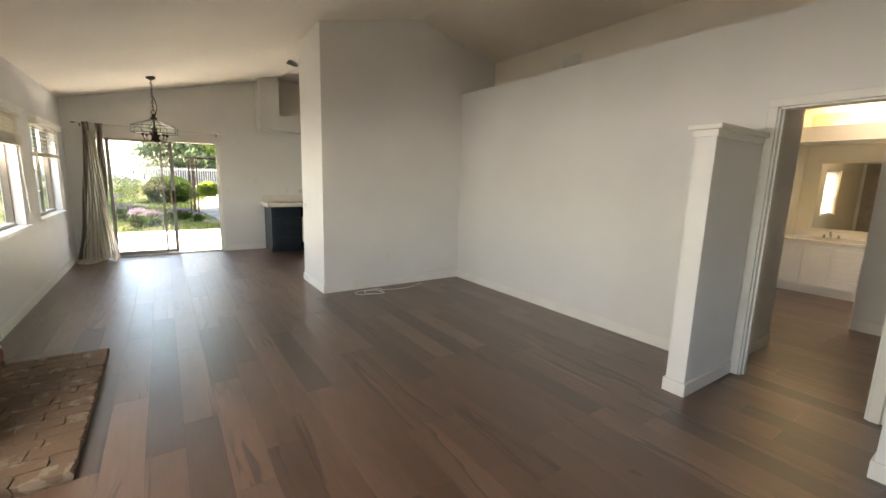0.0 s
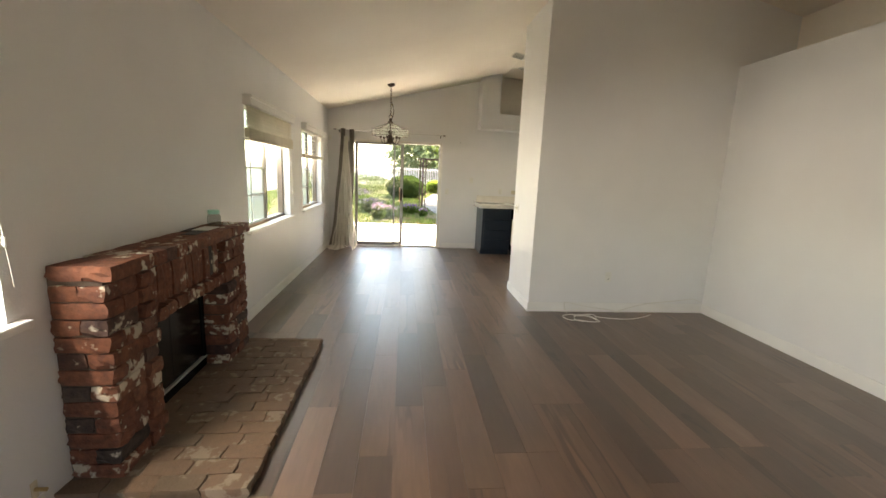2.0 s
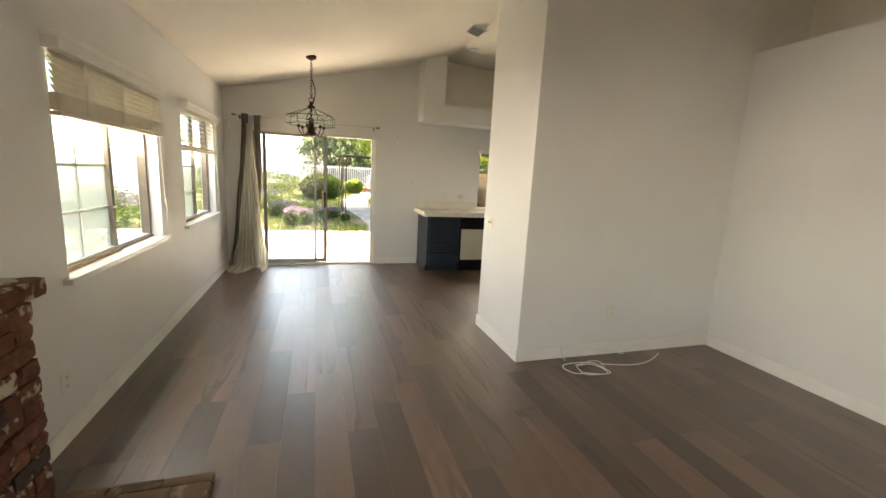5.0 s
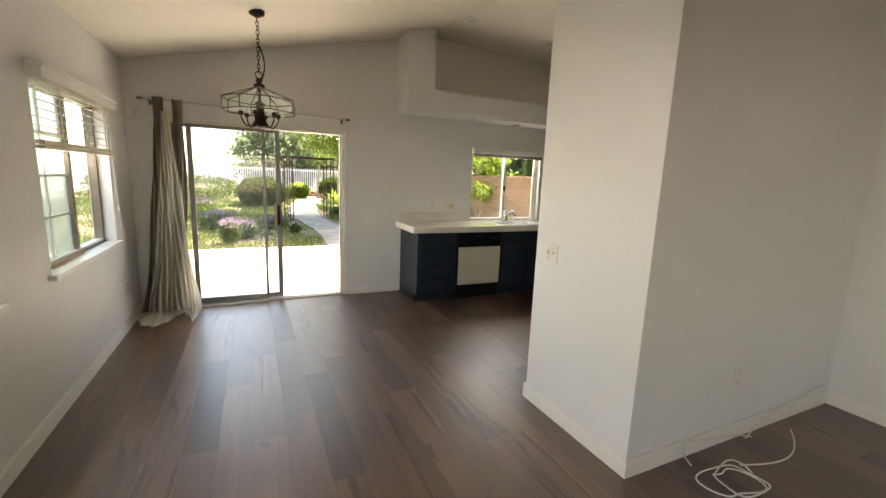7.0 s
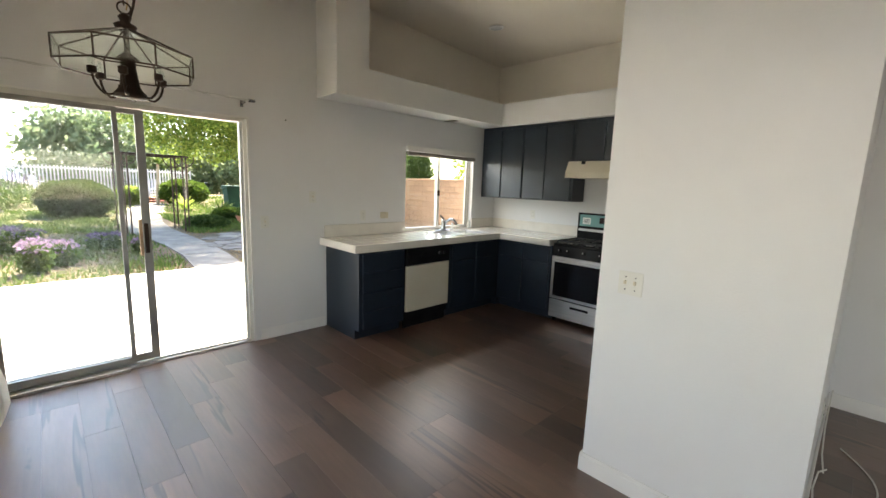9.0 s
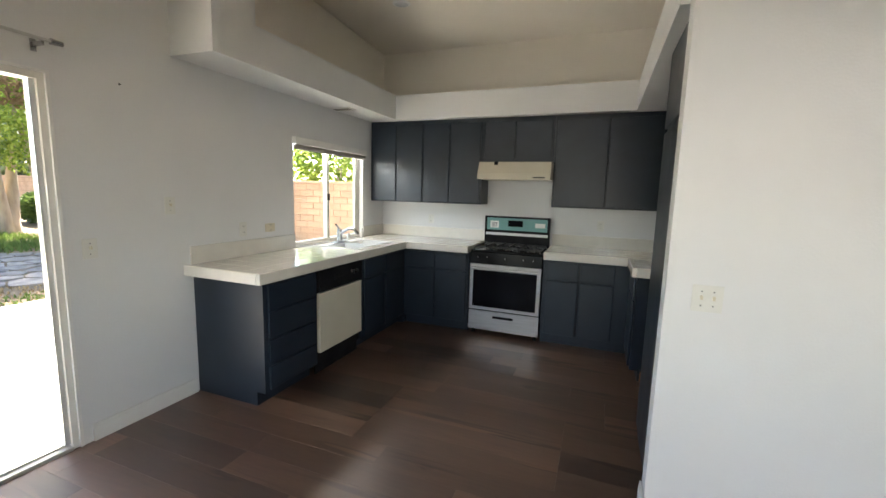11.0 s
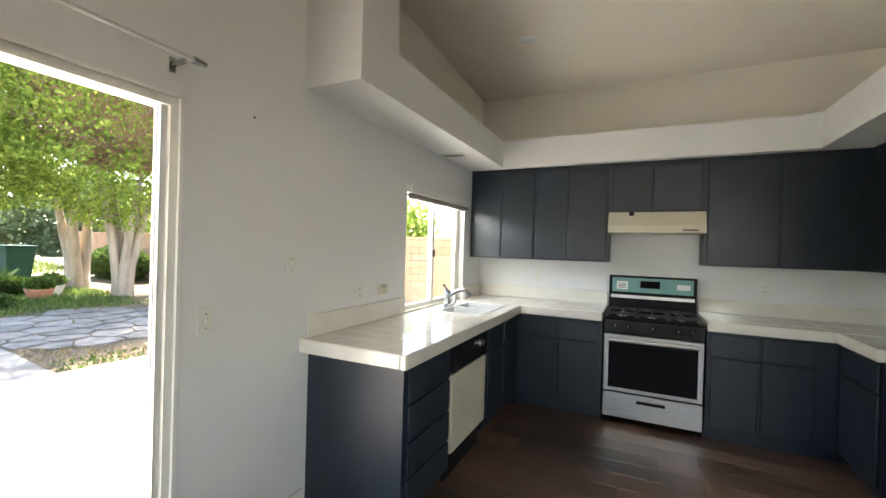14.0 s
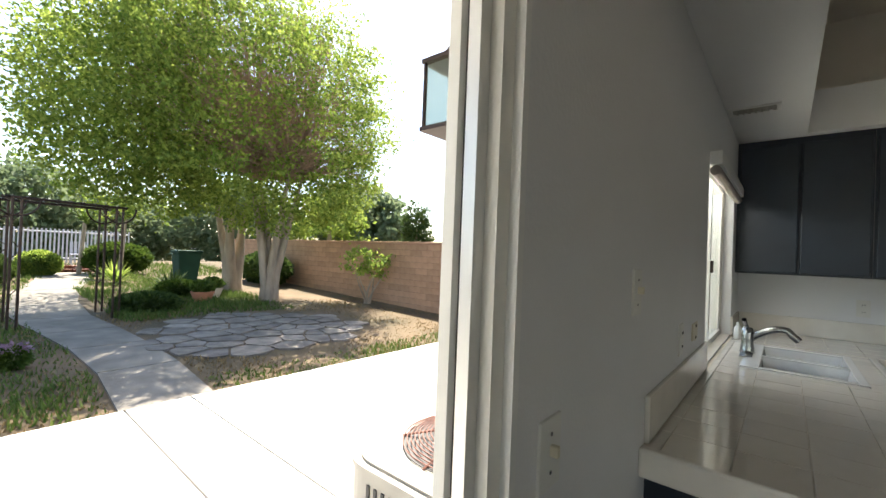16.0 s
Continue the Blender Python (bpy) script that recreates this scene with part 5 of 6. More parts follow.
curve_tube("lever", [(TX, TY, WT + 0.13), (TX - 0.01, TY + 0.01, WT + 0.17), (TX - 0.045, TY + 0.015, WT + 0.20)], 0.0125, NICKEL, fa)
part("sprayer", lathe(bmesh.new(), (TX + 0.16, TY, WT + 0.009), [(0.018, 0), (0.012, 0.02), (0.015, 0.07), (0.012, 0.09)], 16), PORCELAIN, fa, "white side sprayer", smooth=True)
so = thing("window_soap_bottle", (3.70, YF - 0.05, WT + 0.005), "small white bottle standing in the window corner", "bottle")
part("bottle", lathe(bmesh.new(), (3.70, YF - 0.05, WT + 0.001), [(0.022, 0), (0.024, 0.01), (0.023, 0.07), (0.01, 0.09), (0.01, 0.11)], 16), PLASTIC, so, smooth=True)

# kitchen window
kx0, kx1, kz0, kz1 = KWIN
kw = tagged(new("window_4"), kind="structure", label="white sliding kitchen window over the sink")
kw.location = ((kx0 + kx1) / 2, YF, kz0)
kw["base"] = tuple(kw.location)
yy = YF + 0.075
for d in ((kx0, kx0 + 0.035, kz0, kz1), (kx1 - 0.035, kx1, kz0, kz1), (kx0 + 0.035, kx1 - 0.035, kz0, kz0 + 0.035), (kx0 + 0.035, kx1 - 0.035, kz1 - 0.035, kz1)):
    box_part("frame", (d[0], d[1], yy - 0.02, yy + 0.04, d[2], d[3]), VINYL, kw)
km = (kx0 + kx1) / 2
box_part("mullion", (km - 0.022, km + 0.018, yy - 0.018, yy + 0.03, kz0 + 0.035, kz1 - 0.035), VINYL, kw)
box_part("stile", (kx1 - 0.075, kx1 - 0.035, yy - 0.012, yy + 0.01, kz0 + 0.035, kz1 - 0.035), VINYL, kw)
box_part("latch", (km - 0.018, km + 0.012, yy - 0.032, yy - 0.018, 1.40, 1.47), BRONZE, kw, "dark latch")
box_part("pane", (kx0 + 0.035, km - 0.022, yy + 0.01, yy + 0.014, kz0 + 0.035, kz1 - 0.035), GLASS, kw).visible_shadow = False
box_part("pane", (km + 0.018, kx1 - 0.075, yy, yy + 0.004, kz0 + 0.035, kz1 - 0.035), GLASS, kw).visible_shadow = False
box_part("sill", (kx0, kx1, YF, YF + 0.07, kz0 - 0.015, kz0 + 0.002), COUNTER, kw)
shd = thing("roller_blind", (km, YF + 0.03, kz1 - 0.1), "grey-brown blind rolled up at the head of the kitchen window", "blind")
box_part("head_rail", (kx0 - 0.01, kx1 + 0.01, YF - 0.052, YF - 0.001, kz1 - 0.055, kz1 + 0.008), TRIM, shd, bevel=0.003)
part("roll", tube(bmesh.new(), (kx0 + 0.01, YF - 0.022, kz1 - 0.080), (kx1 - 0.01, YF - 0.022, kz1 - 0.080), 0.024), DRAPE, shd)

# stove
st = thing("gas_stove", (3.96, 6.19, 0), "stainless freestanding gas stove with black top and teal film panel", "stove")
s0, s1 = 5.815, 6.570
box_part("body", (3.68, XE - 0.03, s0, s1, 0.05, 0.885), BLACK, st)
box_part("drawer", (3.655, 3.68, s0, s1, 0.055, 0.265), STEEL, st, "stainless bottom drawer", bevel=0.004)
box_part("drawer_slot", (3.650, 3.656, 6.08, 6.30, 0.195, 0.222), BLACK, st, bevel=0.003)
od = box_part("oven_door", (3.65, 3.68, s0, s1, 0.28, 0.775), STEEL, st, "stainless oven door", bevel=0.005)
box_part("window", (3.646, 3.651, s0 + 0.04, s1 - 0.04, 0.315, 0.712), BLACKGLASS, od, "dark oven window", bevel=0.003)
box_part("inner_window", (3.6445, 3.6465, s0 + 0.15, s1 - 0.15, 0.40, 0.64), BLACKGLASS, od)
part("handle", tube(bmesh.new(), (3.615, s0 + 0.03, 0.735), (3.615, s1 - 0.03, 0.735), 0.014), STEEL, od)
for yy2 in (s0 + 0.06, s1 - 0.06):
    box_part("handle_post", (3.615, 3.652, yy2 - 0.012, yy2 + 0.012, 0.725, 0.745), STEEL, od)
prism_bm = prism(bmesh.new(), [(3.655, 0.785), (3.665, 0.90), (3.70, 0.91), (3.70, 0.785)], "y", s0, s1)
part("knob_panel", prism_bm, BLACK, st)
for yy2 in (5.90, 6.0, 6.19, 6.38, 6.48):
    kn = part("knob", tube(bmesh.new(), (3.662, yy2, 0.845), (3.632, yy2, 0.845), 0.021, 0.018), BLACK, st)
    box_part("mark", (3.629, 3.633, yy2 - 0.003, yy2 + 0.003, 0.845, 0.862), STEEL, kn)
box_part("cooktop", (3.665, XE - 0.10, s0, s1, 0.905, 0.925), BLACK, st, "glossy black cooktop", bevel=0.006)
for gx in (3.80, 4.05):
    for gy in (5.96, 6.19, 6.42):
        if gy == 6.19 and gx == 4.05:
            continue
        bn = part("burner", lathe(bmesh.new(), (gx, gy, 0.925), [(0.05, 0), (0.045, 0.008), (0.03, 0.01), (0.03, 0.016)], 18), NICKEL, st, "pale burner ring")
        part("cap", lathe(bmesh.new(), (gx, gy, 0.941), [(0.032, 0), (0.03, 0.006), (0.01, 0.008)], 18), IRON, bn)
for ga, gb in ((s0 + 0.03, 6.06), (6.08, 6.30), (6.32, s1 - 0.03)):
    bm = bmesh.new()
    for xx2 in (3.70, 4.16):
        boxy(bm, xx2 - 0.006, xx2 + 0.006, ga, gb, 0.944, 0.956)
    for yy2 in (ga, gb):
        boxy(bm, 3.70, 4.16, yy2 - 0.006, yy2 + 0.006, 0.944, 0.956)
    boxy(bm, 3.70, 4.16, (ga + gb) / 2 - 0.005, (ga + gb) / 2 + 0.005, 0.944, 0.956)
    for xx2 in (3.80, 4.05):
        boxy(bm, xx2 - 0.005, xx2 + 0.005, ga, gb, 0.944, 0.956)
    for xx2 in (3.70, 4.16):
        for yy2 in (ga, gb):
            boxy(bm, xx2 - 0.007, xx2 + 0.007, yy2 - 0.007, yy2 + 0.007, 0.925, 0.944)
    part("grate", bm, IRON, st, "black cast iron grate")
bgd = box_part("backguard", (XE - 0.10, XE - 0.03, s0, s1, 0.925, 1.265), BLACK, st, bevel=0.006)
box_part("film", (XE - 0.106, XE - 0.101, s0 + 0.03, s1 - 0.03, 1.105, 1.245), TEAL, bgd, "teal protective film")
box_part("display", (XE - 0.109, XE - 0.107, 6.12, 6.29, 1.15, 1.22), BLACKGLASS, bgd)
box_part("sticker", (XE - 0.109, XE - 0.107, 6.40, 6.50, 1.13, 1.21), PAPER, bgd, "white paper sticker")
box_part("sticker", (XE - 0.109, XE - 0.107, 5.87, 5.98, 1.15, 1.20), PAPER, bgd, "white paper sticker")
for k in range(4):
    box_part("print_line", (XE - 0.1105, XE - 0.1092, 6.415, 6.485, 1.145 + k * 0.014, 1.150 + k * 0.014), DARKHOLE, bgd)
box_part("steel_band", (XE - 0.106, XE - 0.101, s0 + 0.02, s1 - 0.02, 1.045, 1.075), STEEL, bgd, "thin stainless band")
for xx2, yy2 in ((3.72, s0 + 0.04), (3.72, s1 - 0.04), (4.2, s0 + 0.04), (4.2, s1 - 0.04)):
    part("foot", tube(bmesh.new(), (xx2, yy2, 0), (xx2, yy2, 0.05), 0.018), BLACK, st)

hd = thing("range_hood", (4.05, 6.19, 1.675), "ivory metal range hood under the short cabinets", "range hood")
bm = prism(bmesh.new(), [(3.80, 1.675), (3.80, 1.735), (3.86, 1.860), (XE, 1.860), (XE, 1.675)], "y", 5.805, 6.572)
part("shell", bm, IVORY, hd)
box_part("slot", (3.797, 3.801, 5.86, 5.98, 1.690, 1.702), DARKHOLE, hd)
box_part("switch", (3.835, 3.85, 6.36, 6.40, 1.825, 1.858), BLACK, hd)
box_part("lip", (3.792, 3.80, 5.805, 6.572, 1.672, 1.680), IVORY, hd)

# ---- floor planks, tiles ----
floor_ob = bpy.data.objects["floor"]
PL, PW = 1.22, 0.181
RP = random.Random(11)


def plank_mesh(length):
    bm = boxy(bmesh.new(), 0.0004, PW - 0.0004, 0.0004, length - 0.0004, -0.007, 0.0, 0.0004)
    me = bpy.data.meshes.new("plank")
    bm.to_mesh(me)
    bm.free()
    me.materials.append(FLOOR)
    return me


PLANK = plank_mesh(PL)
cut_mesh = {}
col = 0
xx = XL
while xx < 8.2:
    if xx < XR - 0.02:
        lo, hi = -1.7, YF + 0.0
    elif xx < XE - 0.02:
        lo, hi = YS, YF
    else:
        lo, hi = -0.9, 1.3
    if XR - 0.02 <= xx < XE - 0.02:
        ranges = [(YS, YF), (-0.9, 0.45)]
    else:
        ranges = [(lo, hi)]
    for lo, hi in ranges:
        y = lo - RP.choice((0.2, 0.45, 0.7, 0.95))
        while y < hi:
            a, b = max(y, lo), min(y + PL, hi)
            if b - a > 0.03:
                if b - a > PL - 0.01:
                    me = PLANK
                else:
                    key = round((b - a) / 0.05)
                    me = cut_mesh.setdefault(round(b - a, 3), None) or plank_mesh(b - a)
                    cut_mesh[round(b - a, 3)] = me
                ob = new("plank", me)
                ob.location = (xx, a, 0.0)
                ob.parent = floor_ob
            y += PL
    xx += PW
    col += 1

TILE = 0.152


def tile_mesh(w, d):
    bm = boxy(bmesh.new(), 0.0015, w - 0.0015, 0.0015, d - 0.0015, -0.004, 0.0, 0.0012)
    me = bpy.data.meshes.new("tile")
    bm.to_mesh(me)
    bm.free()
    me.materials.append(COUNTER)
    return me


tiles = {}
for owner, (a0, a1, b0, b1) in ((wt, (1.511, 3.62, 7.346, YF - 0.016)), (wt, (3.637, XE - 0.016, 6.59, YF - 0.016)), (wt2, (3.637, XE - 0.016, YS + 0.016, 5.795)), (wt2, (3.087, 3.62, YS + 0.016, 4.993))):
    x = a0
    while x < a1 - 0.01:
        w = min(TILE, a1 - x)
        y = b0
        while y < b1 - 0.01:
            d = min(TILE, b1 - y)
            rects = [(x, x + w, y, y + d)]
            if x < SX1 + 0.015 and x + w > SX0 - 0.015 and y < SY1 + 0.015 and y + d > SY0 - 0.015:
                rects = []
                if x < SX0 - 0.015:
                    rects.append((x, SX0 - 0.015, y, y + d))
                if x + w > SX1 + 0.015:
                    rects.append((SX1 + 0.015, x + w, y, y + d))
                xa, xb = max(x, SX0 - 0.015), min(x + w, SX1 + 0.015)
                if y < SY0 - 0.015:
                    rects.append((xa, xb, y, SY0 - 0.015))
                if y + d > SY1 + 0.015:
                    rects.append((xa, xb, SY1 + 0.015, y + d))
            for p, q, r, t in rects:
                if q - p < 0.012 or t - r < 0.012:
                    continue
                key = (round(q - p, 3), round(t - r, 3))
                if key not in tiles:
                    tiles[key] = tile_mesh(*key)
                ob = new("tile", tiles[key])
                ob.location = Vector((p, r, WT + 0.001)) - Vector(owner["base"])
                ob.rotation_euler = (RP.uniform(-0.003, 0.003), RP.uniform(-0.003, 0.003), 0)
                ob.parent = owner
            y += TILE
        x += TILE



# ---- outside ----
def gz(y):
    return -0.10 + 0.03 * (min(max(y, 12.2), 31.0) - 12.2)


bm = prism(bmesh.new(), [(-400, -0.10), (12.2, -0.10), (31.0, gz(31)), (33.0, gz(31)), (80, -4), (900, -12), (900, -14), (-400, -14)], "x", -600, 600)
structure("ground", bm, GRASS)
slab = thing("patio", (0, 10, -0.1), "pale sunlit concrete patio slab with straight joints", "patio")
slab["kind"] = "structure"
for a, b in ((-7.0, -2.2), (-2.2, 0.0), (0.0, 1.31), (1.31, 1.84), (1.84, 4.1), (4.1, 7.9)):
    box_part("slab", (a + 0.007, b - 0.007, YF + 0.127, 12.2, -0.12, -0.055), CONCRETE, slab, bevel=0.006)

ac = thing("air_conditioner", (1.69, 8.66, -0.05), "beige outdoor air conditioner with a round rusty top grille", "air conditioner")
AX0, AX1, AY0, AY1 = 1.36, 2.14, 8.38, 9.16
AZ = 0.61


def rounded(inset, radius):
    """A square with round corners, seen from above."""
    pts = []
    for cx, cy, a0 in ((AX1 - radius, AY1 - radius, 0), (AX0 + radius, AY1 - radius, 90), (AX0 + radius, AY0 + radius, 180), (AX1 - radius, AY0 + radius, 270)):
        for k in range(9):
            a = radians(a0 + k * 11.25)
            pts.append((cx + (radius - inset) * math.cos(a), cy + (radius - inset) * math.sin(a)))
    return pts


part("body", prism(bmesh.new(), rounded(0.014, 0.17), "z", -0.05, AZ - 0.035), ACMETAL, ac)
part("top_panel", prism(bmesh.new(), rounded(0.0, 0.18), "z", AZ - 0.035, AZ - 0.012), ACMETAL, ac, "pale rounded top panel")
part("top_step", prism(bmesh.new(), rounded(0.03, 0.20), "z", AZ - 0.012, AZ), ACMETAL, ac)
acx, acy = (AX0 + AX1) / 2 + 0.05, (AY0 + AY1) / 2
part("fan_well", lathe(bmesh.new(), (acx, acy, AZ), [(0.30, 0.0), (0.30, 0.004)], 32), DARKHOLE, ac)
for k in range(15):
    r = 0.055 + k * 0.0175
    curve_tube("ring", [(acx + r * math.cos(t), acy + r * math.sin(t), AZ + 0.085 - 0.22 * r) for t in [2 * math.pi * i / 28 for i in range(28)]], 0.0028, ACGRILLE, ac, cyclic=True)
for k in range(6):
    t = math.pi * k / 3
    part("spoke", tube(bmesh.new(), (acx, acy, AZ + 0.085), (acx + 0.31 * math.cos(t), acy + 0.31 * math.sin(t), AZ + 0.004), 0.005, seg=6), ACGRILLE, ac)
part("hub", lathe(bmesh.new(), (acx, acy, AZ + 0.075), [(0.05, 0), (0.05, 0.015)], 20), ACMETAL, ac)
for k in range(14):
    for z0 in (0.06, 0.33):
        if k in (0, 1, 12, 13):
            continue
        xx = AX0 + 0.10 + k * 0.042
        box_part("louvre", (xx, xx + 0.016, AY0 + 0.008, AY0 + 0.0145, z0, z0 + 0.2), DARKHOLE, ac)
        yy = AY0 + 0.10 + k * 0.042
        box_part("louvre", (AX0 + 0.008, AX0 + 0.0145, yy, yy + 0.016, z0, z0 + 0.2), DARKHOLE, ac)

lan = thing("wall_lantern", (1.0, 8.2, 1.72), "black-framed outdoor wall lantern with frosted glass", "wall lamp")
LX, LY = 1.035, 8.30
for sx in (-0.055, 0.055):
    for sy in (-0.055, 0.055):
        part("post", tube(bmesh.new(), (LX + sx, LY + sy, 1.74), (LX + sx, LY + sy, 1.89), 0.005, seg=6), BRONZE, lan)
box_part("glass_box", (LX - 0.052, LX + 0.052, LY - 0.052, LY + 0.052, 1.745, 1.886), HAZY, lan)
box_part("base", (LX - 0.062, LX + 0.062, LY - 0.062, LY + 0.062, 1.732, 1.742), BRONZE, lan)
box_part("roof", (LX - 0.062, LX + 0.062, LY - 0.062, LY + 0.062, 1.888, 1.898), BRONZE, lan)
part("cap", lathe(bmesh.new(), (LX, LY, 1.898), [(0.05, 0), (0.03, 0.03), (0.015, 0.04)], 16), BRONZE, lan)
part("arm", tube(bmesh.new(), (LX, LY, 1.93), (LX, YF + 0.125, 1.93), 0.012), BRONZE, lan)

# block wall
BW = 7.95
bw = thing("block_wall", (BW + 0.1, 16, gz(16)), "low salmon slump block garden wall", "garden wall")
box_part("mortar_core", (BW + 0.010, BW + 0.190, 5.0, 27.0, -0.12, 1.66), BLOCKJOINT, bw)
bmb = boxy(bmesh.new(), -0.1, 0.1, -0.199, 0.199, -0.073, 0.073, 0.008)
me_block = bpy.data.meshes.new("block")
bmb.to_mesh(me_block)
bmb.free()
me_block.materials.append(BLOCK)
rest_v, rest_f = [], []
for k in range(11):
    zc = 1.655 - 0.077 - k * 0.156
    y = 5.2 + (0.2 if k % 2 else 0.0)
    while y < 26.8:
        if 9.5 < y < 20.2:
            ob = new("block", me_block)
            ob.location = Vector((BW + 0.1 + RP.uniform(-0.004, 0.004), y, zc)) - Vector(bw["base"])
            ob.parent = bw
        else:
            i0 = len(rest_v)
            for sx in (0.0, 0.2):
                for sy in (-0.196, 0.196):
                    for sz in (-0.072, 0.072):
                        rest_v.append((BW + sx, y + sy, zc + sz))
            for f in ((0, 1, 3, 2), (4, 6, 7, 5), (0, 4, 5, 1), (2, 3, 7, 6), (0, 2, 6, 4), (1, 5, 7, 3)):
                rest_f.append(tuple(i0 + q for q in f))
        y += 0.402
ob = joined_mesh("far_blocks", rest_v, rest_f, BLOCK, bw)
ob["kind"] = "stuff"
box_part("coping", (BW - 0.02, BW + 0.22, 5.0, 27.0, 1.662, 1.72), BLOCK, bw, bevel=0.01)

# picket fence at the back and along the side
def fence(label, pts, pitch, height):
    th = thing("picket_fence", (*pts[0], 0), label, "fence", "white fences")
    (xa, ya), (xb, yb) = pts
    length = math.hypot(xb - xa, yb - ya)
    n = int(length / pitch)
    bm = boxy(bmesh.new(), -0.028, 0.028, -0.012, 0.012, 0, height)
    me = bpy.data.meshes.new("picket")
    bm.to_mesh(me)
    bm.free()
    me.materials.append(FENCEW)
    t = math.atan2(yb - ya, xb - xa)
    for i in range(n + 1):
        u = i / n
        x, y = xa + (xb - xa) * u, ya + (yb - ya) * u
        ob = new("picket", me)
        ob.location = Vector((x, y, gz(y) + 0.04)) - Vector(th["base"])
        ob.rotation_euler = (0, 0, t)
        ob.parent = th
    for dz in (0.22, height - 0.08):
        part("rail", tube(bmesh.new(), (xa, ya, gz(ya) + dz), (xb, yb, gz(yb) + dz), 0.035, seg=4), FENCEW, th)


fence("white picket fence at the foot of the garden", ((-16.0, 30.5), (5.2, 30.0)), 0.125, 1.36)
fence("white picket fence beside the side garden", ((-5.6, 1.0), (-7.5, 30.0)), 0.17, 1.75)

# paths
pth = thing("garden_path", (1.6, 14, -0.1), "worn grey concrete garden path with broken edges", "path")
pth["kind"] = "structure"
line = [(1.68, 12.25, 0.40), (1.76, 13.6, 0.40), (1.72, 14.9, 0.42), (1.60, 16.1, 0.46), (1.42, 17.4, 0.5), (1.45, 19.2, 0.55), (1.75, 21.4, 0.6), (2.3, 23.6, 0.6), (2.6, 26.0, 0.6)]
for (xa, ya, wa), (xb, yb, wb) in zip(line, line[1:]):
    bm = bmesh.new()
    g = 0.012
    v = [bm.verts.new(c) for c in ((xa - wa, ya + g, gz(ya) + 0.022), (xa + wa, ya + g, gz(ya) + 0.022), (xb + wb, yb - g, gz(yb) + 0.022), (xb - wb, yb - g, gz(yb) + 0.022))]
    w = [bm.verts.new(q.co - Vector((0, 0, 0.08))) for q in v]
    bm.faces.new(v)
    for i in range(4):
        bm.faces.new((v[i], w[i], w[(i + 1) % 4], v[(i + 1) % 4]))
    part("path_slab", bm, PATHSTONE, pth)
# flagstones
fl = thing("flagstone_patch", (3.75, 15.0, -0.05), "round patch of broken grey flagstones set in dry soil", "paving")
fl["kind"] = "structure"
rf = random.Random(4)
FCX, FCY = 3.85, 14.85
seeds = []
for i in range(-6, 7):
    for j in range(-6, 7):
        seeds.append((FCX + i * 0.47 + rf.uniform(-0.17, 0.17) + (0.22 if j % 2 else 0), FCY + j * 0.43 + rf.uniform(-0.16, 0.16)))


def cell(p, others, gap):
    """The stone round p: everything nearer to it than to the others, less half a joint."""
    poly = [Vector((p[0] + a, p[1] + b)) for a, b in ((-0.5, -0.5), (0.5, -0.5), (0.5, 0.5), (-0.5, 0.5))]
    for q in others:
        d = Vector((q[0] - p[0], q[1] - p[1]))
        if q == p or d.length > 1.1:
            continue
        nrm, limit = d.normalized(), d.length / 2 - gap
        cut = []
        for u, v in zip(poly, poly[1:] + poly[:1]):
            du, dv = (u - Vector(p)).dot(nrm) - limit, (v - Vector(p)).dot(nrm) - limit
            if du <= 0:
                cut.append(u)
            if du * dv < 0:
                cut.append(u + (v - u) * (du / (du - dv)))
        poly = cut
    return poly


for x, y in seeds:
    if ((x - FCX) / 1.85) ** 2 + ((y - FCY) / 1.6) ** 2 > 1:
        continue
    poly = cell((x, y), seeds, 0.016)
    pts = []
    for u, v in zip(poly, poly[1:] + poly[:1]):
        if (v - u).length > 0.05:
            pts += [u * 0.88 + v * 0.12, u * 0.5 + v * 0.5 + Vector((rf.uniform(-0.012, 0.012), rf.uniform(-0.012, 0.012))), u * 0.12 + v * 0.88]
    bm = bmesh.new()
    top = gz(y) + rf.uniform(0.014, 0.024)
    v = [bm.verts.new((p.x, p.y, top)) for p in pts]
    w = [bm.verts.new((p.x, p.y, top - 0.05)) for p in pts]
    bm.faces.new(v)
    n = len(pts)
    for i in range(n):
        bm.faces.new((v[i], w[i], w[(i + 1) % n], v[(i + 1) % n]))
    part("flagstone", bm, FLAG, fl)


# ---- plants ----
def limbs(parent, base, count, spread, height, r0, seed, name="trunk", material=BARK, fork=0.35):
    rng = random.Random(seed)
    ends = []
    for k in range(count):
        a = 2 * math.pi * k / count + rng.uniform(-0.3, 0.3)
        pts = []
        n = 9
        for i in range(n):
            u = i / (n - 1)
            rr = 0.07 + spread * (u ** 1.6)
            pts.append(Vector((base[0] + rr * math.cos(a + 0.3 * u) + 0.04 * math.sin(5 * u + k), base[1] + rr * math.sin(a + 0.3 * u), base[2] + height * u)))
        bm = bmesh.new()
        rings = []
        for i, p in enumerate(pts):
            r = r0 * (1 - 0.72 * i / (n - 1)) * (1 + 0.5 * max(0, 0.12 - i / n) * 8)
            rings.append([bm.verts.new(p + Vector((r * (1 + 0.12 * math.sin(3 * t + i)) * math.cos(t), r * math.sin(t), 0))) for t in [2 * math.pi * j / 10 for j in range(10)]])
        for u, v in zip(rings, rings[1:]):
            for j in range(10):
                bm.faces.new((u[j], u[(j + 1) % 10], v[(j + 1) % 10], v[j]))
        part(name, bm, material, parent, smooth=True)
        ends.append((pts[4], pts[-1]))
    return ends


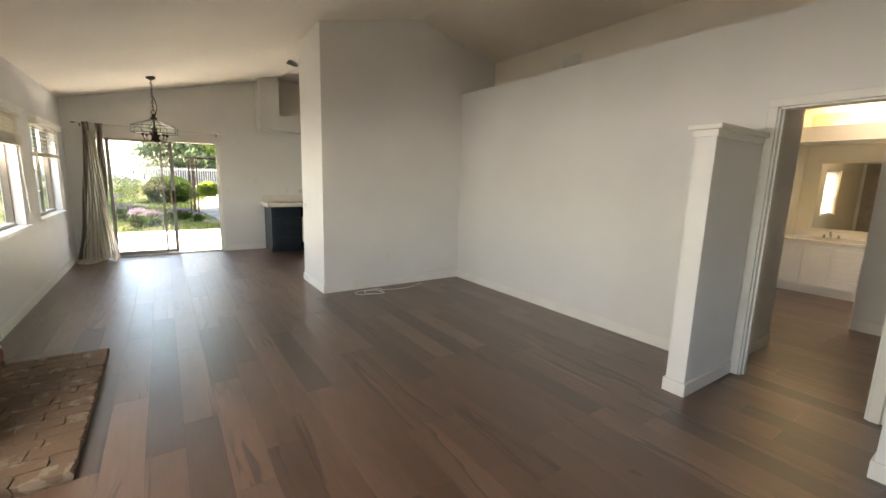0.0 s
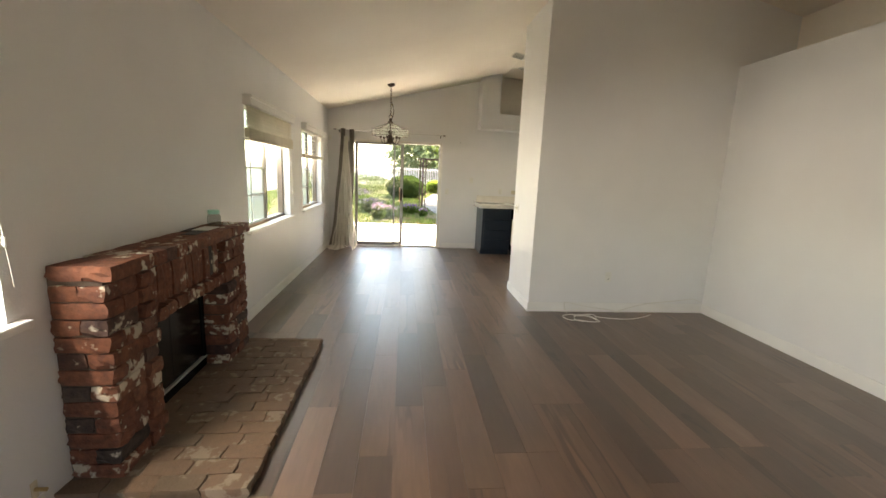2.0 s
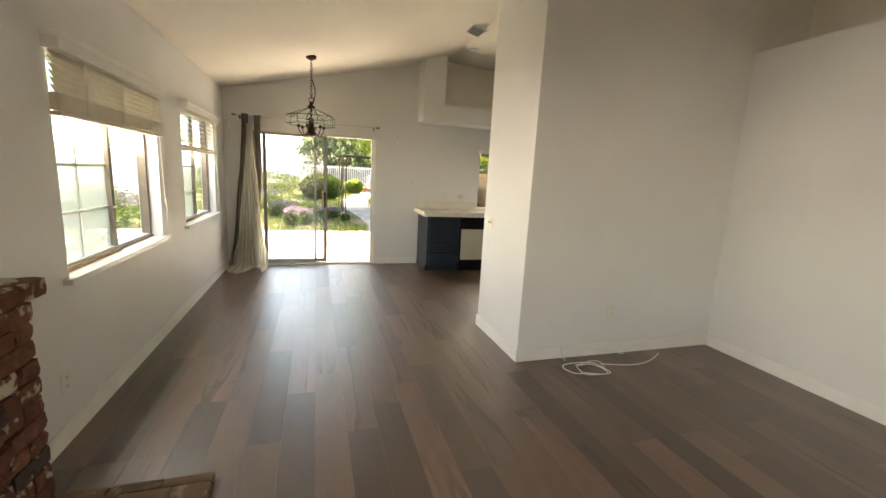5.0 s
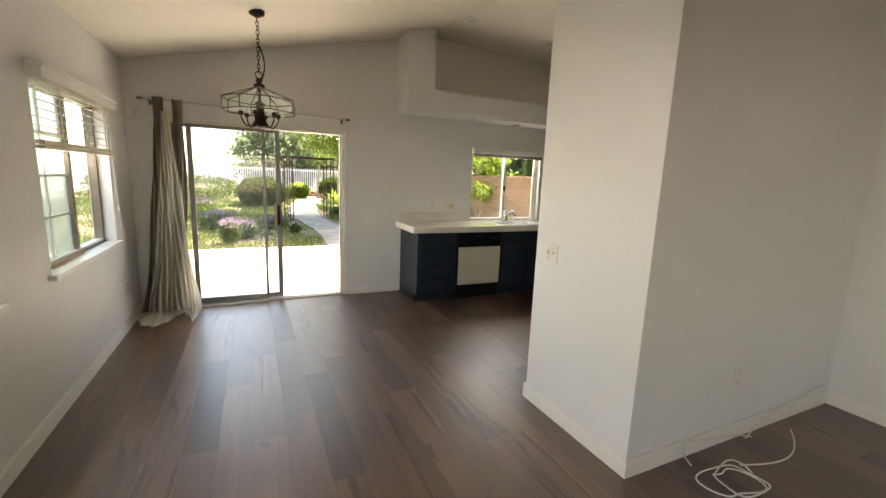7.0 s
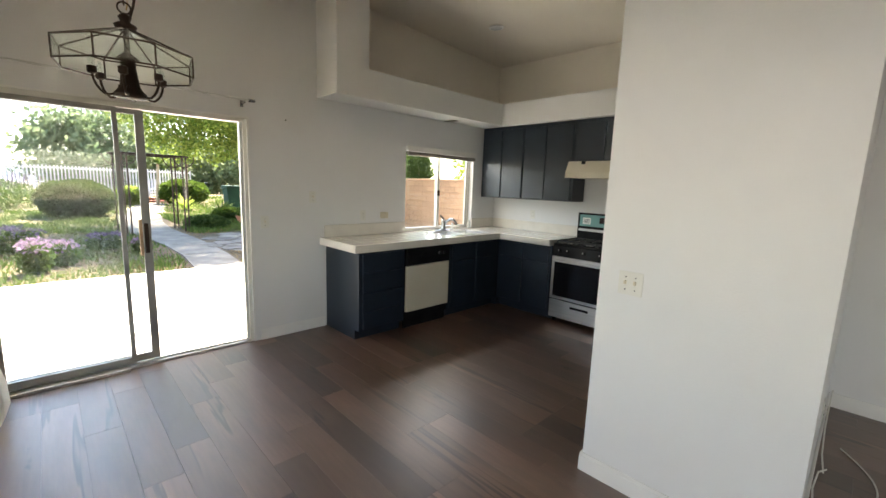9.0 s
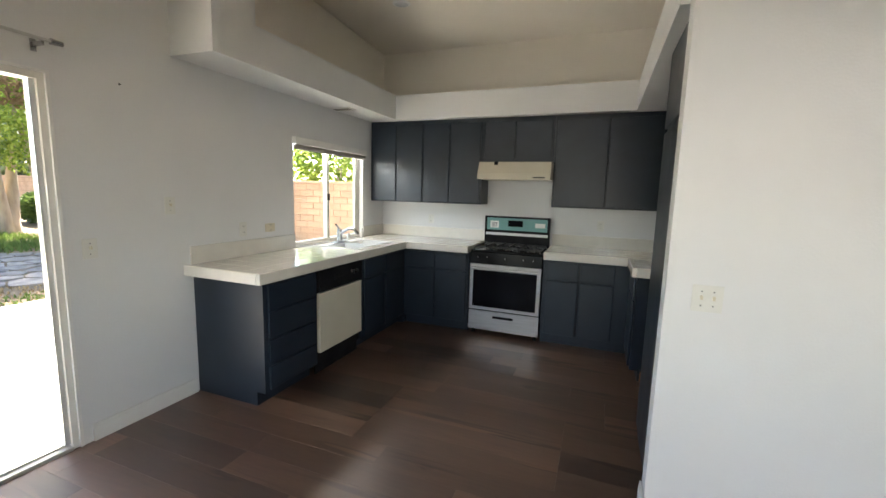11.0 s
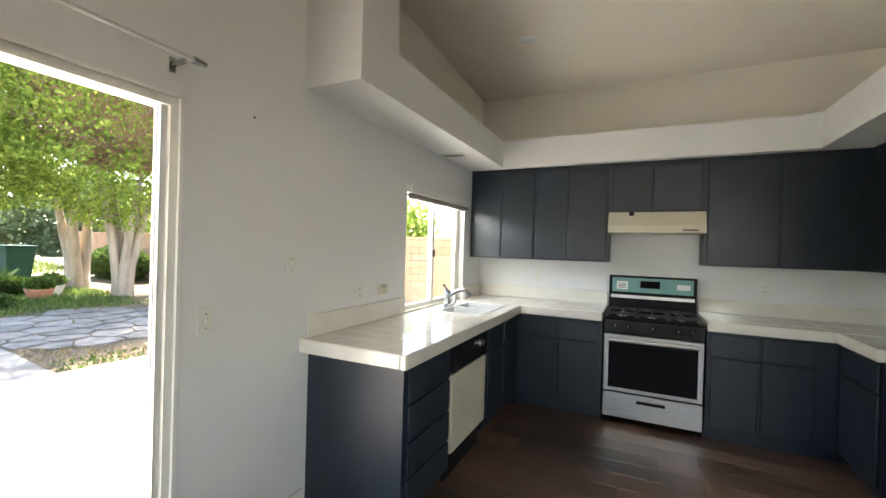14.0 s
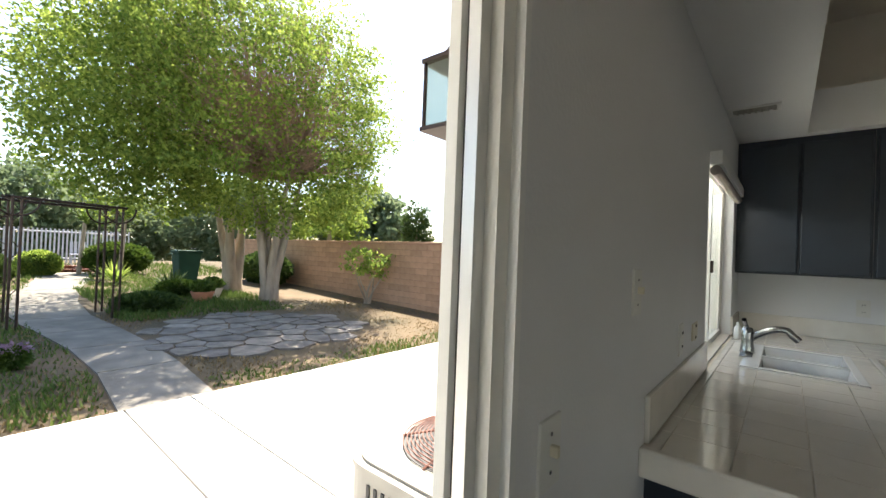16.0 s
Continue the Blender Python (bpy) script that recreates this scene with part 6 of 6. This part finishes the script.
def twigs(parent, origins, centre, radii, n, seed, r=0.012):
    rng = random.Random(seed)
    bm = bmesh.new()
    for i in range(n):
        o = rng.choice(origins)
        d = Vector((rng.gauss(0, 1), rng.gauss(0, 1), rng.gauss(0.3, 1))).normalized()
        e = Vector((centre[0] + d.x * radii[0] * 0.85, centre[1] + d.y * radii[1] * 0.85, centre[2] + d.z * radii[2] * 0.85))
        e.z = max(e.z, o.z + rng.uniform(0.1, 0.6))
        m = (o + e) / 2 + Vector((rng.uniform(-0.2, 0.2), rng.uniform(-0.2, 0.2), rng.uniform(0, 0.3)))
        tube(bm, o, m, r * 1.6, r, seg=5)
        tube(bm, m, e, r, r * 0.3, seg=5)
    ob = tagged(part("twig_mass", bm, TWIG, parent, "brown inner twigs"), kind="stuff")
    return ob


def clumps(n_clump, per, centre, radii, seed, clump_r, shell=0.5):
    c = ball_points(n_clump, centre, radii, seed, shell, 0.12)
    rng = np.random.default_rng(seed + 50)
    d = rng.normal(size=(n_clump, per, 3)) * np.array([clump_r, clump_r, clump_r * 0.7])
    return (c[:, None, :] + d).reshape(-1, 3)


TXB, TYB = 5.55, 17.9
tree = thing("fig_tree", (TXB, TYB, gz(TYB)), "large bushy fig tree with a pale multi-stemmed trunk", "tree")
ends = limbs(tree, (TXB, TYB, gz(TYB) - 0.05), 6, 0.62, 3.2, 0.135, 2)
centre, radii = (5.2, 17.7, 4.75), (3.55, 2.6, 3.2)
pts = clumps(1350, 46, centre, radii, 5, 0.17, 0.62)
pts = pts[pts[:, 2] > 1.88 + 0.25 * np.sin(pts[:, 0] * 2)]
pts = np.concatenate([pts, clumps(560, 46, (2.55, 18.3, 4.6), (1.9, 1.7, 2.7), 77, 0.18, 0.4)])
leaf_cloud("crown", pts, 0.056, LEAF, tree, "dense bright green crown", 6)
twigs(tree, [Vector(e[1]) for e in ends], centre, radii, 900, 3, 0.012)
tree2 = thing("fig_tree", (5.4, 19.9, gz(19.9)), "second shaded fig trunk behind the first tree", "tree")
ends = limbs(tree2, (5.4, 19.9, gz(19.9) - 0.05), 3, 0.35, 2.6, 0.20, 8)
leaf_cloud("crown", clumps(260, 36, (3.6, 20.8, 4.6), (2.9, 1.8, 2.6), 15, 0.25, 0.4), 0.075, LEAF, tree2, "shaded green crown", 9)


def bush(name, label, centre, radii, n, size, material, seed, category="bush"):
    th = thing(name, (centre[0], centre[1], centre[2] - radii[2]), label, category)
    # a solid dark ball stands in for the shade deep between the leaves
    bm = bmesh.new()
    bmesh.ops.create_icosphere(bm, subdivisions=3, radius=1.0)
    for v in bm.verts:
        k = 0.80 * (1 + 0.10 * noise.noise(v.co * 2 + Vector((seed, 0, 0))))
        v.co = Vector((centre[0] + v.co.x * radii[0] * k, centre[1] + v.co.y * radii[1] * k, centre[2] + v.co.z * radii[2] * k))
    part("inner_mass", bm, LEAFDARK, th, "dark core standing in for shade between the leaves", smooth=True)
    leaf_cloud("foliage", ball_points(n, centre, radii, seed, 0.80, 0.07), size, material, th, "", seed)
    return th


bush("round_hedge", "large clipped round green hedge ball on the lawn", (0.15, 21.4, 0.72), (1.0, 0.9, 0.62), 9000, 0.05, LEAFDARK, 3, "hedge")
bush("round_hedge", "smaller yellow-green clipped hedge ball", (1.95, 25.2, 0.66), (0.55, 0.5, 0.42), 4500, 0.05, LEAF, 4, "hedge")
bush("round_hedge", "small rough green hedge ball by the path", (1.0, 23.4, 0.56), (0.35, 0.35, 0.33), 2500, 0.05, LEAFHEDGE, 6, "hedge")
bush("low_shrub", "low dark shrub growing at the foot of the arbor", (2.85, 17.7, 0.20), (0.6, 0.7, 0.22), 2600, 0.06, LEAFDARK, 7)
bush("low_shrub", "spreading green shrub beside the garden path", (4.0, 19.5, 0.30), (0.55, 0.5, 0.22), 2200, 0.06, LEAFHEDGE, 8)
bush("low_shrub", "broad leafy shrub behind the arbor", (3.9, 25.4, 0.85), (1.0, 0.8, 0.55), 3800, 0.08, LEAFHEDGE, 12)
bush("low_shrub", "dark shrub against the garden wall", (7.2, 21.5, 0.7), (0.6, 1.5, 0.6), 3000, 0.07, LEAFDARK, 13)

sb = thing("small_tree", (7.45, 16.3, gz(16.3)), "small sparse yellow-green shrub tree by the block wall", "tree")
limbs(sb, (7.45, 16.3, gz(16.3)), 5, 0.35, 0.85, 0.035, 5, "stem")
leaf_cloud("crown", clumps(26, 26, (7.4, 16.3, 1.15), (0.62, 0.55, 0.42), 21, 0.10, 0.3), 0.07, LEAF, sb, "loose yellow-green leaves", 5)
cyp = thing("cypress", (12.7, 19.6, 0), "dark upright conifer beyond the garden wall", "tree")
part("trunk", tube(bmesh.new(), (12.7, 19.6, -0.1), (12.7, 19.6, 2.4), 0.10, 0.03), BARK, cyp)
leaf_cloud("crown", clumps(160, 40, (12.7, 19.6, 1.9), (0.6, 0.6, 1.7), 31, 0.10, 0.3), 0.07, LEAFDARK, cyp, "", 31, up=1.5)


def far_tree(label, x, y, base, r, h, seed, material=HAZETREE, n=260, per=40, leaf=0.28):
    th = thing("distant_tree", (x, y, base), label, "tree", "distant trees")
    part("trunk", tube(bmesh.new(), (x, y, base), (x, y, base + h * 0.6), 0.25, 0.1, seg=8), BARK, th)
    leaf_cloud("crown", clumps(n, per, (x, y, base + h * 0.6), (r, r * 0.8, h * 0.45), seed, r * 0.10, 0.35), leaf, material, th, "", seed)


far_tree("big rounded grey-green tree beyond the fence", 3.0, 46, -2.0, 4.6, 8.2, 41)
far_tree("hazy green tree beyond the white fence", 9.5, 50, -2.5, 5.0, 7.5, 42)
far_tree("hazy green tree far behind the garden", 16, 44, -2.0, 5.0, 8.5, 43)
far_tree("light green tree behind the block wall", 13.5, 27, -0.5, 2.3, 5.0, 44, LEAF, 120, 30, 0.16)
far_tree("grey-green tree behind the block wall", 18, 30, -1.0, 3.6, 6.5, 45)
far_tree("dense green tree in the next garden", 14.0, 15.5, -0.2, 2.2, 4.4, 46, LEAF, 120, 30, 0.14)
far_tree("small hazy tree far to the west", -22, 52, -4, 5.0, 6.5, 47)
hills = []
hv, hf = [], []
for i in range(61):
    x = -500 + i * 1000 / 60
    hz = 3 + 7 * (0.5 + 0.5 * math.sin(i * 0.35)) + 3 * math.sin(i * 0.9 + 1)
    hv += [(x, 640, -14), (x, 700, hz)]
for i in range(60):
    hf.append((2 * i, 2 * i + 2, 2 * i + 3, 2 * i + 1))
# air haze over the distance is mixed into the hill colour
HILL = surface("haze_tinted_hill", (0.20, 0.25, 0.28), (0.28, 0.32, 0.34), 0.01, 1.0)
tagged(joined_mesh("backdrop", hv, hf, HILL), label="hills on the horizon, tinted pale blue-grey for haze", kind="structure")

# arbor
arb = thing("garden_arbor", (1.45, 16.8, gz(16.8)), "black metal garden arbor with curved brackets over the path", "arbor")
AP = ((0.82, 16.55), (2.16, 17.05), (0.72, 17.35), (2.06, 17.85))
ATOP = 2.05
for x, y in AP:
    for dx, dy in ((0, 0), (0.10, 0.03)):
        part("post", tube(bmesh.new(), (x + dx, y + dy, gz(y) - 0.05), (x + dx, y + dy, ATOP), 0.019, seg=8), BRONZE, arb)
    for k in range(7):
        zc = gz(y) + 0.25 + k * 0.28
        part("rung", tube(bmesh.new(), (x, y, zc), (x + 0.10, y + 0.03, zc + 0.12 * (1 if k % 2 else -1)), 0.007, seg=6), BRONZE, arb)
for (p, q) in ((0, 1), (2, 3), (0, 2), (1, 3)):
    a, b = AP[p], AP[q]
    part("beam", tube(bmesh.new(), (a[0] - 0.1, a[1], ATOP), (b[0] + 0.15, b[1], ATOP), 0.024, seg=8), BRONZE, arb)
for k in range(9):
    u = k / 8
    a = (AP[0][0] + (AP[1][0] - AP[0][0]) * u, AP[0][1] + (AP[1][1] - AP[0][1]) * u)
    part("top_bar", tube(bmesh.new(), (a[0], a[1] - 0.15, ATOP + 0.02), (a[0] - 0.10, a[1] + 0.95, ATOP + 0.02), 0.008, seg=6), BRONZE, arb)
for i, (x, y) in enumerate(AP):
    for s in (-1, 1):
        curve_tube("bracket", [(x + 0.05 + s * 0.26 * math.sin(t), y + s * 0.09 * math.sin(t), ATOP - 0.28 * math.cos(t)) for t in [math.pi / 2 * j / 7 for j in range(8)]], 0.014, BRONZE, arb)

# bin, pots, step, chair
bn = thing("wheelie_bin", (4.85, 21.8, gz(21.8)), "dark green plastic wheelie bin standing under the trees", "bin")
bx, by, bz = 4.85, 21.8, gz(21.8)
bm = bmesh.new()
lo = [(-0.27, -0.30), (0.27, -0.30), (0.27, 0.30), (-0.27, 0.30)]
v = [bm.verts.new((bx + x * 0.86, by + y * 0.86, bz + 0.05)) for x, y in lo] + [bm.verts.new((bx + x * 1.15, by + y * 1.15, bz + 0.98)) for x, y in lo]
for f in ((0, 1, 2, 3), (4, 5, 6, 7), (0, 1, 5, 4), (1, 2, 6, 5), (2, 3, 7, 6), (3, 0, 4, 7)):
    bm.faces.new([v[i] for i in f])
bmesh.ops.bevel(bm, geom=list(bm.edges), offset=0.02, segments=2, affect="EDGES")
part("tub", bm, BINGREEN, bn)
box_part("lid", (bx - 0.34, bx + 0.34, by - 0.38, by + 0.36, bz + 0.985, bz + 1.05), BINGREEN, bn, bevel=0.02)
box_part("rim", (bx - 0.325, bx + 0.325, by - 0.36, by + 0.35, bz + 0.93, bz + 0.983), BINGREEN, bn, bevel=0.01)
part("handle_bar", tube(bmesh.new(), (bx - 0.40, by - 0.2, bz + 0.93), (bx - 0.40, by + 0.2, bz + 0.93), 0.02), BINGREEN, bn)
for s in (-0.2, 0.2):
    part("wheel", tube(bmesh.new(), (bx - 0.30, by + s - 0.02, bz + 0.09), (bx - 0.30, by + s + 0.02, bz + 0.09), 0.09, seg=16), BLACK, bn)
for i, (px, py, mat, lab, r) in enumerate(((4.1, 18.3, TERRA, "wide terracotta pot with a low green plant", 0.24), (4.55, 18.9, STUCCO, "pale stone bowl pot with a small plant", 0.22))):
    pt = thing("plant_pot", (px, py, gz(py)), lab, "plant pot", "plant pots")
    part("pot", lathe(bmesh.new(), (px, py, gz(py)), [(r * 0.7, 0), (r, 0.20), (r * 1.06, 0.21), (r * 1.06, 0.25), (r * 0.9, 0.24)], 24), mat, pt)
    leaf_cloud("plant", ball_points(500, (px, py, gz(py) + 0.36), (0.28, 0.28, 0.16), 60 + i, 0.2), 0.06, LEAFHEDGE, pt, "", 61 + i)
step = thing("brick_step", (2.4, 26.4, gz(26)), "low red brick step at the end of the path", "step")
for k in range(2):
    for j in range(12):
        brick(step, 1.2 + j * 0.21, 1.2 + j * 0.21 + 0.20, 26.2 + 0.3 * k, 26.48 + 0.3 * k, gz(26.3), gz(26.3) + 0.10 + 0.12 * k)
chair = thing("garden_chair", (3.4, 29.0, gz(29)), "small pale garden chair by the far fence", "chair")
cz = gz(29)
box_part("seat", (3.15, 3.65, 28.8, 29.25, cz + 0.42, cz + 0.46), FENCEW, chair, bevel=0.01)
for k in range(4):
    box_part("back_slat", (3.17 + k * 0.125, 3.26 + k * 0.125, 29.22, 29.25, cz + 0.46, cz + 0.95), FENCEW, chair)
for x, y in ((3.18, 28.83), (3.62, 28.83), (3.18, 29.22), (3.62, 29.22)):
    box_part("leg", (x - 0.02, x + 0.02, y - 0.02, y + 0.02, cz, cz + 0.42), FENCEW, chair)


# yucca-like spikes
def spiky(name, label, x, y, n, length, seed, z=None, material=LEAFDARK):
    rng = np.random.default_rng(seed)
    z = gz(y) if z is None else z
    th = thing(name, (x, y, z), label, "plant")
    verts, faces = [], []
    for i in range(n):
        a, e = rng.uniform(0, 2 * math.pi), rng.uniform(0.15, 1.3)
        L = length * rng.uniform(0.7, 1.1)
        d = np.array([math.cos(a) * math.cos(e), math.sin(a) * math.cos(e), math.sin(e)])
        s = np.array([-math.sin(a), math.cos(a), 0]) * 0.025
        b0 = np.array([x, y, z + 0.02])
        m = b0 + d * L * 0.6
        t = b0 + d * L - np.array([0, 0, 0.15 * L * math.cos(e)])
        k = len(verts)
        verts += [tuple(b0 - s * 0.5), tuple(b0 + s * 0.5), tuple(m - s), tuple(m + s), tuple(t)]
        faces += [(k, k + 1, k + 3, k + 2), (k + 2, k + 3, k + 4)]
    joined_mesh("leaves", verts, faces, material, th)
    return th


spiky("spiky_plant", "dark strap-leaved plant beside the green bin", 4.0, 20.2, 90, 0.75, 1)
spiky("spiky_plant", "pale green strap-leaved plant by the path", 3.3, 22.6, 70, 0.8, 2, None, LEAF)
for i, (x, y, h) in enumerate(((3.0, 25.4, 1.7), (3.9, 24.6, 1.9))):
    th = spiky("palm_yucca", "small yucca palm with a bare stem", x, y, 80, 0.6, 5 + i, gz(y) + h, LEAFHEDGE)
    part("stem", tube(bmesh.new(), (x - 0.1, y, gz(y)), (x, y, gz(y) + h + 0.03), 0.07, 0.05, seg=8), BARK, th)

# grass, dry litter and flowers
rng = np.random.default_rng(12)


def blades(name, n, region, height, material, seed, clump=0.0):
    r = np.random.default_rng(seed)
    x = r.uniform(region[0], region[1], n)
    y = r.uniform(region[2], region[3], n)
    lump = 0.5 + 0.5 * np.sin(x * 2.1 + 1.3 * np.sin(y * 1.7)) * np.cos(y * 1.9 + x)
    keep = r.uniform(0, 1, n) < 0.25 + 0.75 * lump
    path_x = np.interp(y, [p[1] for p in line], [p[0] for p in line])
    keep &= (np.abs(x - path_x) > 0.45) | (y < 12.2)
    keep &= ((x - 3.85) / 1.98) ** 2 + ((y - 14.85) / 1.72) ** 2 > 1
    x, y, lump = x[keep], y[keep], lump[keep]
    k = len(x)
    z = -0.10 + 0.03 * (np.clip(y, 12.2, 31) - 12.2)
    a = r.uniform(0, 2 * math.pi, k)
    h = height * r.uniform(0.4, 1.2, k) * (0.5 + lump)
    w = 0.012 + 0.1 * height * 0.2
    lean = r.normal(0, 0.35, (k, 2)) * h[:, None]
    base = np.stack([x, y, z - 0.005], 1)
    s = np.stack([np.cos(a) * w, np.sin(a) * w, np.zeros(k)], 1)
    tip = base + np.concatenate([lean, h[:, None]], 1)
    verts = np.stack([base - s, base + s, tip], 1).reshape(-1, 3)
    faces = (np.arange(k)[:, None] * 3 + [0, 1, 2])
    return tagged(joined_mesh(name, verts, faces, material), kind="stuff")


tagged(blades("lawn_grass", 60000, (-9, 1.6, 12.3, 24), 0.09, BLADE, 1), "uneven green lawn grass")
tagged(blades("lawn_grass", 16000, (-9, 8, 24, 30), 0.16, BLADE, 2), "far green lawn grass")
tagged(blades("lawn_grass", 14000, (2.2, 5.5, 16.5, 24), 0.12, BLADE, 3), "shaded lawn grass under the trees")
tagged(blades("dry_grass", 22000, (-3, 7.9, 12.22, 17.5), 0.04, DRY, 4), "dry yellow grass and leaf litter")
tagged(blades("dry_grass", 2500, (1.5, 7.9, 12.22, 12.8), 0.06, BLADE, 14), "thin green grass along the patio edge")
tagged(blades("side_grass", 26000, (-9.4, -2.2, 2, 12.2), 0.12, BLADE, 5), "green grass of the side garden")


def flowers(label, x, y, rx, ry, h, n, petals, seed):
    th = thing("flower_clump", (x, y, gz(y)), label, "flowers", "flower clumps")
    leaf_cloud("leaves", ball_points(n, (x, y, gz(y) + h * 0.4), (rx, ry, h * 0.45), seed, 0.2), 0.05, LEAFHEDGE, th, "", seed)
    leaf_cloud("petals", ball_points(n // 3, (x, y, gz(y) + h * 0.78), (rx, ry, h * 0.28), seed + 1, 0.3), 0.042, petals, th, "", seed + 1, long=1.1)


for i, (x, y, rx, h, n, mat, lab) in enumerate((
        (-0.75, 13.1, 0.22, 0.55, 800, PINK, "pink and lilac flowers at the patio edge"),
        (-0.45, 13.6, 0.28, 0.45, 700, PINK, "pale pink flowering clump on the lawn"),
        (-1.1, 15.2, 0.5, 0.5, 1300, PURPLE, "deep purple lavender clump on the lawn"),
        (0.3, 15.0, 0.35, 0.35, 700, PURPLE, "small purple flowers by the path"),
        (-2.2, 17.5, 0.9, 0.7, 2000, PURPLE, "broad purple lavender clump"),
        (-2.4, 25.0, 1.8, 1.2, 4600, PURPLE, "long bank of lilac lavender by the fence"),
        (-5.0, 26.0, 2.2, 1.3, 5000, PURPLE, "tall lilac lavender bank near the fence"),
        (0.75, 14.3, 0.16, 0.3, 300, PINK, "few magenta flowers beside the path"),
        (-4.2, 9.6, 0.6, 0.6, 1500, PINK, "pink flowering bush in the side garden"),
        (-5.0, 12.8, 1.0, 0.8, 2200, PURPLE, "purple flowering bush in the side garden"),
        (-6.5, 15.5, 1.3, 0.9, 2400, PINK, "mauve flowering bank in the side garden"))):
    flowers(lab, x, y, rx, rx * 0.8, h, n, mat, 70 + 3 * i)
